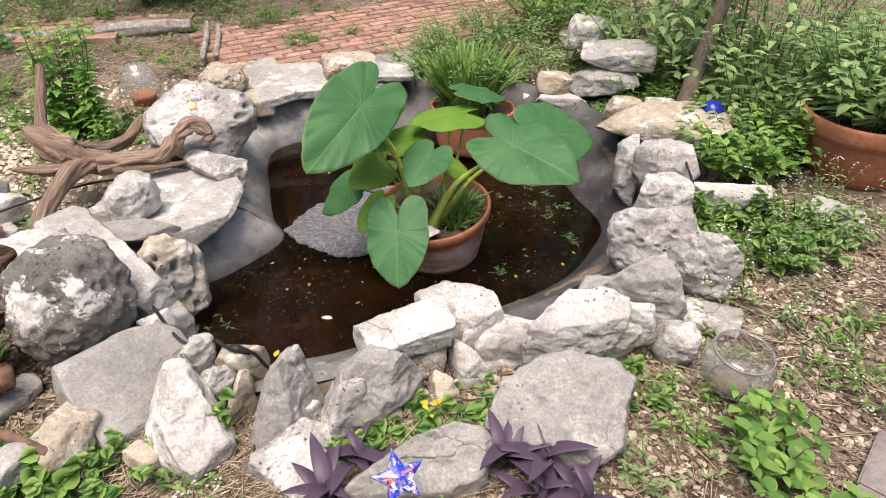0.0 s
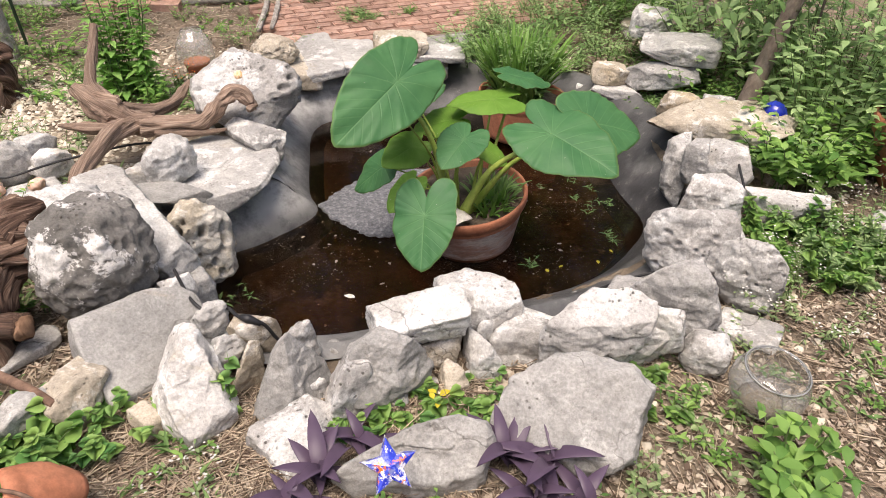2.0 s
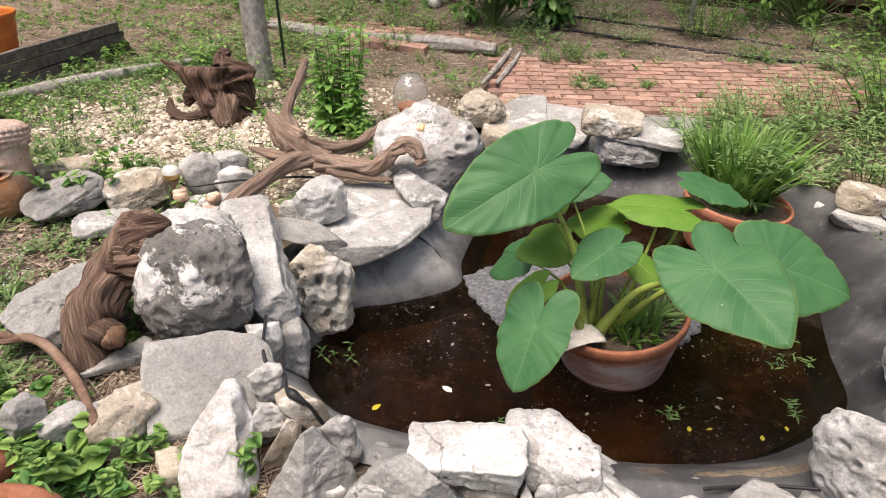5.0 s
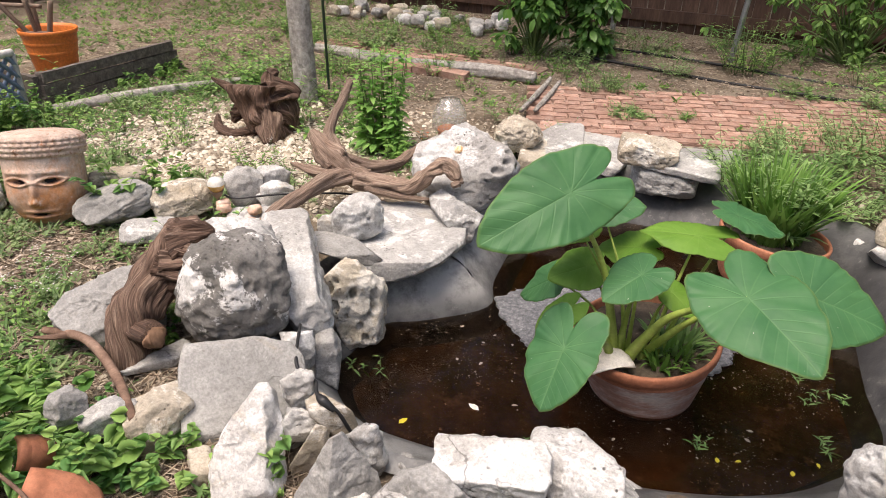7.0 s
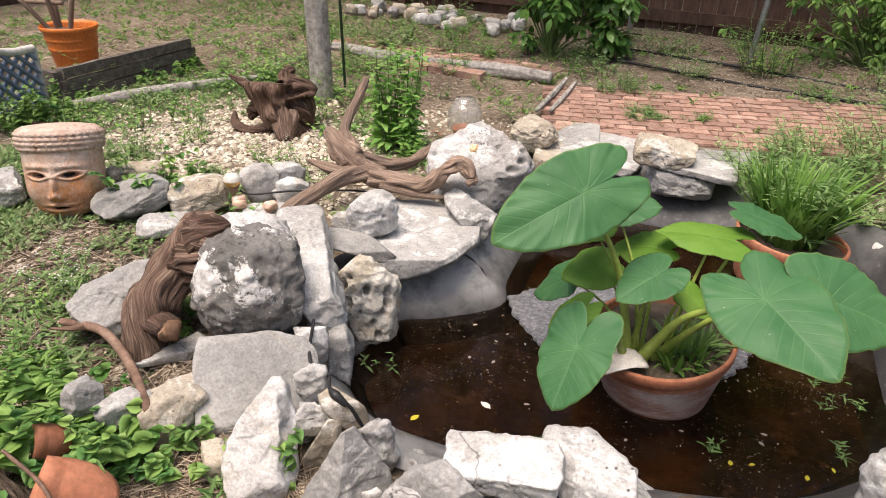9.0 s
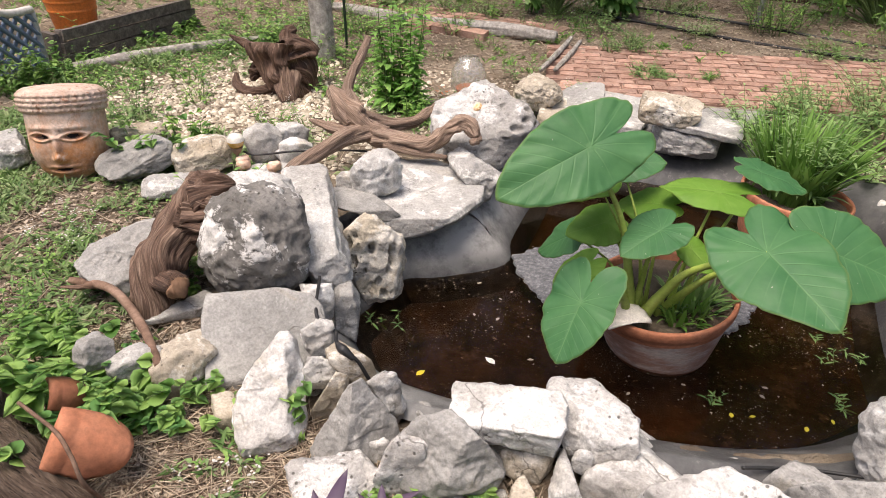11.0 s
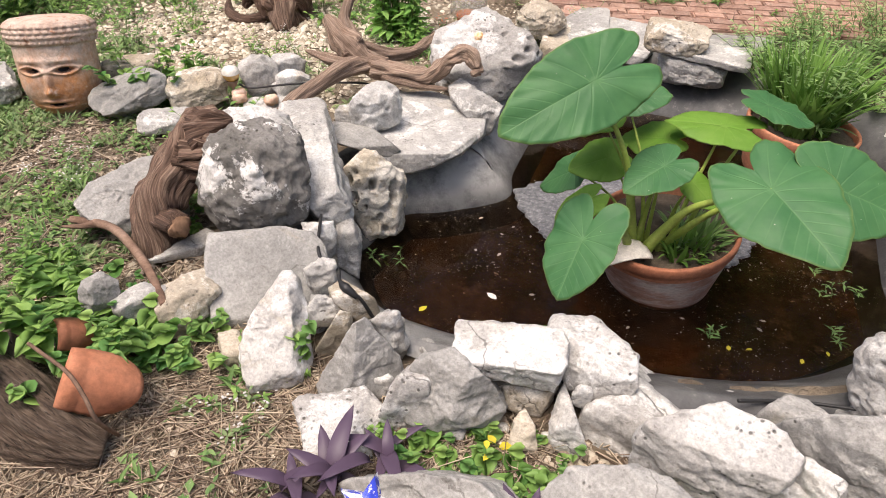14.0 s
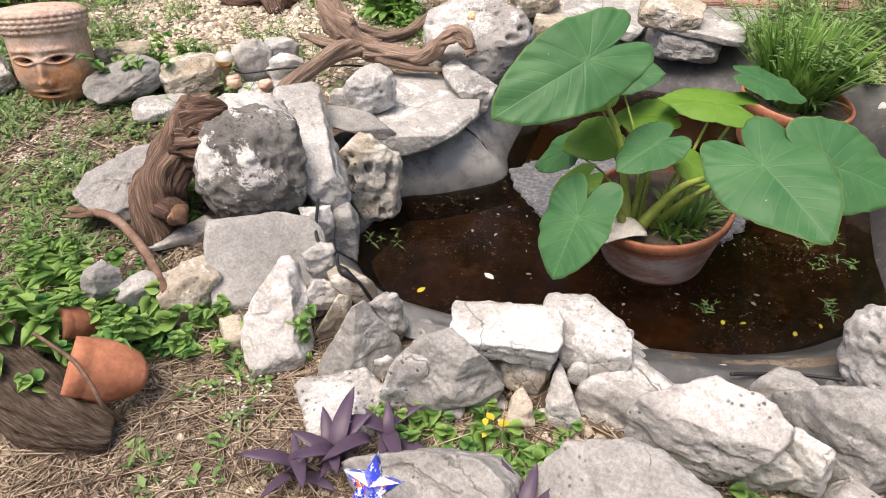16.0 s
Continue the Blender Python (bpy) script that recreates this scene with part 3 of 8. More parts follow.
def box_data(w, d, h, at=(0, 0, 0), yaw=0.0):
    c, s = math.cos(yaw), math.sin(yaw)
    vs = [(x * w / 2, y * d / 2, z * h) for z in (0, 1) for x, y in ((-1, -1), (1, -1), (1, 1), (-1, 1))]
    vs = [(at[0] + x * c - y * s, at[1] + x * s + y * c, at[2] + z) for x, y, z in vs]
    return vs, [(3, 2, 1, 0), (4, 5, 6, 7), (0, 1, 5, 4), (1, 2, 6, 5), (2, 3, 7, 6), (3, 0, 4, 7)]


# ---- the pond's plan: water edge as a closed curve ----
SHORE = [(-0.42, -0.17), (-0.43, -0.33), (-0.42, -0.47), (-0.25, -0.6), (-0.05, -0.61), (0.14, -0.58), (0.36, -0.53), (0.6, -0.46), (0.8, -0.36),
         (0.97, -0.19), (1.06, -0.03), (1.03, 0.2), (1.02, 0.42), (1.0, 0.62), (0.85, 0.84), (0.55, 0.97), (0.2, 1.0), (-0.12, 0.95),
         (-0.24, 0.82), (-0.22, 0.5), (-0.19, 0.25), (-0.15, 0.09), (-0.3, -0.08)]


def closed_curve(pts, per=5):
    out, n = [], len(pts)
    for i in range(n):
        p0, p1, p2, p3 = (Vector(pts[(i + k - 1) % n]) for k in range(4))
        for s in range(per):
            t = s / per
            out.append(0.5 * ((2 * p1) + (p2 - p0) * t + (2 * p0 - 5 * p1 + 4 * p2 - p3) * t * t + (3 * p1 - p0 - 3 * p2 + p3) * t ** 3))
    return out


EDGE = closed_curve(SHORE)
edge_np = np.array([(p.x, p.y) for p in EDGE])
POND_C = np.array([0.32, 0.15])


def shore_distance(x, y):
    """Metres from the water's edge, negative over the water (arrays)."""
    p = np.stack([x, y], -1)[..., None, :]
    a, b = edge_np, np.roll(edge_np, -1, 0)
    ab = b - a
    t = np.clip(((p - a) * ab).sum(-1) / (ab ** 2).sum(-1), 0, 1)
    d = np.sqrt((((a + t[..., None] * ab) - p) ** 2).sum(-1)).min(-1)
    cross = ((a[:, 1] > p[..., 1]) != (b[:, 1] > p[..., 1])) & (p[..., 0] < (b[:, 0] - a[:, 0]) * (p[..., 1] - a[:, 1]) / (b[:, 1] - a[:, 1] + 1e-12) + a[:, 0])
    return np.where(cross.sum(-1) % 2 == 1, -d, d)


def smooth01(v, lo, hi):
    t = np.clip((np.asarray(v, float) - lo) / (hi - lo), 0, 1)
    return t * t * (3 - 2 * t)


def ground_plain(x, y):
    """The yard's height away from the pond: level with the paving behind, gently uneven elsewhere."""
    x, y = np.asarray(x, float), np.asarray(y, float)
    z = 0.15 + 0.012 * np.sin(1.9 * x + 0.4) * np.cos(1.6 * y + 1.1) + 0.006 * np.sin(5.3 * x) * np.sin(4.7 * y + 0.6)
    z = z + 0.03 * smooth01(x, 0.9, 1.6)
    return z


def ground_height(x, y):
    d = shore_distance(np.asarray(x, float), np.asarray(y, float))
    g = ground_plain(x, y)
    return np.where(d < 0.14, -0.32 + (g - 0.02 + 0.32) * smooth01(d, -0.02, 0.14), g)


def gz(x, y):
    return float(ground_height(np.array([x]), np.array([y]))[0])


def ground_sheet():
    def axis(lo, hi, step, far):
        inner = list(np.arange(lo, hi + 1e-6, step))
        out, s = [], step
        v = hi
        while v < far:
            s *= 1.25
            v += s
            out.append(v)
        left, s, v = [], step, lo
        while v > -far:
            s *= 1.25
            v -= s
            left.append(v)
        return np.array(left[::-1] + inner + out)
    xs, ys = axis(-3.2, 2.6, 0.035, 140), axis(-2.2, 3.2, 0.035, 140)
    gx, gy = np.meshgrid(xs, ys)
    near = (np.abs(gx - 0.3) < 2.2) & (np.abs(gy - 0.15) < 2.2)
    z = ground_plain(gx, gy)
    z[near] = ground_height(gx[near], gy[near])
    rough = np.array([noise.noise(Vector((a * 7, b * 7, 0))) * 0.008 + noise.noise(Vector((a * 23, b * 23, 3))) * 0.005
                      if abs(a) < 4 and abs(b) < 4 else 0.0 for a, b in zip(gx.ravel(), gy.ravel())]).reshape(gx.shape)
    z = z + rough
    ny, nx = gx.shape
    verts = np.stack([gx, gy, z], -1).reshape(-1, 3)
    idx = np.arange(ny * nx).reshape(ny, nx)
    faces = np.stack([idx[:-1, :-1], idx[:-1, 1:], idx[1:, 1:], idx[1:, :-1]], -1).reshape(-1, 4)
    ob = mesh_object("ground", verts.tolist(), faces.tolist(), ground_mat)
    return tagged(ob, "bare brown earth with dry leaf litter", "ground", kind="structure")


ground_sheet()


def pond():
    """Liner: a folded rubber sheet that climbs from the bed over the bank; water fills it."""
    n = len(EDGE)
    verts, faces = [], []
    rows = [(-0.30, -0.26), (-0.16, -0.22), (-0.06, -0.13), (-0.01, -0.02), (0.02, 0.035), (0.07, 0.085), (0.13, 0.145), (0.2, 0.183), (0.3, 0.196), (0.37, 0.165)]
    for j, (off, h) in enumerate(rows):
        for i, p in enumerate(EDGE):
            t = (EDGE[(i + 1) % n] - EDGE[i - 1]).normalized()
            out = Vector((t.y, -t.x))
            w = noise.noise(Vector((p.x * 5, p.y * 5, j * 0.35)))
            f = noise.noise(Vector((p.x * 17, p.y * 17, j * 0.2 + 9)))
            if j > 6:
                off = off + (0.17 + 0.025 * (j - 6) - off) * (1 - float(smooth01(p.x - 0.6 * p.y, 0.15, 0.55)))
            q = p + out * (off + (0.018 * w + 0.012 * f if j > 3 else 0))
            verts.append((q.x, q.y, h + (0.02 * w + 0.012 * f) * (j > 3)))
    m = len(rows)
    for j in range(m - 1):
        for i in range(n):
            a, b = j * n + i, j * n + (i + 1) % n
            faces.append((a, b, b + n, a + n))
    c = len(verts)
    verts.append((float(POND_C[0]), float(POND_C[1]), -0.27))
    faces += [(c, (i + 1) % n, i) for i in range(n)]
    ob = mesh_object("pond_liner", verts, faces, liner_mat)
    silt = [float(smooth01(0.17 - v[0] + 0.25 * noise.noise(Vector((v[0] * 3, v[1] * 3, 7))), 0.0, 0.5)) * float(smooth01(v[2], 0.0, 0.08)) + 0.07 * float(smooth01(v[2], 0.1, 0.17)) for v in verts]
    ob.data.attributes.new("silt", "FLOAT", "POINT").data.foreach_set("value", silt)
    tagged(ob, "dusty black rubber pond liner, folded over the bank", "pond liner", kind="structure")
    verts = [(p.x + 0, p.y, 0.0) for p in EDGE]
    ring = [(float(POND_C[0]) + (p.x - float(POND_C[0])) * s, float(POND_C[1]) + (p.y - float(POND_C[1])) * s, 0.0) for s in (1.03,) for p in EDGE]
    ring += [(float(POND_C[0]), float(POND_C[1]), 0.0)]
    faces = [(i, (i + 1) % n, n) for i in range(n)]
    water = mesh_object("water", ring, faces, water_mat)
    tagged(water, "still brown pond water with dark reflections", "water", kind="structure")
    bed = mesh_object("pond_bed", [(x, y, z + 0.012 - 0.13) for x, y, z in ring], faces, bed_mat)
    tagged(bed, "brown silt bed under the pond water", "pond bed", kind="structure")


pond()


# ---- stones ----
def rock_data(w, d, h, style, seed, sub=4, shape=None):
    """A broken stone: flat fracture faces with worn edges, then relief, ledges and pits; shape: its main fracture planes."""
    rnd = random.Random(seed * 7919)
    bm = bmesh.new()
    bmesh.ops.create_icosphere(bm, subdivisions=sub, radius=1.0)
    bm.verts.ensure_lookup_table()
    n = np.array([v.co[:] for v in bm.verts])
    faces = [tuple(v.index for v in f.verts) for f in bm.faces]
    bm.free()
    n /= np.linalg.norm(n, axis=1)[:, None]
    p = {"slab": 9.0, "slabw": 10.0, "round": 3.2, "block": 9.0, "boulder": 5.0, "knob": 3.0, "pitted": 4.0, "holey": 4.0, "wedge": 7.0, "crag": 2.3}[style]
    hard = {"crag": 13, "round": 20, "knob": 24, "pitted": 30, "holey": 26, "boulder": 70, "slab": 80}.get(style, 110)
    inv = (np.abs(n) ** p).sum(1) ** (1 / p)
    acc = inv ** hard
    planes = []
    top = style in ("slab", "slabw")
    count = {"slab": 3, "slabw": 3, "block": 7, "boulder": 11, "round": 4, "knob": 12, "pitted": 8, "holey": 9, "wedge": 7, "crag": 7}[style]
    for k in range(count):
        if top:
            v = Vector((rnd.gauss(0, 0.12), rnd.gauss(0, 0.12), 1)) if k < 1 else Vector((rnd.gauss(0, 1), rnd.gauss(0, 1), rnd.uniform(-0.5, 0.2)))
        elif shape and k < 6:
            v = Vector((rnd.uniform(-0.8, 0.8), -rnd.uniform(0.1, 0.9), rnd.uniform(-0.2, 0.9)))
        else:
            v = Vector((rnd.gauss(0, 1), rnd.gauss(0, 1), rnd.gauss(0, 0.9)))
        v.normalize()
        reach = sum(abs(c) ** 1.25 for c in v) ** 0.8
        planes.append((*v, reach * (rnd.uniform(0.7, 0.92) if not shape else rnd.uniform(0.8, 0.98)) if not top else 1.0))
    for group in (planes, shape or ()):
        if group:
            g = np.array(group, float)
            acc += np.maximum((n @ g[:, :3].T / g[:, 3]).max(1), 0) ** hard
    co = n * (acc ** (-1 / hard) * 1.025)[:, None] * np.array((w / 2, d / 2, h / 2))
    o = Vector((rnd.uniform(0, 50), rnd.uniform(0, 50), rnd.uniform(0, 50)))
    s = (w * d * h) ** (1 / 3)
    rough = {"slab": 0.6, "slabw": 0.45, "block": 1.25, "boulder": 1.35, "wedge": 1.1, "round": 1.0, "knob": 2.3, "crag": 1.8}.get(style, 1.5)
    holes = []
    if style in ("pitted", "holey", "knob"):
        for _ in range({"pitted": 46, "holey": 11, "knob": 10}[style]):
            v = Vector((rnd.gauss(0, 1), rnd.gauss(-0.6, 0.8), rnd.gauss(0.3, 0.8))).normalized()
            holes.append((np.array(v), rnd.uniform(0.025, 0.065) if style != "holey" else rnd.uniform(0.07, 0.15)))
    if style == "holey":
        for a, b, r in ((0.1, 0.3, 0.13), (-0.6, -0.05, 0.08), (0.3, -0.4, 0.12), (0.75, 0.05, 0.1), (0.45, -0.7, 0.1), (-0.3, 0.6, 0.06), (-0.1, -0.15, 0.05), (0.55, -0.15, 0.06)):
            holes.append((np.array(Vector((a, -1 + 0.15 * b, 0.15 + b)).normalized()), r))
    dent = np.zeros(len(n))
    for v, r in holes:
        ang = np.arccos(np.clip(n @ v, -1, 1)) * (1 + 0.25 * np.sin(7 * n[:, 0] + 5 * n[:, 2]))
        dent -= {"knob": 0.45, "holey": 1.5}.get(style, 0.75) * r * 1.7 * s * (1 - smooth01(ang, r * 0.6, r * 0.95))
    nn = noise.noise
    verts = []
    for i in range(len(co)):
        c = Vector(co[i])
        u = c / s
        k = rough * (0.03 * nn(u * 2.2 + o) + 0.024 * nn(u * 5.5 + o) + 0.022 * (0.35 - abs(nn(u * 8 + o * 2))) + 0.012 * (0.35 - abs(nn(u * 19 + o))))
        k += 0.006 * nn(c * 70 + o) * min(1.0, 0.1 / s) + 0.004 * nn(c * 150 + o) * min(1.0, 0.1 / s)
        ledge = nn(Vector((u.x * 1.2, u.y * 1.2, u.z * 5 + nn(u * 3 + o) * 0.8)) + o)
        k += 0.012 * rough * (1 if ledge > 0.1 else 0)
        verts.append(c + Vector(n[i]) * (k * s + dent[i]))
    return verts, faces


CRUST = bpy.data.textures.new("crust", "CLOUDS")
CRUST.noise_scale, CRUST.noise_depth = 0.028, 4
CHIPS = bpy.data.textures.new("chips", "VORONOI")
CHIPS.noise_scale = 0.05
CHIPS.weight_1, CHIPS.weight_2 = -1.0, 1.0


def weathered(ob, size, strength=1.0):
    """Fine broken relief over a stone."""
    for tex, amount in ((CHIPS, 0.014 * max(0.0, strength - 0.4)), (CRUST, 0.012)):
        dm = ob.modifiers.new("relief", "DISPLACE")
        dm.texture, dm.texture_coords, dm.mid_level = tex, "GLOBAL", 0.5 if tex is CRUST else 0.1
        dm.strength = amount * strength * min(1.0, size / 0.25)


def rock(name, label, x, y, z, w, d, h, yaw, tilt, style, stone, seed, shape=None):
    size = max(w, d, h)
    verts, faces = rock_data(w, d, h, style, seed, 6 if size > 0.215 else 5 if size > 0.1 else 4, shape)
    turn = Euler((0, radians(tilt), radians(yaw))).to_matrix()
    verts = [turn @ v for v in verts]
    lo = -h / 2 if shape else min(v.z for v in verts)
    ob = mesh_object(name, [v - Vector((0, 0, lo)) for v in verts], faces, STONE[stone])
    ob.matrix_world = pose(x, y, z)
    weathered(ob, size, {"knob": 1.1, "pitted": 0.7, "holey": 0.8, "slab": 0.5, "slabw": 0.35, "crag": 1.2}.get(style, 0.65))
    return tagged(ob, label, "stone" if name == "flat_stone" else "rock", "stones round the pond")

# ---- rocks of the bank and the yard ----
rock("flat_stone", "pale grey limestone flat slab on the pond bank", -0.481, 0.062, 0.143, 0.467, 0.458, 0.115, 29, 0, "slab", "grey", 1, [(-0.95, 0.25, 0.17, 1.04), (-0.55, 0.73, 0.41, 1.22), (-0.0, 0.88, 0.48, 1.23), (0.67, 0.65, 0.36, 1.05), (0.79, 0.53, 0.3, 1.0), (0.99, -0.13, -0.01, 0.94), (0.82, -0.54, -0.21, 0.85), (0.61, -0.73, -0.3, 0.87), (0.24, -0.9, -0.37, 1.05), (-0.8, -0.56, -0.21, 1.0), (-0.93, -0.35, -0.12, 0.87), (-0.96, -0.27, -0.08, 0.84), (0, 0, 1, 0.7)])
rock("flat_stone", "smooth mid-grey limestone flat slab on the pond bank", -0.573, -0.170, 0.229, 0.258, 0.178, 0.050, 35, 0, "slab", "greyd", 2, [(-0.91, 0.36, 0.21, 1.1), (0.45, 0.79, 0.43, 0.9), (0.93, 0.32, 0.18, 0.56), (0.8, -0.54, -0.25, 1.29), (-0.58, -0.73, -0.36, 0.66), (-0.72, -0.62, -0.31, 0.52), (-0.92, -0.35, -0.17, 0.61)])
rock("stone", "bleached white limestone knobby stone on the pond bank", -0.583, -0.056, 0.240, 0.166, 0.130, 0.150, 33, 0, "knob", "white", 3, [(-0.98, 0.05, 0.18, 0.86), (-0.65, 0.27, 0.71, 0.84), (-0.27, 0.35, 0.9, 0.94), (0.58, 0.29, 0.76, 1.09), (1.0, -0.05, -0.05, 0.97), (0.57, -0.35, -0.74, 1.09), (0.1, -0.41, -0.9, 1.05), (-0.45, -0.38, -0.81, 1.09), (-0.98, -0.11, -0.18, 0.99)])
rock("boulder", "pale mottled limestone pitted boulder on the pond bank", -0.431, 0.515, 0.152, 0.416, 0.324, 0.319, 23, 0, "pitted", "pale", 4, [(-0.96, 0.05, 0.28, 1.02), (-0.55, 0.28, 0.79, 0.95), (-0.4, 0.31, 0.87, 1.0), (0.58, 0.27, 0.77, 0.86), (0.89, 0.13, 0.44, 0.87), (1.0, -0.07, -0.02, 0.9), (0.7, -0.33, -0.63, 0.89), (0.64, -0.35, -0.68, 0.91), (-0.64, -0.35, -0.69, 0.8), (-0.71, -0.32, -0.63, 0.79), (-0.97, -0.14, -0.18, 0.94), (-0.3, -0.6, 0.74, 0.75)])
rock("boulder", "pale grey limestone rounded boulder on the pond bank", -0.362, 0.272, 0.161, 0.204, 0.231, 0.140, 24, 0, "boulder", "grey", 5, [(-0.69, 0.41, 0.59, 1.27), (0.6, 0.48, 0.64, 0.58), (0.94, -0.24, -0.24, 0.86), (0.45, -0.6, -0.66, 1.18), (-0.79, -0.4, -0.47, 0.53), (-0.95, -0.22, -0.23, 0.74)])
rock("stone", "tan weathered limestone knobby stone in the yard edging", -0.428, 1.101, 0.214, 0.230, 0.200, 0.140, 19, 0, "knob", "tan", 6, [(-0.97, 0.08, 0.22, 0.86), (-0.72, 0.28, 0.64, 0.88), (0.62, 0.32, 0.72, 0.81), (0.98, 0.07, 0.2, 0.83), (0.73, -0.32, -0.6, 0.83), (-0.31, -0.44, -0.84, 1.02), (-0.8, -0.29, -0.53, 1.07)])
rock("flat_stone", "pale grey limestone flat slab in the yard edging", -0.253, 1.232, 0.175, 0.209, 0.561, 0.050, 15, -6, "slab", "grey", 7)
rock("flat_stone", "pale grey limestone flat slab in the yard edging", -0.076, 1.264, 0.159, 0.276, 0.427, 0.050, 12, 5, "slab", "grey", 8)
rock("flat_stone", "tan weathered limestone flat slab in the yard edging", -0.319, 1.092, 0.139, 0.177, 0.338, 0.080, 17, 10, "slab", "tan", 9)
rock("stone_block", "tan weathered limestone angular block in the yard edging", 0.175, 1.061, 0.261, 0.243, 0.134, 0.100, 8, 4, "block", "tan", 10)
rock("flat_stone", "pale grey limestone flat slab in the yard edging", 0.276, 1.125, 0.232, 0.383, 0.234, 0.030, 5, 6, "slab", "grey", 11)
rock("boulder", "pale grey limestone rounded boulder in the yard edging", 0.253, 1.077, 0.118, 0.266, 0.146, 0.120, 6, 5, "boulder", "grey", 12)
rock("boulder", "dark grey limestone boulder with a ragged white crust", -0.592, -0.627, 0.165, 0.29, 0.23, 0.3, 45, 0, "crag", "dark", 13)
rock("boulder", "pale grey pitted stone behind the dark boulder", -0.715, -0.484, 0.156, 0.21, 0.18, 0.27, 45, 0, "pitted", "grey", 84)
rock("stone_block", "long bleached white limestone stone lying beside a dark boulder", -0.6, -0.38, 0.15, 0.48, 0.15, 0.185, -46, 6, "wedge", "white", 14)
rock("stone_block", "bleached white limestone angular block on the pond bank", -0.419, -0.631, 0.144, 0.098, 0.054, 0.120, 40, 0, "block", "white", 15, [(0.03, 0.3, 0.95, 0.96), (0.99, -0.06, -0.13, 1.0), (0.4, -0.31, -0.86, 1.13), (-0.6, -0.26, -0.75, 0.65), (-0.97, -0.08, -0.21, 0.48)])
rock("boulder", "pale grey limestone rounded boulder on the pond bank", -0.417, -0.501, 0.023, 0.080, 0.158, 0.190, 37, 0, "boulder", "grey", 16, [(-0.24, 0.47, 0.85, 1.14), (0.71, 0.35, 0.61, 0.84), (0.9, -0.26, -0.34, 1.0), (-0.23, -0.56, -0.8, 1.04), (-0.99, 0.05, 0.15, 0.77)])
rock("boulder", "honeycombed tan limestone boulder full of holes on the pond bank", -0.463, -0.303, -0.029, 0.223, 0.126, 0.342, 34, 0, "holey", "holed", 17, [(-0.54, 0.17, 0.83, 0.84), (0.5, 0.18, 0.85, 0.85), (0.98, 0.02, 0.2, 0.98), (0.97, -0.09, -0.22, 1.01), (0.43, -0.25, -0.87, 1.01), (0.08, -0.27, -0.96, 0.98), (-0.82, -0.16, -0.55, 0.64), (-0.83, -0.16, -0.53, 0.64), (-0.99, -0.06, -0.1, 0.8)])
rock("flat_stone", "smooth mid-grey limestone wide slab on the pond bank", -0.451, -0.824, 0.095, 0.327, 0.203, 0.209, 46, 0, "slabw", "greyd", 18, [(-0.98, 0.09, 0.2, 0.89), (0.14, 0.57, 0.81, 1.21), (0.5, 0.49, 0.71, 1.19), (0.92, 0.2, 0.34, 1.13), (1.0, -0.09, -0.02, 1.06), (0.95, -0.24, -0.2, 1.09), (-0.17, -0.67, -0.72, 1.12), (-0.45, -0.61, -0.65, 1.14), (-1.0, 0.0, 0.08, 0.79), (0, -0.6, 0.8, 0.45)])
rock("stone_block", "pale limestone with rusty lichen angular block on the pond bank", -0.297, -0.988, 0.117, 0.176, 0.222, 0.210, 45, 0, "block", "lichen", 19, [(-0.79, 0.4, 0.47, 0.49), (-0.67, 0.49, 0.56, 0.48), (-0.06, 0.64, 0.76, 1.13), (0.68, 0.45, 0.58, 1.43), (0.98, 0.09, 0.2, 1.37), (0.94, -0.28, -0.2, 1.09), (0.77, -0.5, -0.41, 1.19), (-0.02, -0.76, -0.65, 1.11), (-0.97, -0.21, -0.1, 0.91), (-0.99, 0.05, 0.14, 0.67), (-0.15, -0.62, 0.77, 0.5), (0.75, -0.5, 0.4, 0.8)])
rock("stone", "bleached white limestone knobby stone on the pond bank", -0.276, -0.810, 0.218, 0.088, 0.049, 0.110, 40, 0, "knob", "white", 20, [(-0.44, 0.29, 0.85, 0.7), (0.31, 0.31, 0.9, 0.81), (0.93, 0.11, 0.35, 0.98), (0.92, -0.15, -0.36, 1.02), (0.12, -0.35, -0.93, 1.02), (-0.79, -0.22, -0.57, 0.74), (-0.97, -0.1, -0.23, 0.65)])
rock("stone", "pale grey limestone knobby stone on the pond bank", -0.232, -0.872, 0.186, 0.103, 0.057, 0.100, 40, 0, "knob", "grey", 21, [(-0.72, 0.3, 0.63, 0.57), (0.34, 0.42, 0.85, 0.61), (0.81, 0.25, 0.53, 0.82), (0.86, -0.25, -0.45, 0.96), (0.67, -0.35, -0.65, 1.0), (-0.23, -0.46, -0.86, 1.09), (-0.87, -0.24, -0.43, 0.87), (-0.97, -0.14, -0.22, 0.84)])
rock("flat_stone", "tan weathered limestone flat slab on the pond bank", -0.172, -0.829, 0.178, 0.123, 0.068, 0.117, 37, 0, "slab", "tan", 22, [(-0.6, 0.47, 0.64, 1.17), (0.76, 0.4, 0.52, 0.59), (0.95, 0.19, 0.27, 0.76), (0.91, -0.27, -0.31, 1.15), (-0.37, -0.59, -0.72, 0.98), (-0.76, -0.42, -0.51, 0.53), (-0.98, -0.13, -0.14, 0.67)])
rock("boulder", "tan weathered limestone rounded boulder on the pond bank", -0.188, -0.895, 0.117, 0.094, 0.051, 0.163, 39, 0, "boulder", "tan", 23, [(-0.68, 0.26, 0.68, 0.19), (0.31, 0.33, 0.89, 0.81), (0.96, -0.12, -0.26, 0.95), (0.0, -0.39, -0.92, 0.96), (-0.97, -0.11, -0.21, 1.03)])
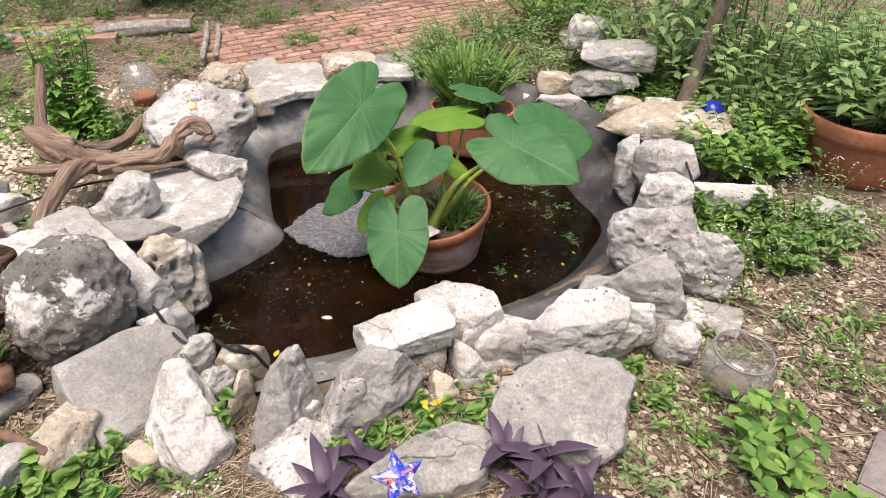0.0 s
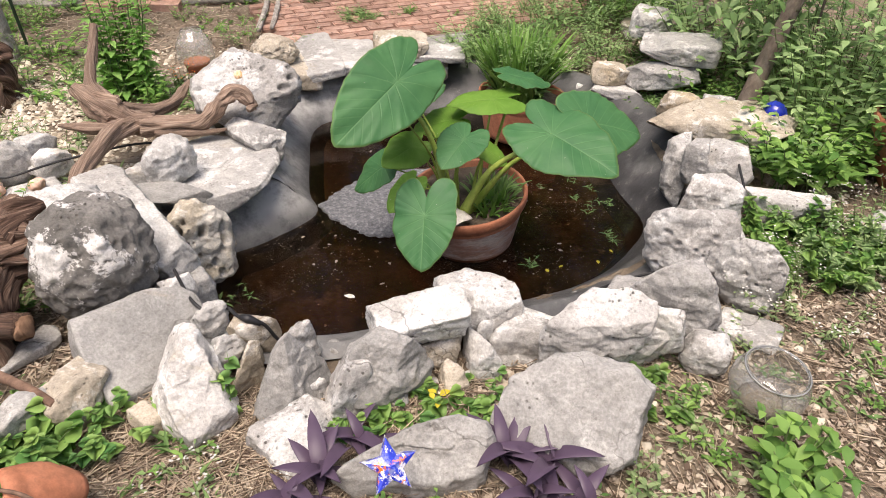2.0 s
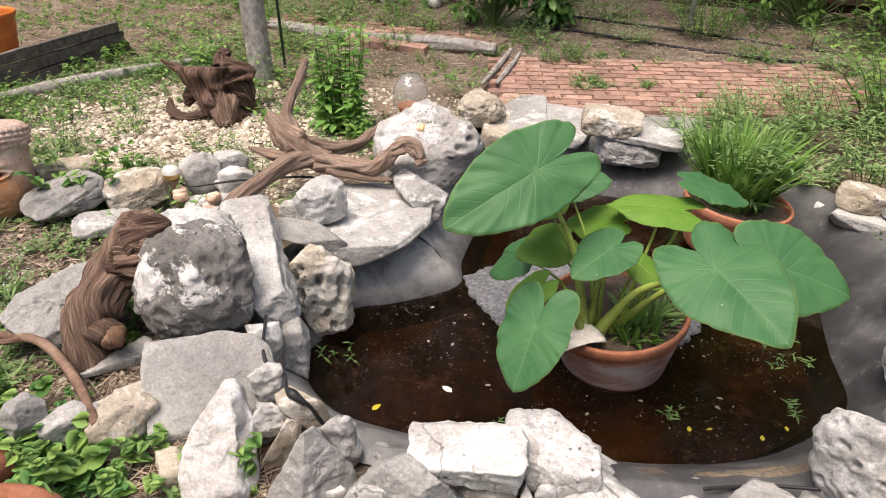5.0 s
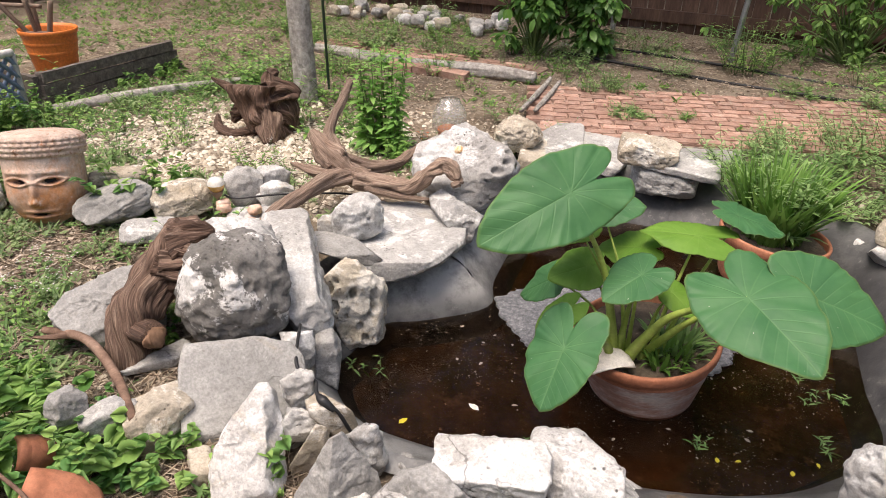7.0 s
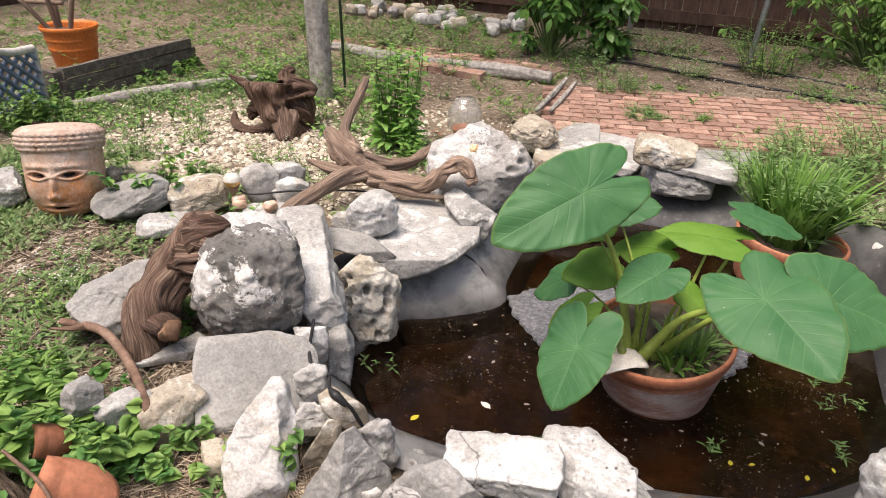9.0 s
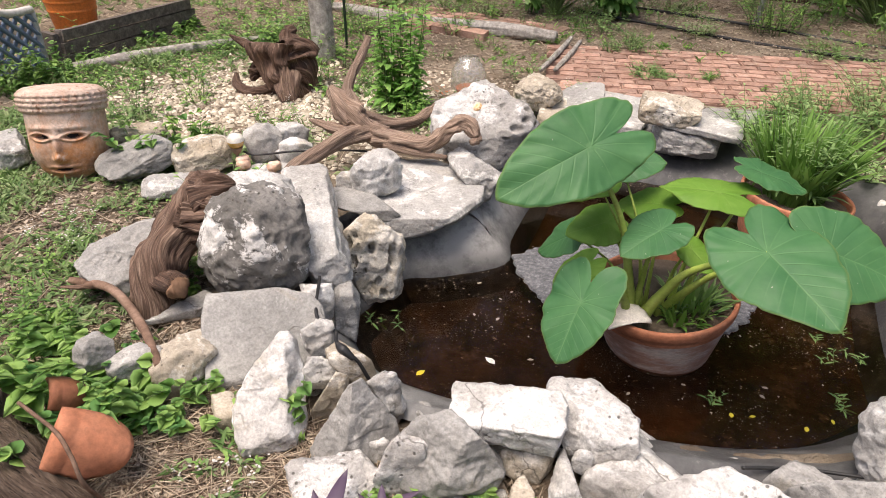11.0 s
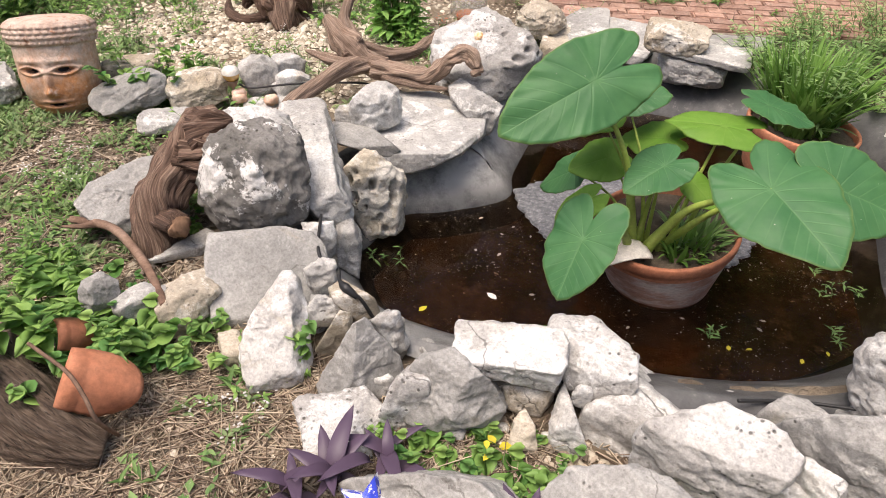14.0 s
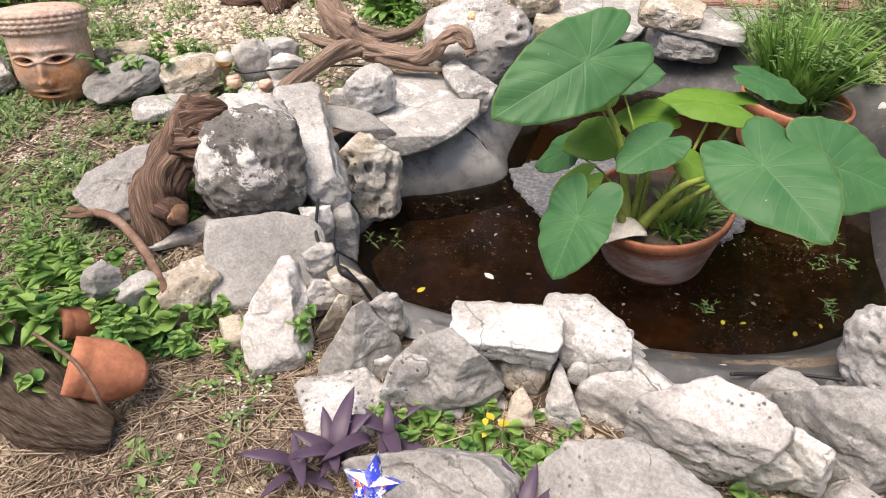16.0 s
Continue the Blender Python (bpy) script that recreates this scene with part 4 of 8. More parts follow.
rock("boulder", "smooth mid-grey limestone wedge-shaped boulder on the pond bank", -0.066, -0.972, 0.124, 0.19, 0.107, 0.232, 37, 0, "wedge", "greyd", 24, [(-0.81, 0.27, 0.53, 0.48), (-0.45, 0.4, 0.79, 0.69), (0.82, 0.25, 0.52, 0.7), (0.97, 0.08, 0.22, 0.86), (0.65, -0.41, -0.64, 1.09), (-0.15, -0.53, -0.84, 1.14), (-0.37, -0.49, -0.79, 1.05), (-0.99, -0.09, -0.06, 0.95), (-0.75, -0.35, 0.55, 0.45), (0.55, -0.6, 0.55, 0.5)])
rock("stone", "pale mottled limestone knobby stone on the pond bank", -0.054, -0.869, 0.152, 0.085, 0.047, 0.162, 33, 0, "knob", "pale", 25, [(-0.41, 0.3, 0.86, 0.77), (0.15, 0.32, 0.93, 0.8), (0.95, 0.09, 0.3, 0.88), (0.99, -0.06, -0.09, 1.03), (-0.46, -0.31, -0.83, 0.57), (-0.74, -0.24, -0.63, 0.35)])
rock("stone", "pale grey limestone knobby stone on the pond bank", -0.014, -0.971, 0.118, 0.065, 0.036, 0.090, 34, 0, "knob", "grey", 26)
rock("boulder", "pale mottled limestone rounded boulder in the yard edging", -0.017, -1.088, 0.127, 0.250, 0.151, 0.090, 38, 0, "boulder", "pale", 27, [(-0.88, 0.4, 0.24, 1.19), (0.35, 0.83, 0.43, 1.13), (0.95, 0.28, 0.16, 0.65), (0.97, 0.2, 0.12, 0.65), (0.53, -0.79, -0.31, 1.45), (-0.36, -0.86, -0.36, 1.05), (-1.0, -0.09, -0.01, 0.77), (-0.35, -0.5, 0.79, 0.6), (0.6, -0.5, 0.6, 0.6)])
rock("boulder", "pale mottled limestone rounded boulder on the pond bank", 0.062, -1.000, 0.105, 0.121, 0.084, 0.200, 31, 0, "boulder", "pale", 28, [(-0.84, 0.23, 0.5, 0.52), (-0.58, 0.34, 0.74, 0.63), (0.04, 0.41, 0.91, 1.12), (0.99, -0.1, -0.13, 0.83), (0.89, -0.24, -0.4, 0.79), (-0.28, -0.47, -0.84, 1.01), (-0.68, -0.37, -0.64, 1.0)])
rock("boulder", "smooth mid-grey limestone rounded boulder on the pond bank", 0.163, -0.961, 0.101, 0.214, 0.118, 0.260, 25, 0, "boulder", "greyd", 29, [(-0.95, 0.1, 0.29, 0.91), (-0.67, 0.3, 0.68, 0.96), (-0.22, 0.41, 0.88, 0.93), (0.65, 0.32, 0.69, 0.69), (0.88, 0.19, 0.45, 0.76), (0.96, -0.17, -0.2, 0.94), (0.67, -0.4, -0.63, 0.92), (-0.13, -0.52, -0.84, 1.13), (-0.79, -0.34, -0.51, 1.11), (-1.0, -0.09, -0.04, 1.01), (-0.5, -0.6, 0.6, 0.72), (0.55, -0.75, 0.3, 0.75), (0, -0.2, 1, 0.8), (0.2, -0.8, -0.55, 0.8)])
rock("stone_block", "bleached white limestone angular block on the pond bank", 0.243, -0.858, 0.248, 0.239, 0.132, 0.120, 18, 0, "block", "white", 30, [(-0.8, 0.41, 0.44, 1.24), (-0.04, 0.72, 0.7, 0.82), (0.92, 0.25, 0.29, 1.0), (1.0, -0.01, 0.05, 0.89), (0.97, -0.2, -0.12, 0.91), (-0.19, -0.76, -0.63, 0.9), (-0.49, -0.68, -0.55, 1.03), (-1.0, -0.08, -0.02, 1.04), (0, -0.35, 0.94, 0.72), (0, -0.95, -0.2, 0.85)])
rock("stone_block", "pale mottled limestone angular block on the pond bank", 0.394, -0.760, 0.152, 0.219, 0.151, 0.180, 9, 0, "block", "pale", 31, [(-0.45, 0.54, 0.71, 1.35), (-0.23, 0.59, 0.77, 1.25), (0.62, 0.48, 0.62, 0.81), (0.98, 0.08, 0.17, 0.75), (0.97, -0.2, -0.14, 0.83), (-0.34, -0.65, -0.68, 0.77), (-0.88, -0.34, -0.34, 0.68)])
rock("boulder", "tan weathered limestone rounded boulder on the pond bank", 0.285, -0.849, 0.136, 0.134, 0.074, 0.100, 16, 0, "boulder", "tan", 32, [(-0.68, 0.46, 0.57, 0.75), (-0.16, 0.63, 0.76, 0.47), (0.96, -0.19, -0.19, 0.63), (-0.36, -0.62, -0.69, 0.92), (-0.89, -0.31, -0.33, 0.96)])
rock("stone_block", "bleached white limestone angular block on the pond bank", 0.392, -0.878, 0.102, 0.088, 0.113, 0.160, 11, 0, "block", "white", 33, [(-0.97, 0.13, 0.2, 1.04), (-0.96, 0.15, 0.22, 1.05), (0.75, 0.42, 0.51, 0.22), (1.0, -0.02, 0.05, 0.77), (-0.16, -0.69, -0.71, 0.96), (-0.76, -0.46, -0.45, 1.16)])
rock("stone_block", "tan weathered limestone angular block on the pond bank", 0.315, -0.938, 0.105, 0.066, 0.078, 0.110, 16, 0, "block", "tan", 34, [(-1.0, 0.03, 0.07, 0.98), (-0.6, 0.52, 0.61, 1.18), (0.7, 0.46, 0.54, 0.68), (0.94, 0.21, 0.26, 0.55), (0.27, -0.68, -0.68, 1.07), (-0.82, -0.41, -0.39, 1.32)])
rock("boulder", "pale mottled limestone rounded boulder on the pond bank", 0.494, -0.834, 0.109, 0.185, 0.107, 0.150, 4, 0, "boulder", "pale", 35, [(-0.89, 0.27, 0.37, 1.0), (-0.77, 0.39, 0.51, 0.97), (0.63, 0.47, 0.62, 0.95), (0.99, 0.05, 0.12, 0.69), (0.66, -0.53, -0.54, 0.92), (-0.08, -0.69, -0.72, 1.19), (-0.84, -0.38, -0.38, 1.04)])
rock("stone", "bleached white limestone knobby stone on the pond bank", 0.394, -0.851, 0.213, 0.039, 0.021, 0.060, 9, 0, "knob", "white", 36)
rock("stone_block", "pale mottled limestone angular block on the pond bank", 0.686, -0.881, 0.181, 0.314, 0.173, 0.223, -8, 0, "block", "pale", 37, [(-0.94, 0.23, 0.26, 0.81), (-0.81, 0.42, 0.41, 0.61), (0.13, 0.71, 0.69, 0.57), (0.68, 0.51, 0.52, 0.62), (1.0, -0.03, 0.04, 0.6), (0.97, -0.21, -0.13, 0.57), (0.77, -0.51, -0.38, 0.75), (0.29, -0.77, -0.57, 1.29), (-0.94, -0.3, -0.17, 1.31), (-0.1, -0.4, 0.9, 0.75), (0.1, -0.97, 0.1, 0.85)])
rock("stone_block", "bleached white limestone angular block on the pond bank", 0.767, -0.859, 0.148, 0.219, 0.121, 0.132, -14, 0, "block", "white", 38, [(-0.89, 0.4, 0.22, 0.15), (0.37, 0.81, 0.45, 0.21), (0.84, 0.46, 0.28, 0.49), (0.79, -0.55, -0.28, 0.7)])
rock("boulder", "smooth mid-grey limestone rounded boulder on the pond bank", 0.575, -0.700, 0.040, 0.270, 0.240, 0.185, -0, 0, "boulder", "grey", 39, [(-0.87, 0.32, 0.37, 1.18), (0.43, 0.63, 0.65, 0.19), (0.43, 0.63, 0.64, 0.19), (0.98, -0.17, -0.12, 0.77), (0.56, -0.62, -0.56, 1.01), (-0.54, -0.63, -0.56, 1.37), (-0.97, -0.19, -0.14, 1.14)])
rock("flat_stone", "smooth mid-grey limestone flat slab on the pond bank", 0.711, -0.583, 0.049, 0.212, 0.117, 0.131, -8, 0, "slab", "greyd", 40, [(-0.9, 0.33, 0.29, 0.51), (-0.47, 0.68, 0.56, 0.15), (0.89, 0.34, 0.31, 0.56), (0.83, -0.44, -0.34, 0.72), (0.6, -0.63, -0.49, 0.95), (-0.91, -0.34, -0.24, 1.34)])
rock("boulder", "pale grey limestone rounded boulder on the pond bank", 0.799, -0.688, 0.103, 0.157, 0.086, 0.145, -13, 0, "boulder", "grey", 41)
rock("boulder", "smooth mid-grey limestone rounded boulder in the yard edging", 0.565, -1.115, 0.135, 0.353, 0.197, 0.206, -21, 0, "boulder", "greyd", 42, [(-0.99, 0.07, 0.12, 0.88), (-0.98, 0.11, 0.15, 0.86), (-0.87, 0.36, 0.35, 0.89), (-0.41, 0.66, 0.63, 1.17), (0.27, 0.69, 0.67, 1.35), (0.98, 0.12, 0.18, 0.96), (1.0, -0.09, -0.01, 0.72), (0.87, -0.42, -0.27, 0.87), (0.24, -0.79, -0.56, 1.14), (-0.87, -0.42, -0.25, 1.25), (-0.3, -0.55, 0.78, 0.6), (0.5, -0.5, 0.7, 0.7)])
rock("boulder", "smooth mid-grey limestone rounded boulder in the yard edging", 0.210, -1.157, 0.140, 0.333, 0.183, 0.190, -2, 0, "boulder", "greyd", 43, [(-0.86, 0.37, 0.35, 0.39), (-0.68, 0.55, 0.48, 0.15), (-0.59, 0.62, 0.52, 0.15), (-0.47, 0.67, 0.57, 0.15), (0.5, 0.63, 0.59, 0.7), (0.94, 0.21, 0.25, 0.93), (0.98, -0.19, -0.07, 1.03), (0.86, -0.43, -0.27, 1.18), (-0.03, -0.81, -0.58, 1.17), (-0.69, -0.6, -0.4, 1.27), (0, -0.7, 0.71, 0.6)])
rock("boulder", "pale mottled limestone boulder on the pond bank", 0.885, -0.778, 0.112, 0.273, 0.150, 0.282, -28, 0, "boulder", "grey", 44, [(-0.8, 0.26, 0.54, 0.61), (-0.57, 0.36, 0.74, 0.6), (0.81, 0.24, 0.53, 0.73), (0.93, 0.13, 0.33, 0.69), (0.94, -0.19, -0.28, 0.78), (0.25, -0.49, -0.83, 1.06), (-0.72, -0.36, -0.6, 1.07)])
rock("boulder", "pale mottled limestone pitted boulder on the pond bank", 1.007, -0.583, 0.167, 0.268, 0.148, 0.249, -28, 0, "pitted", "pale", 45, [(-0.88, 0.17, 0.45, 1.11), (-0.25, 0.38, 0.89, 0.74), (0.92, 0.13, 0.36, 0.78), (0.97, -0.13, -0.22, 0.63), (0.65, -0.35, -0.67, 0.83), (0.17, -0.46, -0.87, 1.11), (-0.92, -0.2, -0.33, 1.06), (-0.97, -0.14, -0.21, 1.07)])
rock("boulder", "pale grey limestone pitted boulder on the pond bank", 1.125, -0.695, 0.152, 0.208, 0.114, 0.240, -33, 0, "pitted", "grey", 46, [(-0.57, 0.28, 0.77, 0.93), (-0.07, 0.34, 0.94, 0.74), (0.67, 0.25, 0.7, 0.65), (0.99, 0.01, 0.1, 0.64), (0.97, -0.12, -0.22, 0.7), (0.22, -0.39, -0.9, 0.99), (-0.3, -0.38, -0.88, 0.99), (-0.93, -0.16, -0.34, 1.03)])
rock("stone_block", "pale mottled limestone angular block on the pond bank", 1.157, -0.307, 0.157, 0.220, 0.121, 0.185, -28, 0, "block", "pale", 47, [(-1.0, 0.02, 0.07, 0.81), (-0.99, 0.04, 0.11, 0.76), (-0.31, 0.43, 0.85, 1.05), (0.65, 0.34, 0.68, 0.95), (1.0, 0.0, 0.05, 0.74), (0.45, -0.45, -0.77, 0.93), (0.41, -0.46, -0.79, 0.97)])
rock("stone_block", "pale grey limestone angular block on the pond bank", 1.154, -0.145, 0.231, 0.086, 0.078, 0.156, -26, 0, "block", "grey", 48, [(-1.0, -0.0, 0.03, 1.04), (-0.63, 0.25, 0.74, 1.09), (-0.12, 0.33, 0.94, 1.12), (0.98, 0.06, 0.21, 0.69), (0.08, -0.36, -0.93, 1.0), (-0.62, -0.29, -0.73, 1.03)])
rock("stone_block", "pale mottled limestone angular block on the pond bank", 1.282, -0.132, 0.218, 0.176, 0.163, 0.139, -29, 0, "block", "pale", 49, [(-1.0, -0.06, -0.03, 1.08), (-0.69, 0.4, 0.6, 1.36), (0.12, 0.57, 0.81, 0.98), (0.95, 0.17, 0.27, 0.63), (0.86, -0.32, -0.39, 0.84), (0.07, -0.62, -0.78, 1.12), (-0.96, -0.18, -0.2, 1.11)])
rock("stone_block", "tan weathered limestone angular block on the pond bank", 1.387, 0.191, 0.238, 0.542, 0.298, 0.114, -27, 0, "block", "tan", 50, [(-0.94, 0.24, 0.25, 0.74), (-0.83, 0.4, 0.39, 0.78), (-0.43, 0.65, 0.63, 0.98), (0.8, 0.42, 0.43, 0.99), (1.0, -0.01, 0.03, 0.82), (0.92, -0.32, -0.24, 0.78), (-0.21, -0.75, -0.63, 0.9), (-0.67, -0.58, -0.46, 1.06)])
rock("boulder", "pale grey limestone rounded boulder on the pond bank", 1.164, -0.007, 0.051, 0.112, 0.175, 0.278, -25, 0, "boulder", "grey", 51, [(-0.25, 0.32, 0.91, 1.06), (0.94, 0.09, 0.32, 0.53), (1.0, -0.04, -0.01, 0.46), (0.99, -0.08, -0.11, 0.49), (-0.44, -0.35, -0.83, 0.79), (-0.88, -0.19, -0.43, 1.03)])
rock("flat_stone", "bleached white limestone flat slab in the yard edging", 1.421, -0.277, 0.170, 0.291, 0.160, 0.104, -34, 0, "slab", "pale", 52, [(-1.0, -0.07, -0.03, 0.98), (-0.44, 0.74, 0.51, 0.47), (1.0, 0.04, 0.05, 0.79), (0.78, -0.53, -0.34, 0.65), (0.69, -0.61, -0.39, 0.78)])
rock("stone", "tan weathered limestone knobby stone in the yard edging", 1.485, -0.052, 0.153, 0.118, 0.065, 0.090, -33, 0, "knob", "tan", 53)
rock("stone_block", "pale grey limestone angular block in the yard edging", 1.405, 0.800, 0.318, 0.320, 0.220, 0.095, -23, 0, "block", "grey", 54)
rock("stone_block", "pale grey limestone angular block on the pond bank", 1.342, 0.775, 0.212, 0.347, 0.191, 0.112, -22, 0, "block", "grey", 55, [(-1.0, 0.03, 0.09, 0.92), (-0.74, 0.34, 0.58, 0.71), (-0.24, 0.5, 0.83, 0.67), (0.99, 0.05, 0.12, 0.84), (0.68, -0.41, -0.6, 0.88), (0.35, -0.52, -0.78, 1.04), (-0.88, -0.27, -0.38, 1.17)])
rock("flat_stone", "pale grey limestone flat slab on the pond bank", 1.149, 0.789, 0.145, 0.243, 0.133, 0.070, -18, 0, "slab", "grey", 56, [(-0.98, 0.11, 0.17, 0.9), (-0.09, 0.59, 0.8, 0.8), (0.87, 0.29, 0.4, 0.67), (0.93, -0.24, -0.29, 0.93), (-0.02, -0.62, -0.79, 1.04), (-0.92, -0.25, -0.3, 1.04)])
rock("boulder", "tan weathered limestone rounded boulder on the pond bank", 1.115, 0.822, 0.207, 0.155, 0.132, 0.080, -18, 0, "boulder", "tan", 57)
rock("boulder", "pale grey limestone rounded boulder in the yard edging", 1.397, 1.203, 0.287, 0.181, 0.229, 0.130, -20, 0, "boulder", "grey", 58)
rock("boulder", "tan weathered limestone rounded boulder in the yard edging", 1.715, 1.387, 0.280, 0.153, 0.098, 0.120, -24, 0, "boulder", "tan", 59)
rock("boulder", "tan weathered limestone rounded boulder on the pond bank", 1.266, 0.366, 0.242, 0.154, 0.084, 0.090, -24, 0, "boulder", "tan", 60)
rock("boulder", "pale grey limestone rounded boulder in the yard edging", 1.425, 0.364, 0.236, 0.131, 0.072, 0.090, -27, 0, "boulder", "grey", 61)
rock("boulder", "pale mottled limestone rounded boulder on the pond bank", 0.915, -0.925, 0.160, 0.105, 0.075, 0.105, -33, 0, "boulder", "pale", 62)
rock("stone_block", "bleached white limestone angular block on the pond bank", 0.820, -0.895, 0.201, 0.079, 0.043, 0.113, -29, -8, "block", "white", 63)
rock("flat_stone", "pale grey limestone flat slab on the pond bank", 1.075, -0.815, 0.160, 0.150, 0.110, 0.035, -35, 0, "slab", "grey", 64)
rock("flat_stone", "pale grey limestone flat slab in the yard edging", 1.715, -0.414, 0.150, 0.171, 0.109, 0.060, -42, 8, "slab", "grey", 65)
rock("boulder", "pale grey limestone rounded boulder in the yard edging", -1.006, -0.756, 0.146, 0.334, 0.201, 0.170, 56, 0, "boulder", "greyd", 66, [(-0.88, 0.24, 0.42, 0.69), (-0.36, 0.5, 0.79, 0.8), (0.36, 0.49, 0.79, 1.18), (0.95, 0.14, 0.27, 1.09), (0.99, -0.11, -0.08, 1.05), (-0.28, -0.59, -0.76, 1.13), (-0.82, -0.36, -0.45, 0.72), (-0.99, -0.13, -0.12, 0.66), (-0.2, -0.55, 0.8, 0.5)])
rock("flat_stone", "pale grey limestone flat slab on the pond bank", -0.781, -0.792, 0.137, 0.203, 0.113, 0.050, 53, 0, "slab", "grey", 67, [(-0.54, 0.71, 0.45, 0.23), (0.91, 0.33, 0.23, 1.09), (0.98, -0.18, -0.1, 0.97), (0.64, -0.66, -0.39, 1.09), (-0.23, -0.83, -0.51, 0.84), (-0.98, -0.16, -0.08, 0.83)])
rock("boulder", "pale grey limestone rounded boulder in the yard edging", -0.721, -1.081, 0.176, 0.083, 0.058, 0.110, 60, 10, "boulder", "greyd", 68)
rock("boulder", "pale grey limestone rounded boulder in the yard edging", -0.647, -1.034, 0.173, 0.124, 0.068, 0.070, 57, 0, "boulder", "greyd", 69)
rock("boulder", "pale limestone with rusty lichen rounded boulder on the pond bank", -0.556, -0.971, 0.128, 0.149, 0.124, 0.120, 53, 0, "boulder", "tan", 70)
rock("boulder", "smooth mid-grey limestone rounded boulder in the yard edging", -1.529, -0.241, 0.160, 0.277, 0.186, 0.100, 53, -14, "boulder", "greyd", 71)
rock("boulder", "tan weathered limestone rounded boulder in the yard edging", -1.673, -0.112, 0.150, 0.231, 0.127, 0.135, 53, 0, "boulder", "tan", 72)
rock("boulder", "tan weathered limestone rounded boulder in the yard edging", -1.349, -0.102, 0.150, 0.223, 0.122, 0.136, 48, 0, "boulder", "tan", 73)
rock("boulder", "bleached white limestone rounded boulder in the yard edging", -1.179, 0.071, 0.175, 0.143, 0.098, 0.140, 43, 0, "boulder", "white", 74)
rock("boulder", "bleached white limestone rounded boulder in the yard edging", -1.145, 0.200, 0.174, 0.137, 0.075, 0.120, 40, 0, "boulder", "white", 75)
rock("stone_block", "bleached white limestone angular block in the yard edging", -1.057, 0.115, 0.180, 0.124, 0.068, 0.090, 40, 0, "block", "white", 76)
rock("boulder", "pale grey limestone rounded boulder in the yard edging", -1.318, -0.289, 0.160, 0.196, 0.114, 0.054, 51, 3, "boulder", "grey", 77)

rock("boulder", "pale grey limestone rounded boulder in the yard edging", -1.089, -0.008, 0.151, 0.177, 0.097, 0.051, 43, 0, "boulder", "grey", 79)
rock("flat_stone", "pale grey limestone flat slab in the yard edging", -0.865, -0.232, 0.202, 0.199, 0.110, 0.080, 42, -8, "slab", "grey", 80)
rock("boulder", "pale grey limestone rounded boulder in the yard edging", -2.070, -0.393, 0.160, 0.120, 0.240, 0.100, 62, 0, "boulder", "grey", 81)
rock("boulder", "pale grey limestone rounded boulder on the pond bank", -0.682, -0.035, 0.214, 0.124, 0.094, 0.070, 35, 0, "boulder", "grey", 82)
rock("boulder", "tan weathered limestone rounded boulder in the yard edging", -0.387, -1.024, 0.122, 0.054, 0.090, 0.070, 50, 0, "boulder", "tan", 83)

rock("boulder", "weathered limestone boulder half hidden by the bank shrubs", 1.501, 1.517, 0.16, 0.26, 0.2, 0.12, -30, 0, "boulder", "tan", 85)
rock("boulder", "weathered limestone boulder half hidden by the bank shrubs", 1.832, 1.721, 0.16, 0.2, 0.15, 0.1, -10, 0, "boulder", "tan", 86)
rock("boulder", "weathered limestone boulder half hidden by the bank shrubs", 1.750, 2.086, 0.16, 0.22, 0.16, 0.09, 10, 0, "boulder", "pale", 87)
rock("boulder", "weathered limestone boulder half hidden by the bank shrubs", 1.619, 2.260, 0.16, 0.16, 0.12, 0.08, 30, 0, "boulder", "grey", 88)

# ---- pot with the taro plant ----
def potted(name, label, centre, rim_r, base_r, rim_z, base_z, mat, rim_mat, soil_drop, turn=(0, 0, 0), lip=0.03):
    h = rim_z - base_z
    ob = thing(name, label, "plant pot", (centre[0], centre[1], base_z), turn=turn)
    body = [(0.001, 0.0), (base_r * 0.96, 0.0), (base_r, 0.008)]
    for i in range(1, 9):
        t = i / 9
        body.append((base_r + (rim_r * 0.95 - base_r) * (t ** 0.85), h * t * (1 - lip / h)))
    v, f = lathe(body)
    pot_body = mesh_object("body", v, f, mat, ob)
    r = rim_r
    v, f = lathe([(r * 0.9, h - lip - 0.03), (r * 0.985, h - lip - 0.002), (r * 0.995, h - lip + 0.004), (r, h - lip * 0.6), (r * 1.005, h - lip * 0.2), (r * 0.99, h), (r * 0.955, h),
                  (r * 0.94, h - 0.006), (r * 0.925, h - soil_drop - 0.03)])
    mesh_object("rim", v, f, rim_mat, pot_body)
    v, f = [], []
    rings = 9
    for j in range(rings):
        for k in range(40):
            a = 2 * math.pi * k / 40
            rr = r * 0.935 * j / (rings - 1)
            p = (rr * math.cos(a), rr * math.sin(a))
            v.append((p[0], p[1], h - soil_drop + 0.012 * noise.noise(Vector((p[0] * 30, p[1] * 30, 1))) + 0.012 * (1 - j / rings)))
    for j in range(rings - 1):
        for k in range(40):
            a, b = j * 40 + k, j * 40 + (k + 1) % 40
            f.append((a, b, b + 40, a + 40))
    mesh_object("soil", v, f, soil_mat, ob)
    return ob


potted("plant_pot", "round terracotta pot with limescale standing in the pond", (0.425, -0.07), 0.207, 0.135, 0.195, -0.05, terracotta_limed, terracotta, 0.03,
       turn=(4, -5, 0))


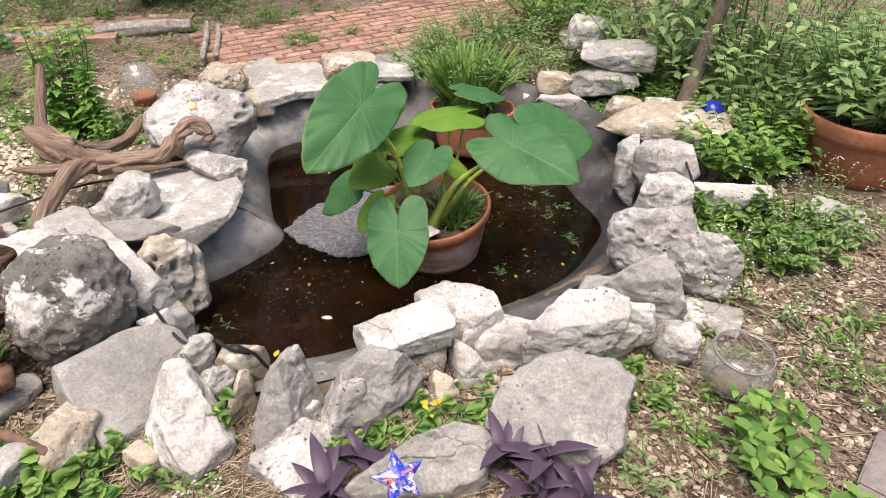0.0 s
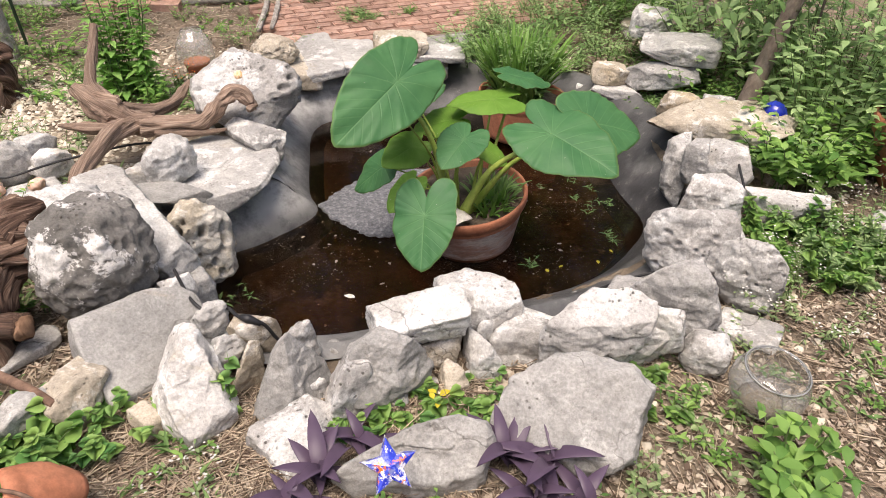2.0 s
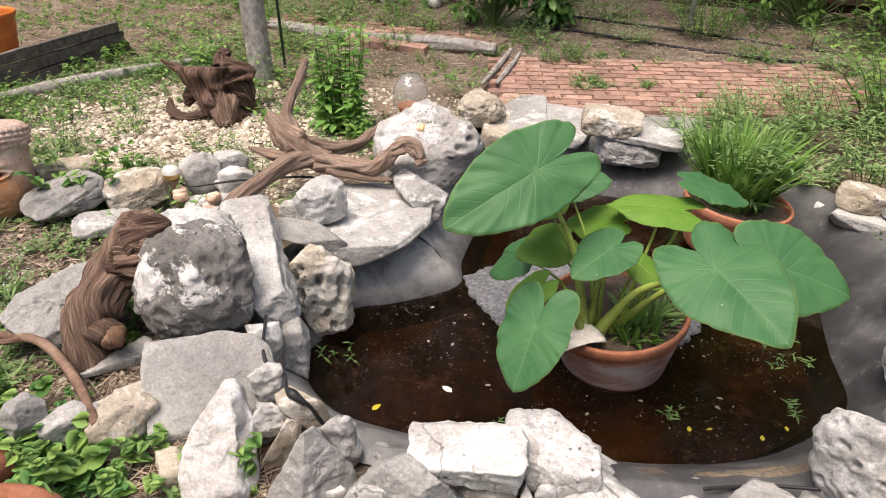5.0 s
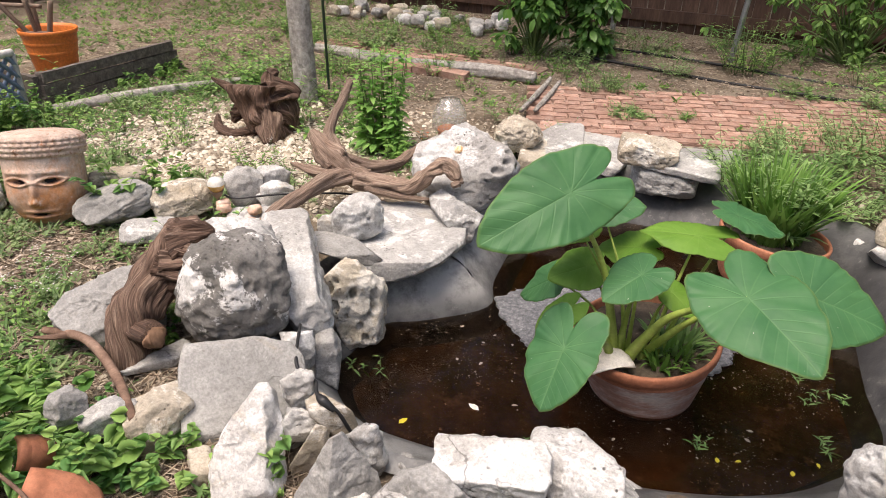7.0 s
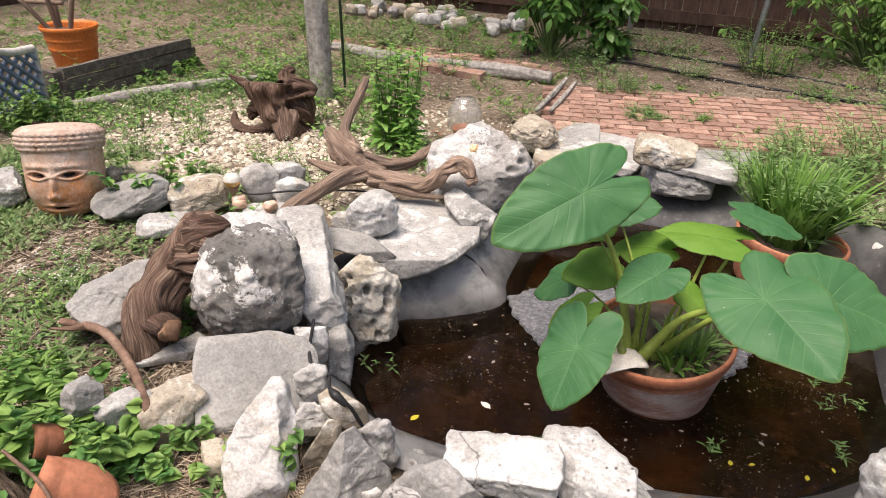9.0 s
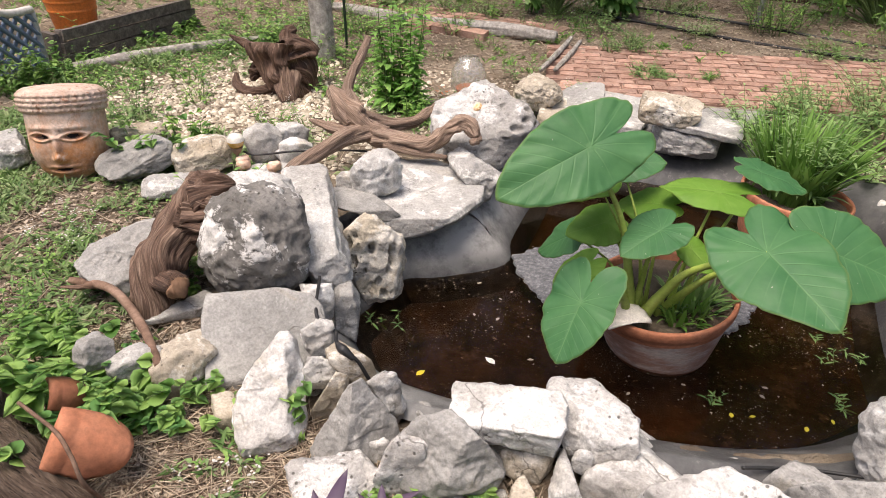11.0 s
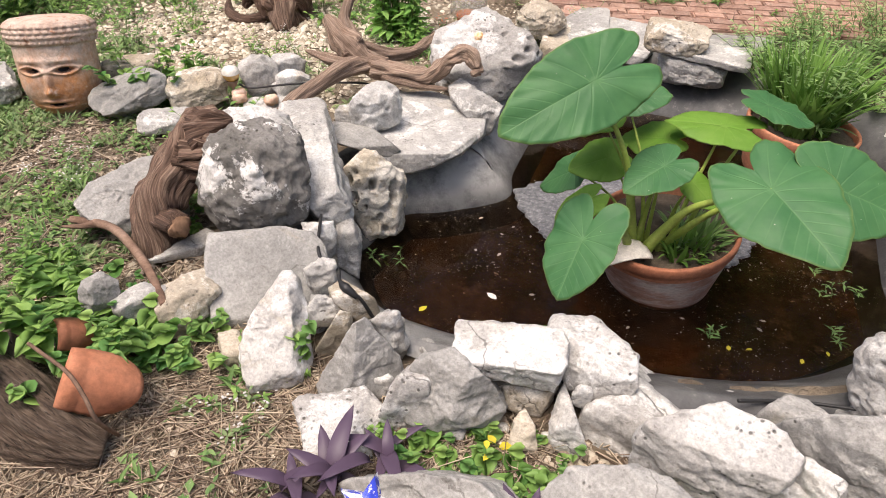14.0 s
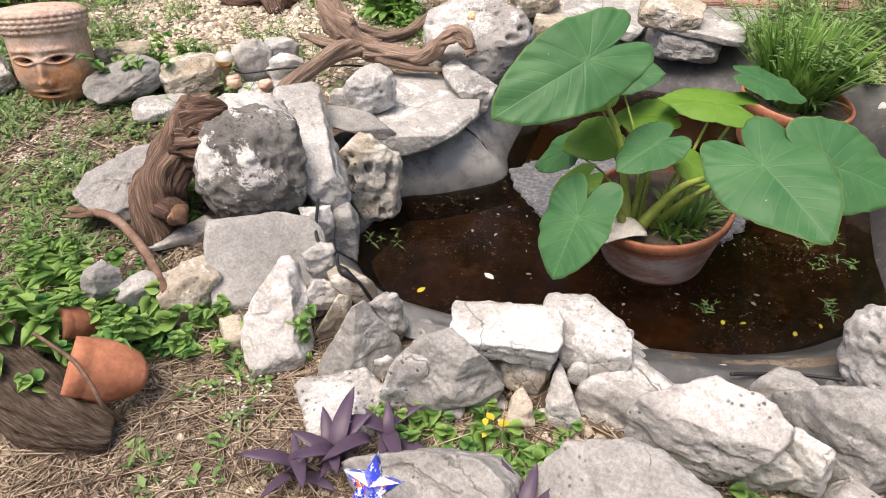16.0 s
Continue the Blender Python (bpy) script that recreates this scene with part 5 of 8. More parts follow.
def heart(name, attach, tip, normal, mat, length=None, wide=1.0, seed=0, curl=0.1, lobe=1.0, cup=0.1):
    """A heart-shaped blade about its stalk: rounded lobes behind, a narrow sinus, a wavy margin and a slightly hollow midrib."""
    a, t = Vector(attach), Vector(tip)
    y = (t - a).normalized()
    L = length or (t - a).length
    x = y.cross(Vector(normal)).normalized()
    n = x.cross(y).normalized()
    keys = [(0, 1.0), (7, 0.945), (18, 0.85), (32, 0.755), (50, 0.675), (72, 0.62), (95, 0.59), (118, 0.595), (136, 0.63), (149, 0.645), (158, 0.61), (166, 0.52), (172, 0.41), (177, 0.31), (180, 0.27)]
    angs, rads = [k[0] for k in keys], [k[1] for k in keys]
    na, nr = 160, 16
    verts, faces, blade = [a.copy()], [], [0.0, 0.0, 0.0]
    for j in range(1, nr + 1):
        s = j / nr
        for k in range(na):
            deg = -180 + 360 * k / na
            ad = abs(deg)
            r = float(np.interp(ad, angs, rads))
            if ad > 95:
                r *= 1 + (lobe - 1) * min(1.0, (ad - 95) / 45)
            ph = radians(deg)
            u = Vector((math.cos(ph), math.sin(ph), 0))
            r *= 1 + 0.035 * noise.noise(u * 2.6 + Vector((0, 0, seed * 2.3))) + 0.018 * noise.noise(u * 9 + Vector((0, 0, seed * 1.3)))
            rr = r * s
            lx, ly = math.sin(ph) * rr * wide, math.cos(ph) * rr
            wave = noise.noise(u * 2.0 + Vector((0, 0, seed * 3.7)))
            ruffle = noise.noise(u * 7 + Vector((0, 0, seed * 0.9)))
            soft = noise.noise(Vector((lx * 3.2, ly * 3.2, seed * 1.9)))
            dz = -curl * ly * abs(ly) * (1 if ly > 0 else -0.6) - cup * lx * lx + (0.07 * wave + 0.028 * ruffle * s * s) * s * s + 0.035 * soft * s
            dz -= 0.014 * math.exp(-abs(lx) / 0.06) * (1 - s * s)
            verts.append(a + (x * lx + y * ly + n * dz) * L)
            blade += [lx / wide, ly, s]
    for k in range(na):
        faces.append((0, 1 + (k + 1) % na, 1 + k))
    for j in range(nr - 1):
        for k in range(na):
            p, q = 1 + j * na + k, 1 + j * na + (k + 1) % na
            faces.append((p, q, q + na, p + na))
    ob = mesh_object(name, verts, faces, mat)
    ob.data.attributes.new("blade", "FLOAT_VECTOR", "POINT").data.foreach_set("vector", blade)
    ob.modifiers.new("thickness", "SOLIDIFY").thickness = 0.0012
    return ob


taro = thing("taro_plant", "tall green taro plant with broad heart-shaped leaves in a pot", "plant", (0.4, -0.16, 0.14))


def local(ob, verts):
    o = ob.matrix_world.translation
    return [Vector(v) - o for v in verts]


def stalk(parent, points, radii, mat=petiole_mat, name="stalk"):
    v, f = tube_data(points, radii, 8, 0.05, 1)
    return mesh_object(name, local(parent, v), f, mat, parent)


def taro_leaf(attach, tip, normal, mat, base, length=None, wide=1.0, seed=0, curl=0.1, thick=1.0, bow=0.04, lobe=1.0, cup=0.1):
    leaf = heart("leaf", attach, tip, normal, mat, length, wide, seed, curl, lobe, cup)
    leaf.data.transform(Matrix.Translation(-taro.matrix_world.translation))
    leaf.parent = taro
    a, b = Vector(attach), Vector(base)
    out = Vector((a.x - b.x, a.y - b.y, 0))
    mid = b.lerp(a, 0.5) + Vector((0, 0, bow)) - out * 0.12
    low = b.lerp(a, 0.2) + Vector((0, 0, bow * 0.7)) - out * 0.06
    stalk(taro, [b, low, mid, b.lerp(a, 0.82) + Vector((0, 0, bow * 0.5)) - out * 0.03, a - Vector(normal).normalized() * 0.004],
          [0.015 * thick, 0.0115 * thick, 0.0075 * thick, 0.005 * thick, 0.0035 * thick])


taro_leaf((0.190, -0.301, 0.668), (0.033, -0.487, 0.578), (0.36, -0.62, 0.70), taro_mat, (0.345, -0.215, 0.16), length=0.262, wide=0.71, seed=1, thick=1.1, lobe=1.02, cup=0.04)
taro_leaf((0.622, -0.338, 0.520), (0.780, -0.475, 0.478), (-0.02, -0.42, 0.9), taro_mat, (0.375, -0.21, 0.16), length=0.222, wide=0.94, seed=2, thick=1.3, bow=0.03, cup=0.08)
taro_leaf((0.744, -0.265, 0.520), (0.913, -0.243, 0.476), (0.25, -0.55, 0.79), taro_mat, (0.41, -0.17, 0.16), length=0.186, wide=1.0, seed=3, bow=0.02, cup=0.08)
taro_leaf((0.254, -0.448, 0.326), (0.235, -0.568, 0.218), (-0.3, -0.58, 0.75), taro_mat, (0.34, -0.23, 0.16), length=0.166, wide=0.95, seed=4, bow=0.06, lobe=1.22)
taro_leaf((0.380, -0.240, 0.460), (0.309, -0.325, 0.418), (-0.15, -0.35, 0.92), taro_mat, (0.35, -0.2, 0.16), length=0.122, wide=1.05, seed=5, thick=0.8)
taro_leaf((0.482, -0.06, 0.512), (0.335, -0.075, 0.512), (-0.02, -0.14, 0.99), taro_young, (0.43, -0.16, 0.16), length=0.148, wide=0.85, seed=9, thick=0.7, lobe=1.25, bow=0.0, cup=0.35)
taro_leaf((0.568, 0.035, 0.550), (0.690, 0.056, 0.520), (0.1, -0.1, 0.98), taro_mat, (0.45, -0.15, 0.16), length=0.13, wide=0.9, seed=10, thick=0.7, bow=0.0)
taro_leaf((0.225, -0.142, 0.392), (0.108, -0.205, 0.350), (0.0, -0.4, 0.91), taro_young, (0.335, -0.2, 0.16), length=0.118, wide=1.05, seed=6, thick=0.5, lobe=0.8)
taro_leaf((0.128, -0.126, 0.316), (0.010, -0.107, 0.214), (-0.5, -0.54, 0.68), taro_mat, (0.33, -0.18, 0.16), length=0.15, wide=0.7, seed=7, thick=0.5, lobe=0.85)
taro_leaf((0.210, -0.277, 0.321), (0.143, -0.335, 0.270), (-0.26, -0.45, 0.85), taro_young, (0.335, -0.21, 0.16), length=0.103, wide=0.85, seed=8, thick=0.5)
taro_leaf((0.352, -0.066, 0.446), (0.216, -0.06, 0.420), (0.0, -0.3, 0.95), taro_young, (0.37, -0.16, 0.16), length=0.13, wide=0.95, seed=11, thick=0.5, lobe=0.8)
taro_leaf((0.195, -0.167, 0.507), (0.073, -0.216, 0.465), (-0.18, -0.1, 0.97), taro_young, (0.335, -0.18, 0.16), length=0.125, wide=0.75, seed=12, thick=0.5, lobe=0.8)
taro_leaf((0.222, -0.058, 0.536), (0.330, -0.024, 0.550), (0.0, -0.5, 0.86), taro_mat, (0.36, -0.16, 0.16), length=0.122, wide=0.9, seed=13, thick=0.5)
taro_leaf((0.455, -0.17, 0.39), (0.525, -0.195, 0.35), (0.2, -0.3, 0.9), taro_young, (0.41, -0.18, 0.16), length=0.085, wide=0.9, seed=14, thick=0.6, lobe=0.9)


def blades(parent, centre, count, spread, length, mat, seed, width=0.006, rise=0.8, name="foliage", droop=1.0):
    """Arching grass blades from a crown."""
    rnd = random.Random(seed)
    verts, faces = [], []
    o = parent.matrix_world.translation
    for _ in range(count):
        a = rnd.uniform(0, 2 * math.pi)
        r0 = spread * math.sqrt(rnd.random())
        p = Vector((centre[0] + r0 * math.cos(a), centre[1] + r0 * math.sin(a), centre[2]))
        b = a + rnd.gauss(0, 0.7)
        d = Vector((math.cos(b), math.sin(b), 0))
        side = Vector((-d.y, d.x, 0))
        ln = length * rnd.uniform(0.5, 1.15)
        lean = rnd.uniform(0.25, 1.0)
        w = width * rnd.uniform(0.6, 1.3)
        base = len(verts)
        seg = 5
        for i in range(seg + 1):
            t = i / seg
            q = p + d * (ln * lean * t) + Vector((0, 0, ln * (rise * t - droop * lean * t * t * 0.9)))
            ww = w * (1 - t ** 2) + 0.0005
            verts += [q - side * ww - o, q + side * ww + Vector((0, 0, 0.15 * w)) - o]
        for i in range(seg):
            k = base + 2 * i
            faces.append((k, k + 1, k + 3, k + 2))
    return mesh_object(name, verts, faces, mat, parent)


under = thing("grass_clump", "short green spiky undergrowth at the foot of the taro", "plant", (0.47, -0.2, 0.14))
blades(under, (0.475, -0.165, 0.155), 60, 0.05, 0.075, grass_mat, 5, 0.0075, 1.35)
blades(under, (0.49, -0.1, 0.155), 90, 0.06, 0.09, weed_mat, 6, 0.007, 1.35)

shell = thing("seashell", "large white half seashell lying on the pot soil", "shell", (0.345, -0.265, 0.19), turn=(26, -10, 30))
v, f = [], []
for j in range(10):
    for k in range(25):
        a = math.pi * (k / 24) - math.pi / 2
        r = 0.066 * j / 9
        v.append((r * math.sin(a) * 0.9, r * math.cos(a) * 1.1 - 0.03, 0.02 * math.cos(j / 9 * 1.5) + 0.002 * math.cos(k * 2.2) * j / 9))
for j in range(9):
    for k in range(24):
        i = j * 25 + k
        f.append((i, i + 1, i + 26, i + 25))
so = mesh_object("valve", v, f, shell_mat, shell)
so.modifiers.new("thickness", "SOLIDIFY").thickness = 0.004

# floating grey sheet under the pot
v, f = [], []
for k in range(140):
    a = 2 * math.pi * k / 140
    c, sn = math.cos(a), math.sin(a)
    r = 0.325 * (1 + 0.13 * noise.noise(Vector((c * 1.9, sn * 1.9, 4))) + 0.06 * noise.noise(Vector((c * 4.3, sn * 4.3, 2))) + 0.05 * noise.noise(Vector((c * 17, sn * 17, 5))))
    for rr, z in ((r, 0.004), (r * 0.99, 0.012)):
        v.append((rr * c * 1.22, rr * sn * 0.78, z))
v.append((0, 0, 0.012))
for k in range(140):
    a, b = 2 * k, 2 * ((k + 1) % 140)
    f += [(a, b, b + 1, a + 1), (a + 1, b + 1, 280)]
pad = mesh_object("floating_mat", v, f, sheet_mat, smooth=False)
pad.matrix_world = pose(0.27, 0.17, 0.0, 0, 0, 8)
tagged(pad, "speckled grey floating mat in the pond under the pot", "mat")


# ---- paving behind the pond ----
PATIO = Matrix.Translation((-0.415, 1.40, 0.0)) @ Matrix.Rotation(radians(18.7), 4, "Z")


def brick_mesh():
    bm = bmesh.new()
    bmesh.ops.create_cube(bm, size=1.0, matrix=Matrix.Diagonal((0.151, 0.0735, 0.05, 1)))
    bmesh.ops.bevel(bm, geom=[e for e in bm.edges if min(v.co.z for v in e.verts) > 0], offset=0.006, segments=2, affect="EDGES")
    me = bpy.data.meshes.new("brick")
    bm.to_mesh(me)
    bm.free()
    me.materials.append(brick_mat)
    return me


def slab(name, w, d, h, m, mat, label, category, kind="structure"):
    bm = bmesh.new()
    bmesh.ops.create_cube(bm, size=1.0, matrix=Matrix.Translation((w / 2, d / 2, -h / 2)) @ Matrix.Diagonal((w, d, h, 1)))
    me = bpy.data.meshes.new(name)
    bm.to_mesh(me)
    bm.free()
    me.materials.append(mat)
    ob = new(name, me)
    ob.matrix_world = m
    return tagged(ob, label, category, kind=kind)


patio = slab("pavement", 1.92, 0.98, 0.1, PATIO @ Matrix.Translation((-0.01, 0.0, 0.174)), joint_mat, "sunken red brick patio laid in running bond", "paving")
slab("trim", 1.95, 0.022, 0.1, PATIO @ Matrix.Translation((-0.02, -0.024, 0.178)), mortar_mat, "weathered brown mortar strip along the brick patio", "edging")
path = slab("pavement", 1.75, 0.46, 0.1, Matrix.Translation((-2.62, 2.56, 0.158)) @ Matrix.Rotation(radians(-4), 4, "Z"), joint_mat,
            "old red brick path partly buried in litter", "paving")

# ---- timber, wood and garden things of the yard ----
def limb(name, parent, points, radii, mat, sides=12, gnarl=0.25, seed=0, label=""):
    o = parent.matrix_world.translation
    grained = mat in (driftwood_mat, darkwood_mat, logwood_mat, rough_bark)
    sides = sides if gnarl < 0.2 else max(sides, 110 if max(radii) > 0.05 else 48)
    v, f = tube_data(points, radii, sides, gnarl, seed, steps=14 if gnarl >= 0.2 else 8, ridge=0.05 if grained else 0.0)
    ob = mesh_object(name, [p - o for p in v], f, mat, parent, label=label)
    if grained:
        co, along = [], 0.0
        for i, p in enumerate(v):
            ring, k = divmod(i, sides)
            if k == 0 and ring:
                along += (v[i] - v[i - sides]).length
            a = 2 * math.pi * k / sides
            co += [math.cos(a) * 1.2, math.sin(a) * 1.2, along * 5.5 + seed]
        ob.data.attributes.new("grain_co", "FLOAT_VECTOR", "POINT").data.foreach_set("vector", co)
    return ob


drift = thing("driftwood", "gnarled brown driftwood root lying across the stones", "driftwood", (-0.87, 0.22, 0.2))
limb("trunk", drift, [(-0.907, 0.222, 0.412), (-0.847, 0.216, 0.365), (-0.784, 0.217, 0.331), (-0.710, 0.233, 0.319)], [0.036, 0.05, 0.043, 0.032], driftwood_mat, 16, 0.5, 3)
limb("branch", drift, [(-0.871, 0.250, 0.389), (-0.924, 0.288, 0.439), (-0.933, 0.343, 0.493), (-0.936, 0.410, 0.539), (-0.945, 0.489, 0.603)], [0.039, 0.022, 0.019, 0.016, 0.012], driftwood_mat, 16, 0.3, 4)
limb("branch", drift, [(-0.782, 0.207, 0.335), (-0.818, 0.104, 0.339), (-0.825, -0.056, 0.335), (-0.802, -0.223, 0.339), (-0.755, -0.374, 0.345)], [0.036, 0.031, 0.027, 0.024, 0.019], driftwood_mat, 16, 0.3, 5)
limb("branch", drift, [(-0.755, 0.208, 0.328), (-0.669, 0.231, 0.316), (-0.563, 0.241, 0.314), (-0.500, 0.255, 0.348), (-0.461, 0.270, 0.390), (-0.424, 0.286, 0.412), (-0.385, 0.287, 0.401), (-0.360, 0.271, 0.368), (-0.374, 0.248, 0.358)], [0.034, 0.030, 0.028, 0.026, 0.024, 0.027, 0.026, 0.017, 0.009], driftwood_mat, 16, 0.5, 6)
limb("branch", drift, [(-0.822, 0.245, 0.363), (-0.757, 0.334, 0.324), (-0.703, 0.414, 0.319), (-0.678, 0.487, 0.338), (-0.666, 0.549, 0.356)], [0.031, 0.023, 0.021, 0.017, 0.010], driftwood_mat, 16, 0.35, 7)
limb("branch", drift, [(-0.836, 0.192, 0.327), (-0.907, 0.170, 0.333), (-0.974, 0.165, 0.344), (-1.022, 0.169, 0.348)], [0.034, 0.021, 0.013, 0.005], driftwood_mat, 16, 0.4, 8)
limb("branch", drift, [(-0.705, 0.201, 0.301), (-0.576, 0.219, 0.285), (-0.462, 0.243, 0.287)], [0.019, 0.015, 0.005], driftwood_mat, 16, 0.35, 9)
limb("knot", drift, [(-0.842, 0.220, 0.365), (-0.908, 0.225, 0.419), (-0.962, 0.232, 0.468)], [0.05, 0.036, 0.012], driftwood_mat, 16, 0.7, 11)

bent = thing("driftwood", "thick curved weathered log leaning on a dark boulder", "driftwood", (-0.85, -0.7, 0.14))
limb("log", bent, [(-0.764, -0.540, 0.436), (-0.791, -0.584, 0.418), (-0.812, -0.638, 0.383), (-0.820, -0.711, 0.336), (-0.829, -0.772, 0.288), (-0.828, -0.817, 0.229), (-0.824, -0.843, 0.160)], [0.05, 0.07, 0.07, 0.062, 0.057, 0.054, 0.052], logwood_mat, 22, 0.3, 13)

limb("splinter", bent, [(-0.789, -0.616, 0.441), (-0.739, -0.593, 0.462), (-0.706, -0.570, 0.466)], [0.058, 0.036, 0.008], darkwood_mat, 14, 0.6, 14)
limb("splinter", bent, [(-0.780, -0.652, 0.406), (-0.719, -0.642, 0.415), (-0.699, -0.628, 0.425)], [0.058, 0.036, 0.012], logwood_mat, 14, 0.6, 16)
limb("splinter", bent, [(-0.791, -0.688, 0.379), (-0.719, -0.674, 0.378), (-0.659, -0.655, 0.362)], [0.052, 0.034, 0.008], darkwood_mat, 14, 0.6, 18)

cut = thing("log_piece", "short sawn log end with pale cut face", "log", (-0.82, -0.74, 0.14))
limb("bark", cut, [(-0.829, -0.789, 0.254), (-0.714, -0.817, 0.270)], [0.035, 0.034], darkwood_mat, 16, 0.45, 2)
limb("cut_face", cut, [(-0.716, -0.817, 0.270), (-0.706, -0.819, 0.271)], [0.031, 0.027], cutwood_mat, 16, 0.45, 2)

twig = thing("branch", "thin curved reddish-brown branch lying on the ground", "branch", (-0.8, -0.93, 0.16))
limb("limb", twig, [(-1.094, -0.868, 0.200), (-0.992, -0.866, 0.220), (-0.906, -0.875, 0.235), (-0.809, -0.905, 0.235), (-0.702, -0.953, 0.235), (-0.619, -1.000, 0.240), (-0.562, -1.034, 0.235)],
     [0.01, 0.012, 0.0125, 0.012, 0.012, 0.011, 0.009], twig_mat, 12, 0.15, 17)
for k in range(4):
    limb("root", twig, [(-0.984, -0.865, 0.220), (-1.014, -0.865 - 0.012 * k, 0.205 + 0.006 * k), (-1.059, -0.860 - 0.02 * k, 0.190 + 0.01 * k)], [0.011, 0.007, 0.003],
         twig_mat, 8, 0.2, 30 + k)

stump = thing("tree_stump", "dark upturned rotten tree stump with roots on gravel", "stump", (-1.7, 0.84, 0.15))
limb("stump_body", stump, [(-1.63, 0.86, 0.13), (-1.66, 0.85, 0.22), (-1.71, 0.84, 0.3), (-1.72, 0.86, 0.39)], [0.085, 0.1, 0.135, 0.115], darkwood_mat, 30, 0.75, 40)
for pts, rr in (([(-1.76, 0.82, 0.33), (-1.84, 0.77, 0.38), (-1.93, 0.74, 0.43)], [0.05, 0.024, 0.005]), ([(-1.66, 0.86, 0.35), (-1.6, 0.9, 0.37), (-1.55, 0.92, 0.335)], [0.07, 0.05, 0.03]),
                ([(-1.62, 0.83, 0.27), (-1.57, 0.86, 0.25), (-1.555, 0.87, 0.2)], [0.05, 0.035, 0.012]), ([(-1.7, 0.9, 0.38), (-1.71, 0.93, 0.43), (-1.68, 0.95, 0.45)], [0.06, 0.035, 0.01]),
                ([(-1.8, 0.84, 0.28), (-1.84, 0.8, 0.25), (-1.86, 0.78, 0.2)], [0.05, 0.035, 0.012])):
    limb("root", stump, pts, rr, darkwood_mat, 14, 0.6, int(-pts[0][0] * 100))
limb("root", stump, [(-1.72, 0.8, 0.18), (-1.8, 0.72, 0.155), (-1.92, 0.74, 0.165), (-2.05, 0.87, 0.18)], [0.04, 0.03, 0.024, 0.012], darkwood_mat, 12, 0.4, 51)
limb("root", stump, [(-1.64, 0.8, 0.26), (-1.6, 0.74, 0.21), (-1.57, 0.7, 0.155)], [0.06, 0.055, 0.03], logwood_mat, 12, 0.4, 52)


def leaf_into(verts, faces, p, d, up, ln, w, fold=0.25, droop=0.25, pointed=True):
    """One small leaf: a folded blade of six faces that droops to its tip."""
    d = d.normalized()
    s = d.cross(up)
    if s.length < 1e-3:
        s = Vector((1, 0, 0))
    s.normalize()
    n = s.cross(d)
    b = len(verts)
    prof = ((0.0, 0.0), (0.3, 0.85), (0.62, 0.8), (1.0, 0.0)) if pointed else ((0.0, 0.25), (0.3, 1.0), (0.7, 0.95), (1.0, 0.15))
    for t, ww in prof:
        c = p + d * (ln * t) - n * (droop * ln * t * t)
        verts.append(c)
        verts.append(c + s * (w * 0.5 * ww) + n * (fold * w * 0.5 * ww))
        verts.append(c - s * (w * 0.5 * ww) + n * (fold * w * 0.5 * ww))
    for i in range(3):
        k = b + 3 * i
        faces.append((k, k + 1, k + 4, k + 3))
        faces.append((k + 2, k, k + 3, k + 5))


def heart_into(verts, faces, p, d, up, ln, w, droop):
    """One heart-shaped leaf, folded along its midrib."""
    d = d.normalized()
    s = d.cross(up)
    s = s.normalized() if s.length > 1e-3 else Vector((1, 0, 0))
    n = s.cross(d)
    b = len(verts)
    half = ((-0.2, 0.28), (0.06, 0.5), (0.4, 0.46), (0.74, 0.22))
    for t, ww in ((0.0, 0.0), (0.25, 0.0), (0.6, 0.0), (1.0, 0.0), *half, *((t, -ww) for t, ww in half)):
        verts.append(p + d * (ln * t) + s * (w * ww) + n * (0.12 * w * abs(ww) - droop * ln * t * t))
    for k in (4, 8):
        faces.extend([(b, b + k, b + k + 1), (b, b + k + 1, b + k + 2, b + 1), (b + 1, b + k + 2, b + k + 3, b + 2), (b + 2, b + k + 3, b + 3)])


def sliver_into(verts, faces, p, d, up, ln, w, droop=0.2):
    """The smallest leaf: a folded lozenge."""
    d = d.normalized()
    s = d.cross(up)
    s = s.normalized() if s.length > 1e-3 else Vector((1, 0, 0))
    n = s.cross(d)
    b = len(verts)
    m = p + d * (ln * 0.45)
    verts.extend([p, m + s * (w / 2) + n * (0.15 * w), p + d * ln - n * (droop * ln), m - s * (w / 2) + n * (0.15 * w)])
    faces.extend([(b, b + 1, b + 2), (b, b + 2, b + 3)])


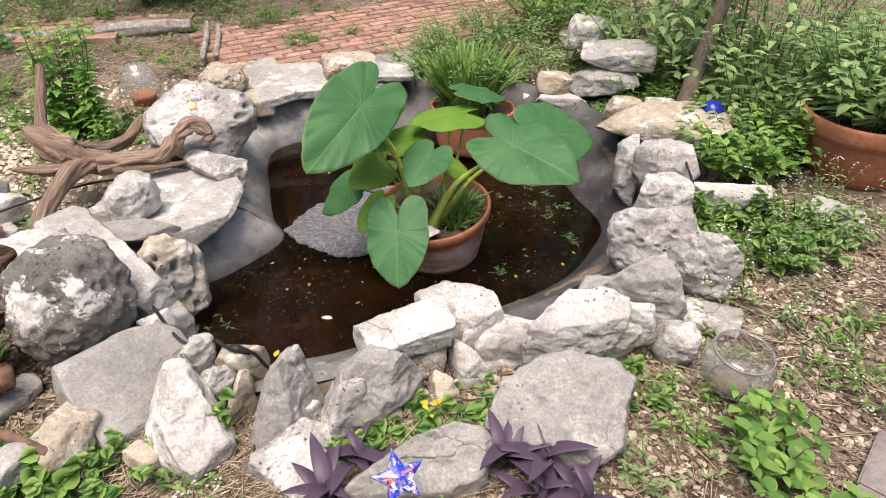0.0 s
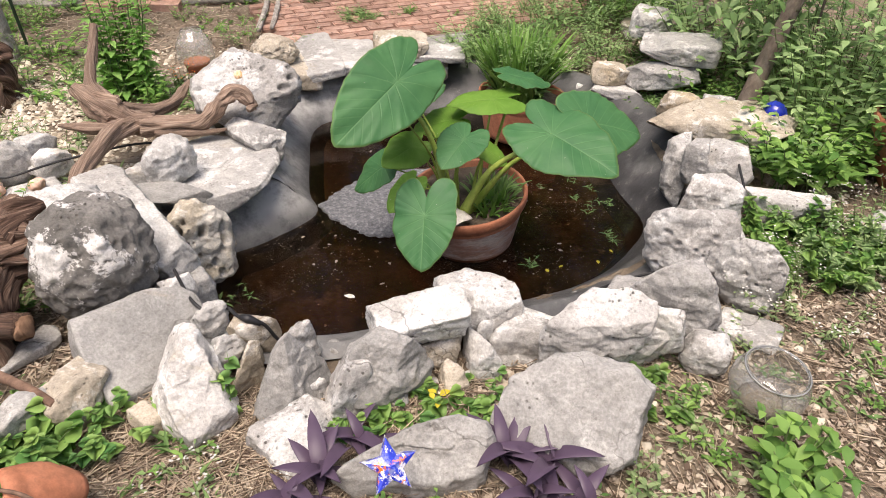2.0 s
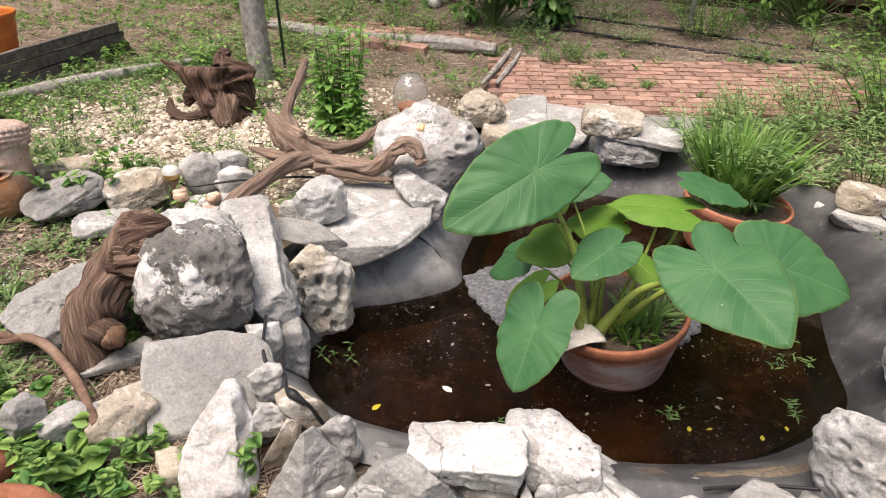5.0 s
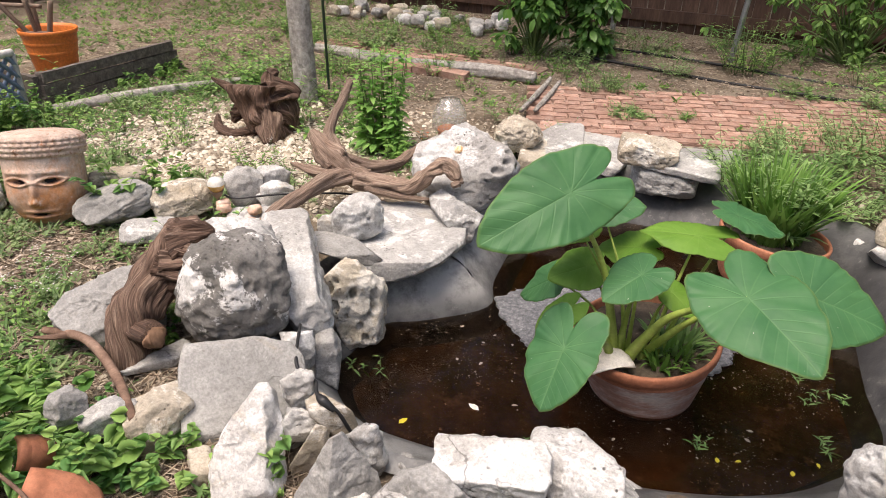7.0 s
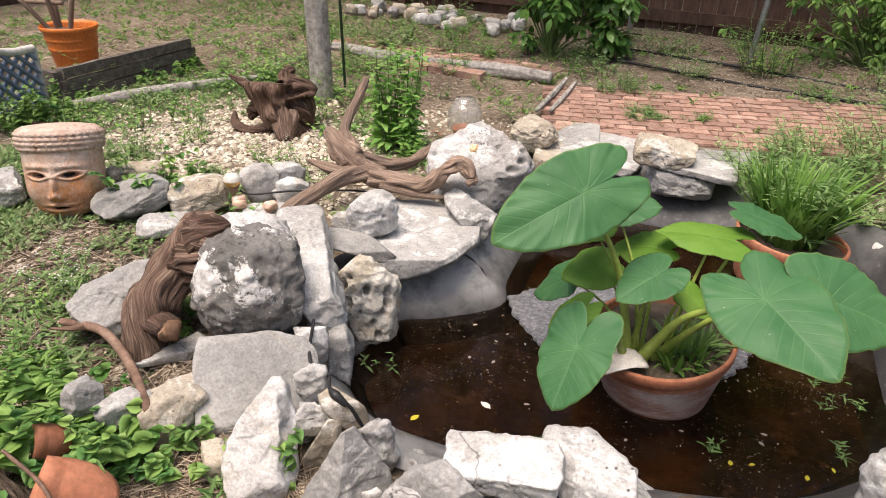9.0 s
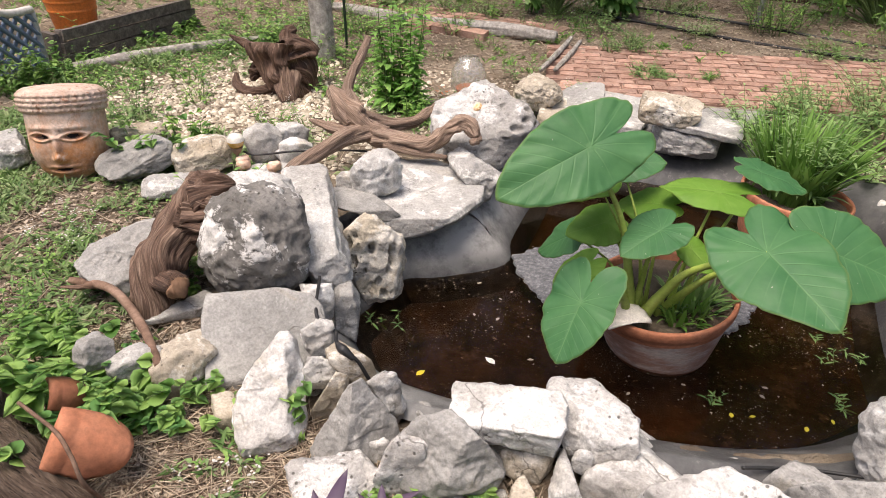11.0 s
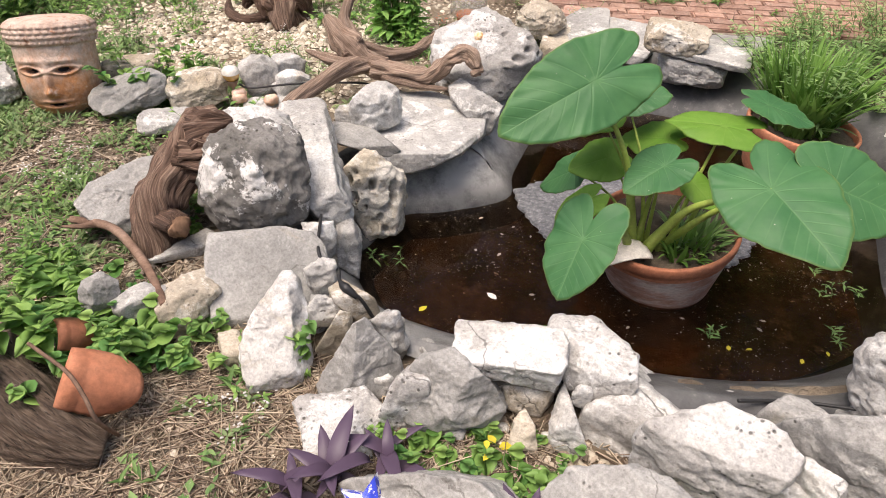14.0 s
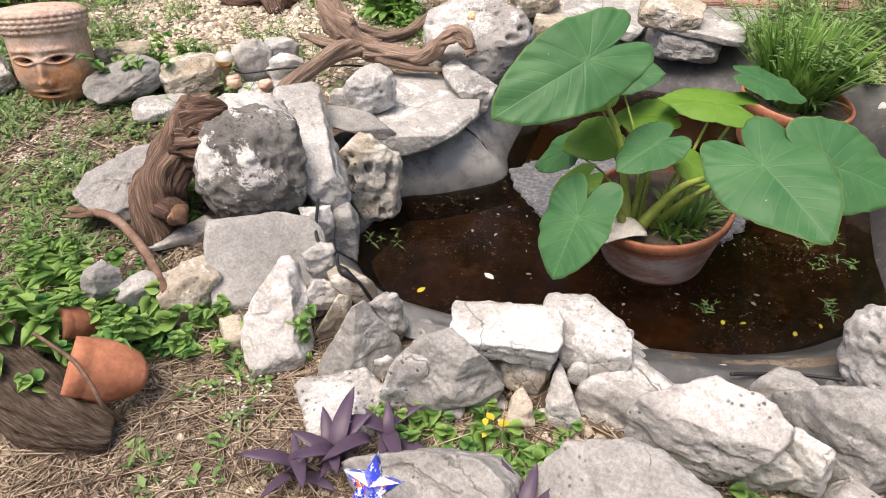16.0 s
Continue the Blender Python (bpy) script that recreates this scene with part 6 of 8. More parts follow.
def herb(name, label, at, height, stems, leaves, size, mat, seed, spread=0.06, lean=0.35, category="plant", ratio=0.6, stem_r=0.0025, group="", flower=None, leaf_from=0.15, pointed=True):
    """A leafy plant: bent stems with alternate leaves along them."""
    rnd = random.Random(seed)
    ob = thing(name, label, category, at, group)
    o = Vector(at)
    lv, lf, fv, ff = [], [], [], []
    stalks = []
    for _ in range(stems):
        a = rnd.uniform(0, 2 * math.pi)
        r = spread * math.sqrt(rnd.random())
        p = Vector((r * math.cos(a), r * math.sin(a), -0.01))
        b = a + rnd.gauss(0, 0.6)
        ln = height * rnd.uniform(0.6, 1.1)
        le = lean * rnd.uniform(0.2, 1.3)
        pts = []
        for i in range(5):
            t = i / 4
            pts.append(p + Vector((math.cos(b) * le * ln * t ** 1.4, math.sin(b) * le * ln * t ** 1.4, ln * t * (1 - 0.25 * le * t)))
                       + Vector((rnd.gauss(0, 0.02), rnd.gauss(0, 0.02), 0)) * ln * t)
        stalks.append(tube_data(pts, [stem_r, stem_r, stem_r * 0.8, stem_r * 0.6, stem_r * 0.3], 3, steps=2))
        for j in range(leaves):
            t = leaf_from + (1 - leaf_from) * (j + rnd.random()) / leaves
            i = min(3, int(t * 4))
            q = pts[i].lerp(pts[i + 1], t * 4 - i)
            c = j * 2.4 + rnd.uniform(-0.5, 0.5)
            dv = Vector((math.cos(c), math.sin(c), rnd.uniform(0.0, 0.7) if pointed else rnd.uniform(-0.3, 0.2)))
            sz = size * rnd.uniform(0.55, 1.15) * (1.1 - 0.45 * t)
            if pointed:
                leaf_into(lv, lf, q, dv, Vector((0, 0, 1)), sz, sz * ratio, 0.2, rnd.uniform(0.1, 0.5))
            else:
                heart_into(lv, lf, q, dv, Vector((rnd.gauss(0, 0.25), rnd.gauss(0, 0.25), 1)), sz, sz * ratio * 1.4, rnd.uniform(0.05, 0.4))
        if flower and rnd.random() < 0.8:
            for _ in range(6):
                q = pts[-1] + Vector((rnd.gauss(0, 0.012), rnd.gauss(0, 0.012), rnd.gauss(0.004, 0.006)))
                leaf_into(fv, ff, q, Vector((rnd.gauss(0, 1), rnd.gauss(0, 1), 0.5)), Vector((0, 0, 1)), 0.007, 0.006)
    v, f = joined(stalks)
    tagged(mesh_object("stem", v, f, stem_mat, ob), kind="stuff")
    tagged(mesh_object("foliage", lv, lf, mat, ob), kind="stuff")
    if flower:
        tagged(mesh_object("blossom", fv, ff, flower, ob), kind="stuff")
    return ob


def clump_bush(label, base, centre, size, leaves, leaf, mat, seed):
    """A bush of broad glossy leaves hanging in clumps on a few stems."""
    rnd = random.Random(seed)
    ob = thing("bush", label, "bush", base)
    b, c = Vector(base), Vector(centre)
    lv, lf, stems = [], [], []
    for k in range(max(6, leaves // 22)):
        d = Vector((rnd.gauss(0, 0.5), rnd.gauss(0, 0.5), rnd.gauss(0, 0.5)))
        p = c + Vector((d.x * size[0], d.y * size[1], d.z * size[2]))
        stems.append(tube_data([Vector((0, 0, -0.02)), (p - b) * 0.5 + Vector((0, 0, 0.06)), p - b], [0.009, 0.006, 0.003], 5, steps=3))
        for _ in range(22):
            o = Vector((rnd.gauss(0, 1), rnd.gauss(-0.3, 1), rnd.gauss(-0.1, 0.7))).normalized()
            s = leaf * rnd.uniform(0.6, 1.15)
            leaf_into(lv, lf, p - b + o * leaf * rnd.uniform(0.2, 0.8), o + Vector((0, 0, -0.35)), Vector((rnd.gauss(0, 0.2), rnd.gauss(0, 0.2), 1)), s, s * 0.5, 0.15, rnd.uniform(0.1, 0.4), False)
    v, f = joined(stems)
    tagged(mesh_object("stem", v, f, stem_mat, ob), kind="stuff")
    tagged(mesh_object("foliage", lv, lf, mat, ob), kind="stuff")
    return ob


def tree(name, label, base, top, r0, r1, crown_z, crown_r, leaves, leaf_size, mat, seed, trunk_mat=None, crown_at=None, squash=0.7):
    """A tapered trunk with limbs and a loose crown of single leaves in clumps."""
    rnd = random.Random(seed)
    ob = thing(name, label, "tree", base)
    b, t = Vector(base), Vector(top)
    trunk_mat = trunk_mat or bark_mat
    mid = b.lerp(t, 0.5) + Vector((rnd.gauss(0, 0.02), rnd.gauss(0, 0.02), 0)) * (t - b).length * 0.5
    limb("trunk", ob, [b - Vector((0, 0, 0.03)), b.lerp(mid, 0.4), mid, t], [r0 * 1.15, r0, (r0 + r1) / 2, r1], trunk_mat, 16, 0.1, seed)
    centre = Vector(crown_at) if crown_at else t + Vector((0, 0, crown_r * 0.4))
    lv, lf, clumps = [], [], []
    for k in range(max(8, leaves // 90)):
        d = Vector((rnd.gauss(0, 1), rnd.gauss(0, 1), rnd.gauss(0, squash))).normalized() * crown_r * rnd.uniform(0.35, 1.0)
        d.z *= squash
        clumps.append(centre + d)
    for k, c in enumerate(clumps):
        if k < 9:
            s = b.lerp(t, rnd.uniform(0.7, 1.0))
            limb("limb", ob, [s, s.lerp(c, 0.5) + Vector((0, 0, 0.1 * crown_r)), c], [r1 * 0.6, r1 * 0.35, r1 * 0.1], trunk_mat, 7, 0.1, seed + k)
    per = leaves // len(clumps)
    rad = crown_r * 0.34
    for c in clumps:
        for _ in range(per):
            p = c + Vector((rnd.gauss(0, rad), rnd.gauss(0, rad), rnd.gauss(0, rad * 0.7)))
            leaf_into(lv, lf, p - b, Vector((rnd.gauss(0, 1), rnd.gauss(0, 1), rnd.gauss(-0.2, 0.5))), Vector((rnd.gauss(0, 0.3), rnd.gauss(0, 0.3), 1)),
                      leaf_size * rnd.uniform(0.6, 1.2), leaf_size * 0.55)
    mesh_object("crown", lv, lf, mat, ob)
    return ob


# Crown hangs out of view, set back from the trunk to shade the fence.
tree("tree", "slender grey-barked tree standing in the gravel yard, unseen crown set to shade the fence", (-1.86, 1.41, 0.13), (-1.93, 1.6, 4.2), 0.062, 0.045, 4.4, 1.9, 3000, 0.13, far_leaf, 5, crown_at=(-1.0, 3.5, 4.3), squash=0.6)
stake = thing("garden_stake", "thin dark green metal garden stake pushed into the ground", "stake", (-1.88, 1.67, 0.12))
limb("rod", stake, [(-1.885, 1.675, 0.1), (-1.905, 1.69, 0.7), (-1.925, 1.7, 1.4)], [0.009, 0.009, 0.009],
     material("stake_green", [(0.015, 0.035, 0.018), (0.03, 0.06, 0.03)], 20, 0.5, 0.1, 40), 8, 0.0)


def board(parent, name, a, b, height, thick, z, mat, label=""):
    """A plank on edge from a to b in plan, worn and slightly bowed."""
    a, b = Vector((*a, z)), Vector((*b, z))
    n = (b - a).cross(Vector((0, 0, 1))).normalized() * thick / 2
    verts, faces = [], []
    seg = 8
    o = parent.matrix_world.translation
    for i in range(seg + 1):
        t = i / seg
        c = a.lerp(b, t) + n * (noise.noise(Vector((t * 3, z * 9, 1.5))) * 0.4)
        w = 0.01 * noise.noise(Vector((t * 6, z * 7, 4)))
        for s, h in ((-1, 0.0), (1, 0.0), (1, height + w), (-1, height + w)):
            verts.append(c + n * s + Vector((0, 0, h)) - o)
    for i in range(seg):
        for k in range(4):
            p, q = 4 * i + k, 4 * i + (k + 1) % 4
            faces.append((p, q, q + 4, p + 4))
    faces += [(3, 2, 1, 0), tuple(range(4 * seg, 4 * seg + 4))]
    return mesh_object(name, verts, faces, mat, parent, smooth=False, label=label)


bed = thing("raised_bed", "dark weathered wooden raised bed wall with gaps", "raised bed", (-3.06, 1.1, 0.14))
for k in range(3):
    board(bed, "plank", (-3.04 - 0.006 * k, 0.58 + 0.015 * k), (-3.075 + 0.006 * k, 1.63 - 0.03 * k), 0.062 - 0.002 * k, 0.03, 0.14 + k * 0.07, greywood_mat)
board(bed, "plank", (-3.06, 0.58), (-3.7, 0.62), 0.17, 0.03, 0.15, greywood_mat)
for p in ((-3.075, 0.62), (-3.1, 1.58)):
    limb("post", bed, [(p[0], p[1], 0.1), (p[0], p[1], 0.335)], [0.025, 0.024], greywood_mat, 8, 0.1, 3)
sill = thing("timber_edging", "half-buried grey timber edging in front of the raised bed", "timber", (-2.8, 0.9, 0.14))
limb("beam", sill, [(-2.93, 0.55, 0.16), (-2.8, 0.85, 0.17), (-2.66, 1.2, 0.16), (-2.45, 1.6, 0.15)], [0.035, 0.036, 0.034, 0.03], bark_mat, 8, 0.15, 5)

lattice = thing("lattice_panel", "blue lattice panel with a curved pale wooden frame", "lattice", (-3.0, 0.3, 0.13))
F0, F1 = Vector((-3.08, 0.5, 0.13)), Vector((-2.98, -0.1, 0.13))
limb("frame_post", lattice, [F0, F0 + Vector((0, 0, 0.33))], [0.018, 0.018], white_paint, 6, 0.05, 1)
limb("frame_post", lattice, [F1, F1 + Vector((0, 0, 0.5))], [0.018, 0.018], white_paint, 6, 0.05, 2)
limb("frame_top", lattice, [F0 + Vector((0, 0, 0.335)), F0.lerp(F1, 0.3) + Vector((0, 0, 0.35)), F0.lerp(F1, 0.65) + Vector((0, 0, 0.45)), F1 + Vector((0, 0, 0.51))],
     [0.022, 0.022, 0.022, 0.022], white_paint, 6, 0.05, 3)
for k in range(-5, 9):
    for s in (1, -1):
        a = F0.lerp(F1, k / 9)
        b = F0.lerp(F1, k / 9 + s * 0.55) + Vector((0, 0, 0.34))
        t0, t1 = 0.0, 1.0
        if s == 1:
            if k < 0:
                t0 = (-k / 9) / 0.55
        else:
            t1 = min(1.0, (k / 9) / 0.55)
        if t1 - t0 > 0.15 and k / 9 >= -0.5:
            off = Vector((0.008 * s, 0.0, 0.0))
            limb("slat", lattice, [a.lerp(b, t0) + off, a.lerp(b, t1) + off], [0.012, 0.012], blue_paint, 4, 0.0, k)

opot = thing("plant_pot", "large bright orange plastic tub holding wooden stakes", "plant pot", (-3.66, 1.14, 0.13))
v, f = lathe([(0.001, 0.0), (0.119, 0.0), (0.122, 0.01), (0.144, 0.15), (0.149, 0.155), (0.149, 0.168), (0.146, 0.173), (0.153, 0.21), (0.158, 0.214), (0.158, 0.226), (0.156, 0.23), (0.163, 0.27), (0.173, 0.275), (0.175, 0.3), (0.17, 0.303), (0.164, 0.28), (0.144, 0.15)])
mesh_object("body", v, f, orange_plastic, opot)
v, f = lathe([(0.001, 0.23), (0.156, 0.23)])
mesh_object("soil", v, f, soil_mat, opot)
for a, b in (((-3.71, 1.08, 0.35), (-3.82, 0.96, 0.6)), ((-3.66, 1.07, 0.35), (-3.64, 1.02, 0.62)), ((-3.69, 1.10, 0.35), (-3.68, 1.09, 0.68)), ((-3.63, 1.11, 0.35), (-3.57, 1.14, 0.6))):
    limb("stake", opot, [a, b], [0.016, 0.016], driftwood_mat, 6, 0.1, 4)
limb("crosspiece", opot, [(-3.78, 1.03, 0.4), (-3.56, 1.07, 0.42)], [0.014, 0.014], driftwood_mat, 6, 0.1, 5)
limb("crosspiece", opot, [(-3.83, 0.98, 0.58), (-3.57, 1.07, 0.58)], [0.014, 0.014], driftwood_mat, 6, 0.1, 6)

# long log and bricks that edge the planting strip
edging = thing("log", "long pale weathered timber log edging the gravel", "log", (-1.5, 2.45, 0.14))
limb("beam", edging, [(-2.75, 2.52, 0.17), (-2.3, 2.47, 0.18), (-1.7, 2.44, 0.175), (-1.2, 2.46, 0.19), (-0.8, 2.46, 0.19)], [0.035, 0.04, 0.04, 0.045, 0.04], bark_mat, 12, 0.2, 3)
for k in range(3):
    bk = thing("brick", "loose red brick half sunk beside the timber log", "brick", (-1.72 + 0.2 * k, 2.33 - 0.012 * k, 0.15), "loose bricks", turn=(4, 3, -4 + 3 * k))
    bm = bmesh.new()
    bmesh.ops.create_cube(bm, size=1.0, matrix=Matrix.Translation((0, 0, 0.025)) @ Matrix.Diagonal((0.19, 0.095, 0.06, 1)))
    part("clay", bm, brick_mat, bk, smooth=False)
for k, (a, b) in enumerate((((-0.70, 2.46, 0.2), (-0.62, 1.68, 0.21)), ((-0.63, 2.44, 0.19), (-0.56, 1.75, 0.2)))):
    pl = thing("split_timber", "grey split timber lying beside the brick patio", "timber", a, "split timbers")
    limb("beam", pl, [a, Vector(a).lerp(Vector(b), 0.5) + Vector((0.01, 0, 0.006)), b], [0.013, 0.017, 0.012], bark_mat, 9, 0.3, k)

# ---- fence ----
FENCE_Y = 4.75
fence = thing("wooden_fence", "dark brown weathered board fence behind the yard", "fence", (0, FENCE_Y, 0.12))
rnd = random.Random(21)
slat_verts, slat_faces = box_data(0.138, 0.018, 1.85)
slat_me = bpy.data.meshes.new("slat")
slat_me.from_pydata(slat_verts, [], slat_faces)
slat_me.materials.append(fence_mat)
for k in range(76):
    x = -6.2 + k * 0.147
    ob = new("slat", slat_me)
    ob.parent = fence
    ob.matrix_basis = pose(x, 0.03 + rnd.gauss(0, 0.003), 0.02 + rnd.gauss(0, 0.01), 0, rnd.gauss(0, 0.4), 0)
for z in (0.12, 0.9, 1.6):
    v, f = box_data(11.4, 0.04, 0.1, (-0.6, -0.005, z))
    mesh_object("rail", v, f, fence_mat, fence, smooth=False)
for x in (-5.4, -3.2, -1.0, 1.15, 3.4):
    v, f = box_data(0.09, 0.09, 1.9, (x, -0.075, 0))
    mesh_object("post", v, f, fence_mat, fence, smooth=False)
for side, x in (("west", -6.3), ("east", 5.2)):
    ob = slab("wall_" + side, 0.06, 9.5, 1.9, Matrix.Translation((x, FENCE_Y - 9.5, 2.0)), fence_mat, "plain brown side fence of the yard", "fence")
slab("wall_south", 11.6, 0.06, 2.4, Matrix.Translation((-6.3, -4.75, 2.5)), mortar_mat, "plain pale house wall behind the camera", "wall")

pole = thing("metal_pole", "leaning galvanised metal pole in the back bed", "pole", (0.3, 3.79, 0.14))
limb("tube", pole, [(0.295, 3.79, 0.1), (0.33, 3.79, 0.7), (0.4, 3.8, 1.5)], [0.021, 0.021, 0.021], metal_grey, 10, 0.0)
pole2 = thing("metal_pole", "dull grey metal fence pole in front of the fence", "pole", (-0.75, 4.4, 0.14))
limb("tube", pole2, [(-0.75, 4.4, 0.1), (-0.72, 4.4, 1.6)], [0.025, 0.025], metal_grey, 10, 0.0)
hose = thing("garden_hose", "black irrigation hose lying along the back bed", "hose", (0.2, 3.1, 0.15))
limb("tube", hose, [(-0.95, 3.42, 0.165), (-0.5, 3.28, 0.17), (0.3, 3.09, 0.168), (0.8, 3.02, 0.17), (1.6, 2.98, 0.17)], [0.011] * 5, rubber_and_hollow_shade, 8, 0.0)
hose2 = thing("garden_hose", "dark second hose lying behind in the bed", "hose", (0.6, 3.5, 0.15))
limb("tube", hose2, [(-0.6, 3.75, 0.165), (0.2, 3.6, 0.17), (1.0, 3.4, 0.168), (1.9, 3.3, 0.17)], [0.011] * 4, rubber_and_hollow_shade, 8, 0.0)

# ---- terracotta face planter ----
def face_planter():
    """A hollow-eyed clay face under a thick knobbed headband, leaning back."""
    verts, faces, mi = [], [], []
    nu, nv = 264, 132
    H, W = 0.385, 0.172

    def bump(u, v, cu, cv, su, sv):
        return math.exp(-((u - cu) / su) ** 2 - ((v - cv) / sv) ** 2)

    def lid(u, v, s):
        x = (u - 0.28 * s) / 0.215
        y = (v - 0.525 - 0.006 * x * s) / 0.044
        return math.sqrt(x * x + y * y * (1 + 0.8 * x * x))
    for j in range(nv + 1):
        v = j / nv
        half = W * (0.56 + 0.44 * math.sin(min(1.0, v * 1.75 + 0.12) * math.pi / 2))
        if v < 0.14:
            half *= 0.6 + 0.4 * math.sqrt(v / 0.14)
        for i in range(nu + 1):
            a = -math.pi + 2 * math.pi * i / nu
            u = a / math.pi * 2
            r = half
            if abs(a) < 1.8:
                k = 0.036 * bump(u, v, 0, 0.3, 0.075, 0.05) + 0.024 * bump(u, v, 0, 0.4, 0.055, 0.09) + 0.012 * bump(u, v, 0, 0.52, 0.06, 0.1)
                k += 0.008 * (bump(u, v, 0.09, 0.28, 0.05, 0.03) + bump(u, v, -0.09, 0.28, 0.05, 0.03))
                for s in (1, -1):
                    k += 0.01 * bump(u, v, 0.27 * s, 0.62, 0.22, 0.03) - 0.012 * bump(u, v, 0.27 * s, 0.525, 0.2, 0.06)
                    q = lid(u, v, s)
                    k += 0.011 * math.exp(-((q - 1.0) / 0.28) ** 2) - (0.03 if q < 0.62 else 0.0)
                    k += 0.012 * bump(u, v, 0.5 * s, 0.32, 0.22, 0.11)
                k -= 0.03 * bump(u, v, 0, 0.165, 0.2, 0.014)
                k += 0.013 * (bump(u, v, 0, 0.2, 0.2, 0.018) + bump(u, v, 0, 0.125, 0.18, 0.02))
                r += k
            if v > 0.77:
                x = (v - 0.885) / 0.115
                r += 0.014 * math.sqrt(max(0.0, 1 - x * x)) + 0.001
                if 0.83 < v < 0.98:
                    r += 0.008 * abs(math.sin((v - 0.83) / 0.05 * math.pi)) * abs(math.sin(a * 18 + (0.8 if int((v - 0.83) / 0.05) % 2 else 0))) ** 0.6
                elif v < 0.82:
                    r += 0.006 * abs(math.sin((v - 0.77) / 0.05 * math.pi)) * abs(math.sin(a * 26))
            verts.append((r * math.sin(a), -r * math.cos(a) * 0.85, v * H))
    for j in range(nv):
        for i in range(nu):
            k = j * (nu + 1) + i
            u, v = (-math.pi + 2 * math.pi * (i + 0.5) / nu) / math.pi * 2, (j + 0.5) / nv
            # Eye and mouth openings: the shade inside them is coloured in as black faces.
            hole = min(lid(u, v, 1), lid(u, v, -1)) < 0.55 or (abs(u) < 0.18 and abs(v - 0.165) < 0.013 * (1 - (u / 0.2) ** 2))
            faces.append((k, k + 1, k + nu + 2, k + nu + 1))
            mi.append(1 if hole else (2 if v > 0.77 else 0))
    base = nv * (nu + 1)
    last = base
    for sc, zz in ((0.9, 0.008), (0.6, 0.014), (0.25, 0.016)):
        o = len(verts)
        for i in range(nu + 1):
            x, y, z = verts[base + i]
            verts.append((x * sc, y * sc, z + zz))
        for i in range(nu):
            faces.append((last + i, last + i + 1, o + i + 1, o + i))
            mi.append(2)
        last = o
    faces.append(tuple(range(last, last + nu)))
    mi.append(2)
    clay = material("face_clay", [(0.44, 0.265, 0.185), (0.58, 0.41, 0.32), (0.7, 0.6, 0.53)], 4, 0.85, 0.4, 60, vary=0, spots=[(3, 0.5, 0.62, (0.5, 0.23, 0.1)), (6, 0.58, 0.68, (0.74, 0.64, 0.56))])
    band = material("face_band", [(0.5, 0.34, 0.26), (0.66, 0.53, 0.45)], 14, 0.9, 0.5, 60, vary=0, spots=[(30, 0.56, 0.64, (0.36, 0.18, 0.11))])
    ob = mesh_object("face_planter", verts, faces, clay, mats=[clay, rubber_and_hollow_shade, band], mat_index=mi)
    ob.matrix_world = pose(-1.76, -0.345, 0.14, -13, 0, 35) @ Matrix.Diagonal((0.8, 0.84, 0.885, 1))
    tagged(ob, "weathered terracotta face planter with a ribbed headband", "sculpture")


face_planter()

# ---- jar, lamp, shells by the stones ----
jar = thing("glass_jar", "clear glass jar upside down on a terracotta saucer", "jar", (-0.83, 1.2, 0.16))
v, f = lathe([(0.085, 0.0), (0.09, 0.02), (0.085, 0.08), (0.065, 0.12), (0.055, 0.125), (0.05, 0.15), (0.001, 0.152)])
v2 = [(x, y, z + 0.055) for x, y, z in v]
jo = mesh_object("glass", v2, f, jar_glass, jar)
jo.visible_shadow = False
v, f = lathe([(0.001, 0.0), (0.05, 0.0), (0.06, 0.04), (0.064, 0.055), (0.058, 0.055), (0.052, 0.045), (0.001, 0.04)])
mesh_object("saucer", v, f, terracotta, jar)
herb("flower", "small plant with bright orange blossoms beside the jar", (-0.86, 1.02, 0.15), 0.12, 9, 4, 0.03, weed_mat, 77, 0.04,
     flower=leafy("orange_petal", (0.75, 0.1, 0.02), (0.85, 0.2, 0.03), 0.5, 0.3))

rock_shell = thing("seashell", "small orange and white spiral seashell on a pitted boulder", "shell", (-0.442, 0.447, 0.414), turn=(80, 20, 40))
turns = [(0.01 * (1 - t) * math.cos(14 * t), 0.01 * (1 - t) * math.sin(14 * t), 0.03 * t) for t in (k / 40 for k in range(41))]
v, f = tube_data(turns, [0.012 * (1 - k / 41) + 0.001 for k in range(41)], 10, steps=1)
mesh_object("whorl", v, f, material("orange_shell", [(0.75, 0.3, 0.06), (0.8, 0.55, 0.3), (0.85, 0.8, 0.72)], 45, 0.4, 0.2, 80), rock_shell)

lamp = thing("garden_lamp", "small amber glass ball lamp on a dark metal cup", "lamp", (-1.205, -0.05, 0.2))
v, f = lathe([(0.001, 0.012), (0.018, 0.016), (0.029, 0.03), (0.033, 0.045), (0.03, 0.06), (0.02, 0.07), (0.001, 0.074)], 32)
globe = mesh_object("globe", [(x, y, z + 0.06) for x, y, z in v[:96 + 32]], f[:96], amber_glass, lamp)
mesh_object("cap", [(x, y, z + 0.06) for x, y, z in v], f[96:], lamp_glass, globe, label="pale frosted upper half of the globe")
v, f = lathe([(0.006, -0.05), (0.006, 0.05), (0.014, 0.055), (0.024, 0.077), (0.026, 0.081), (0.022, 0.079), (0.01, 0.065)], 24)
mesh_object("cup", v, f, driftwood_mat, lamp)
rnd = random.Random(9)
peach = material("peach_shell", [(0.6, 0.3, 0.17), (0.72, 0.5, 0.38), (0.8, 0.7, 0.62)], 20, 0.6, 0.3, 60)
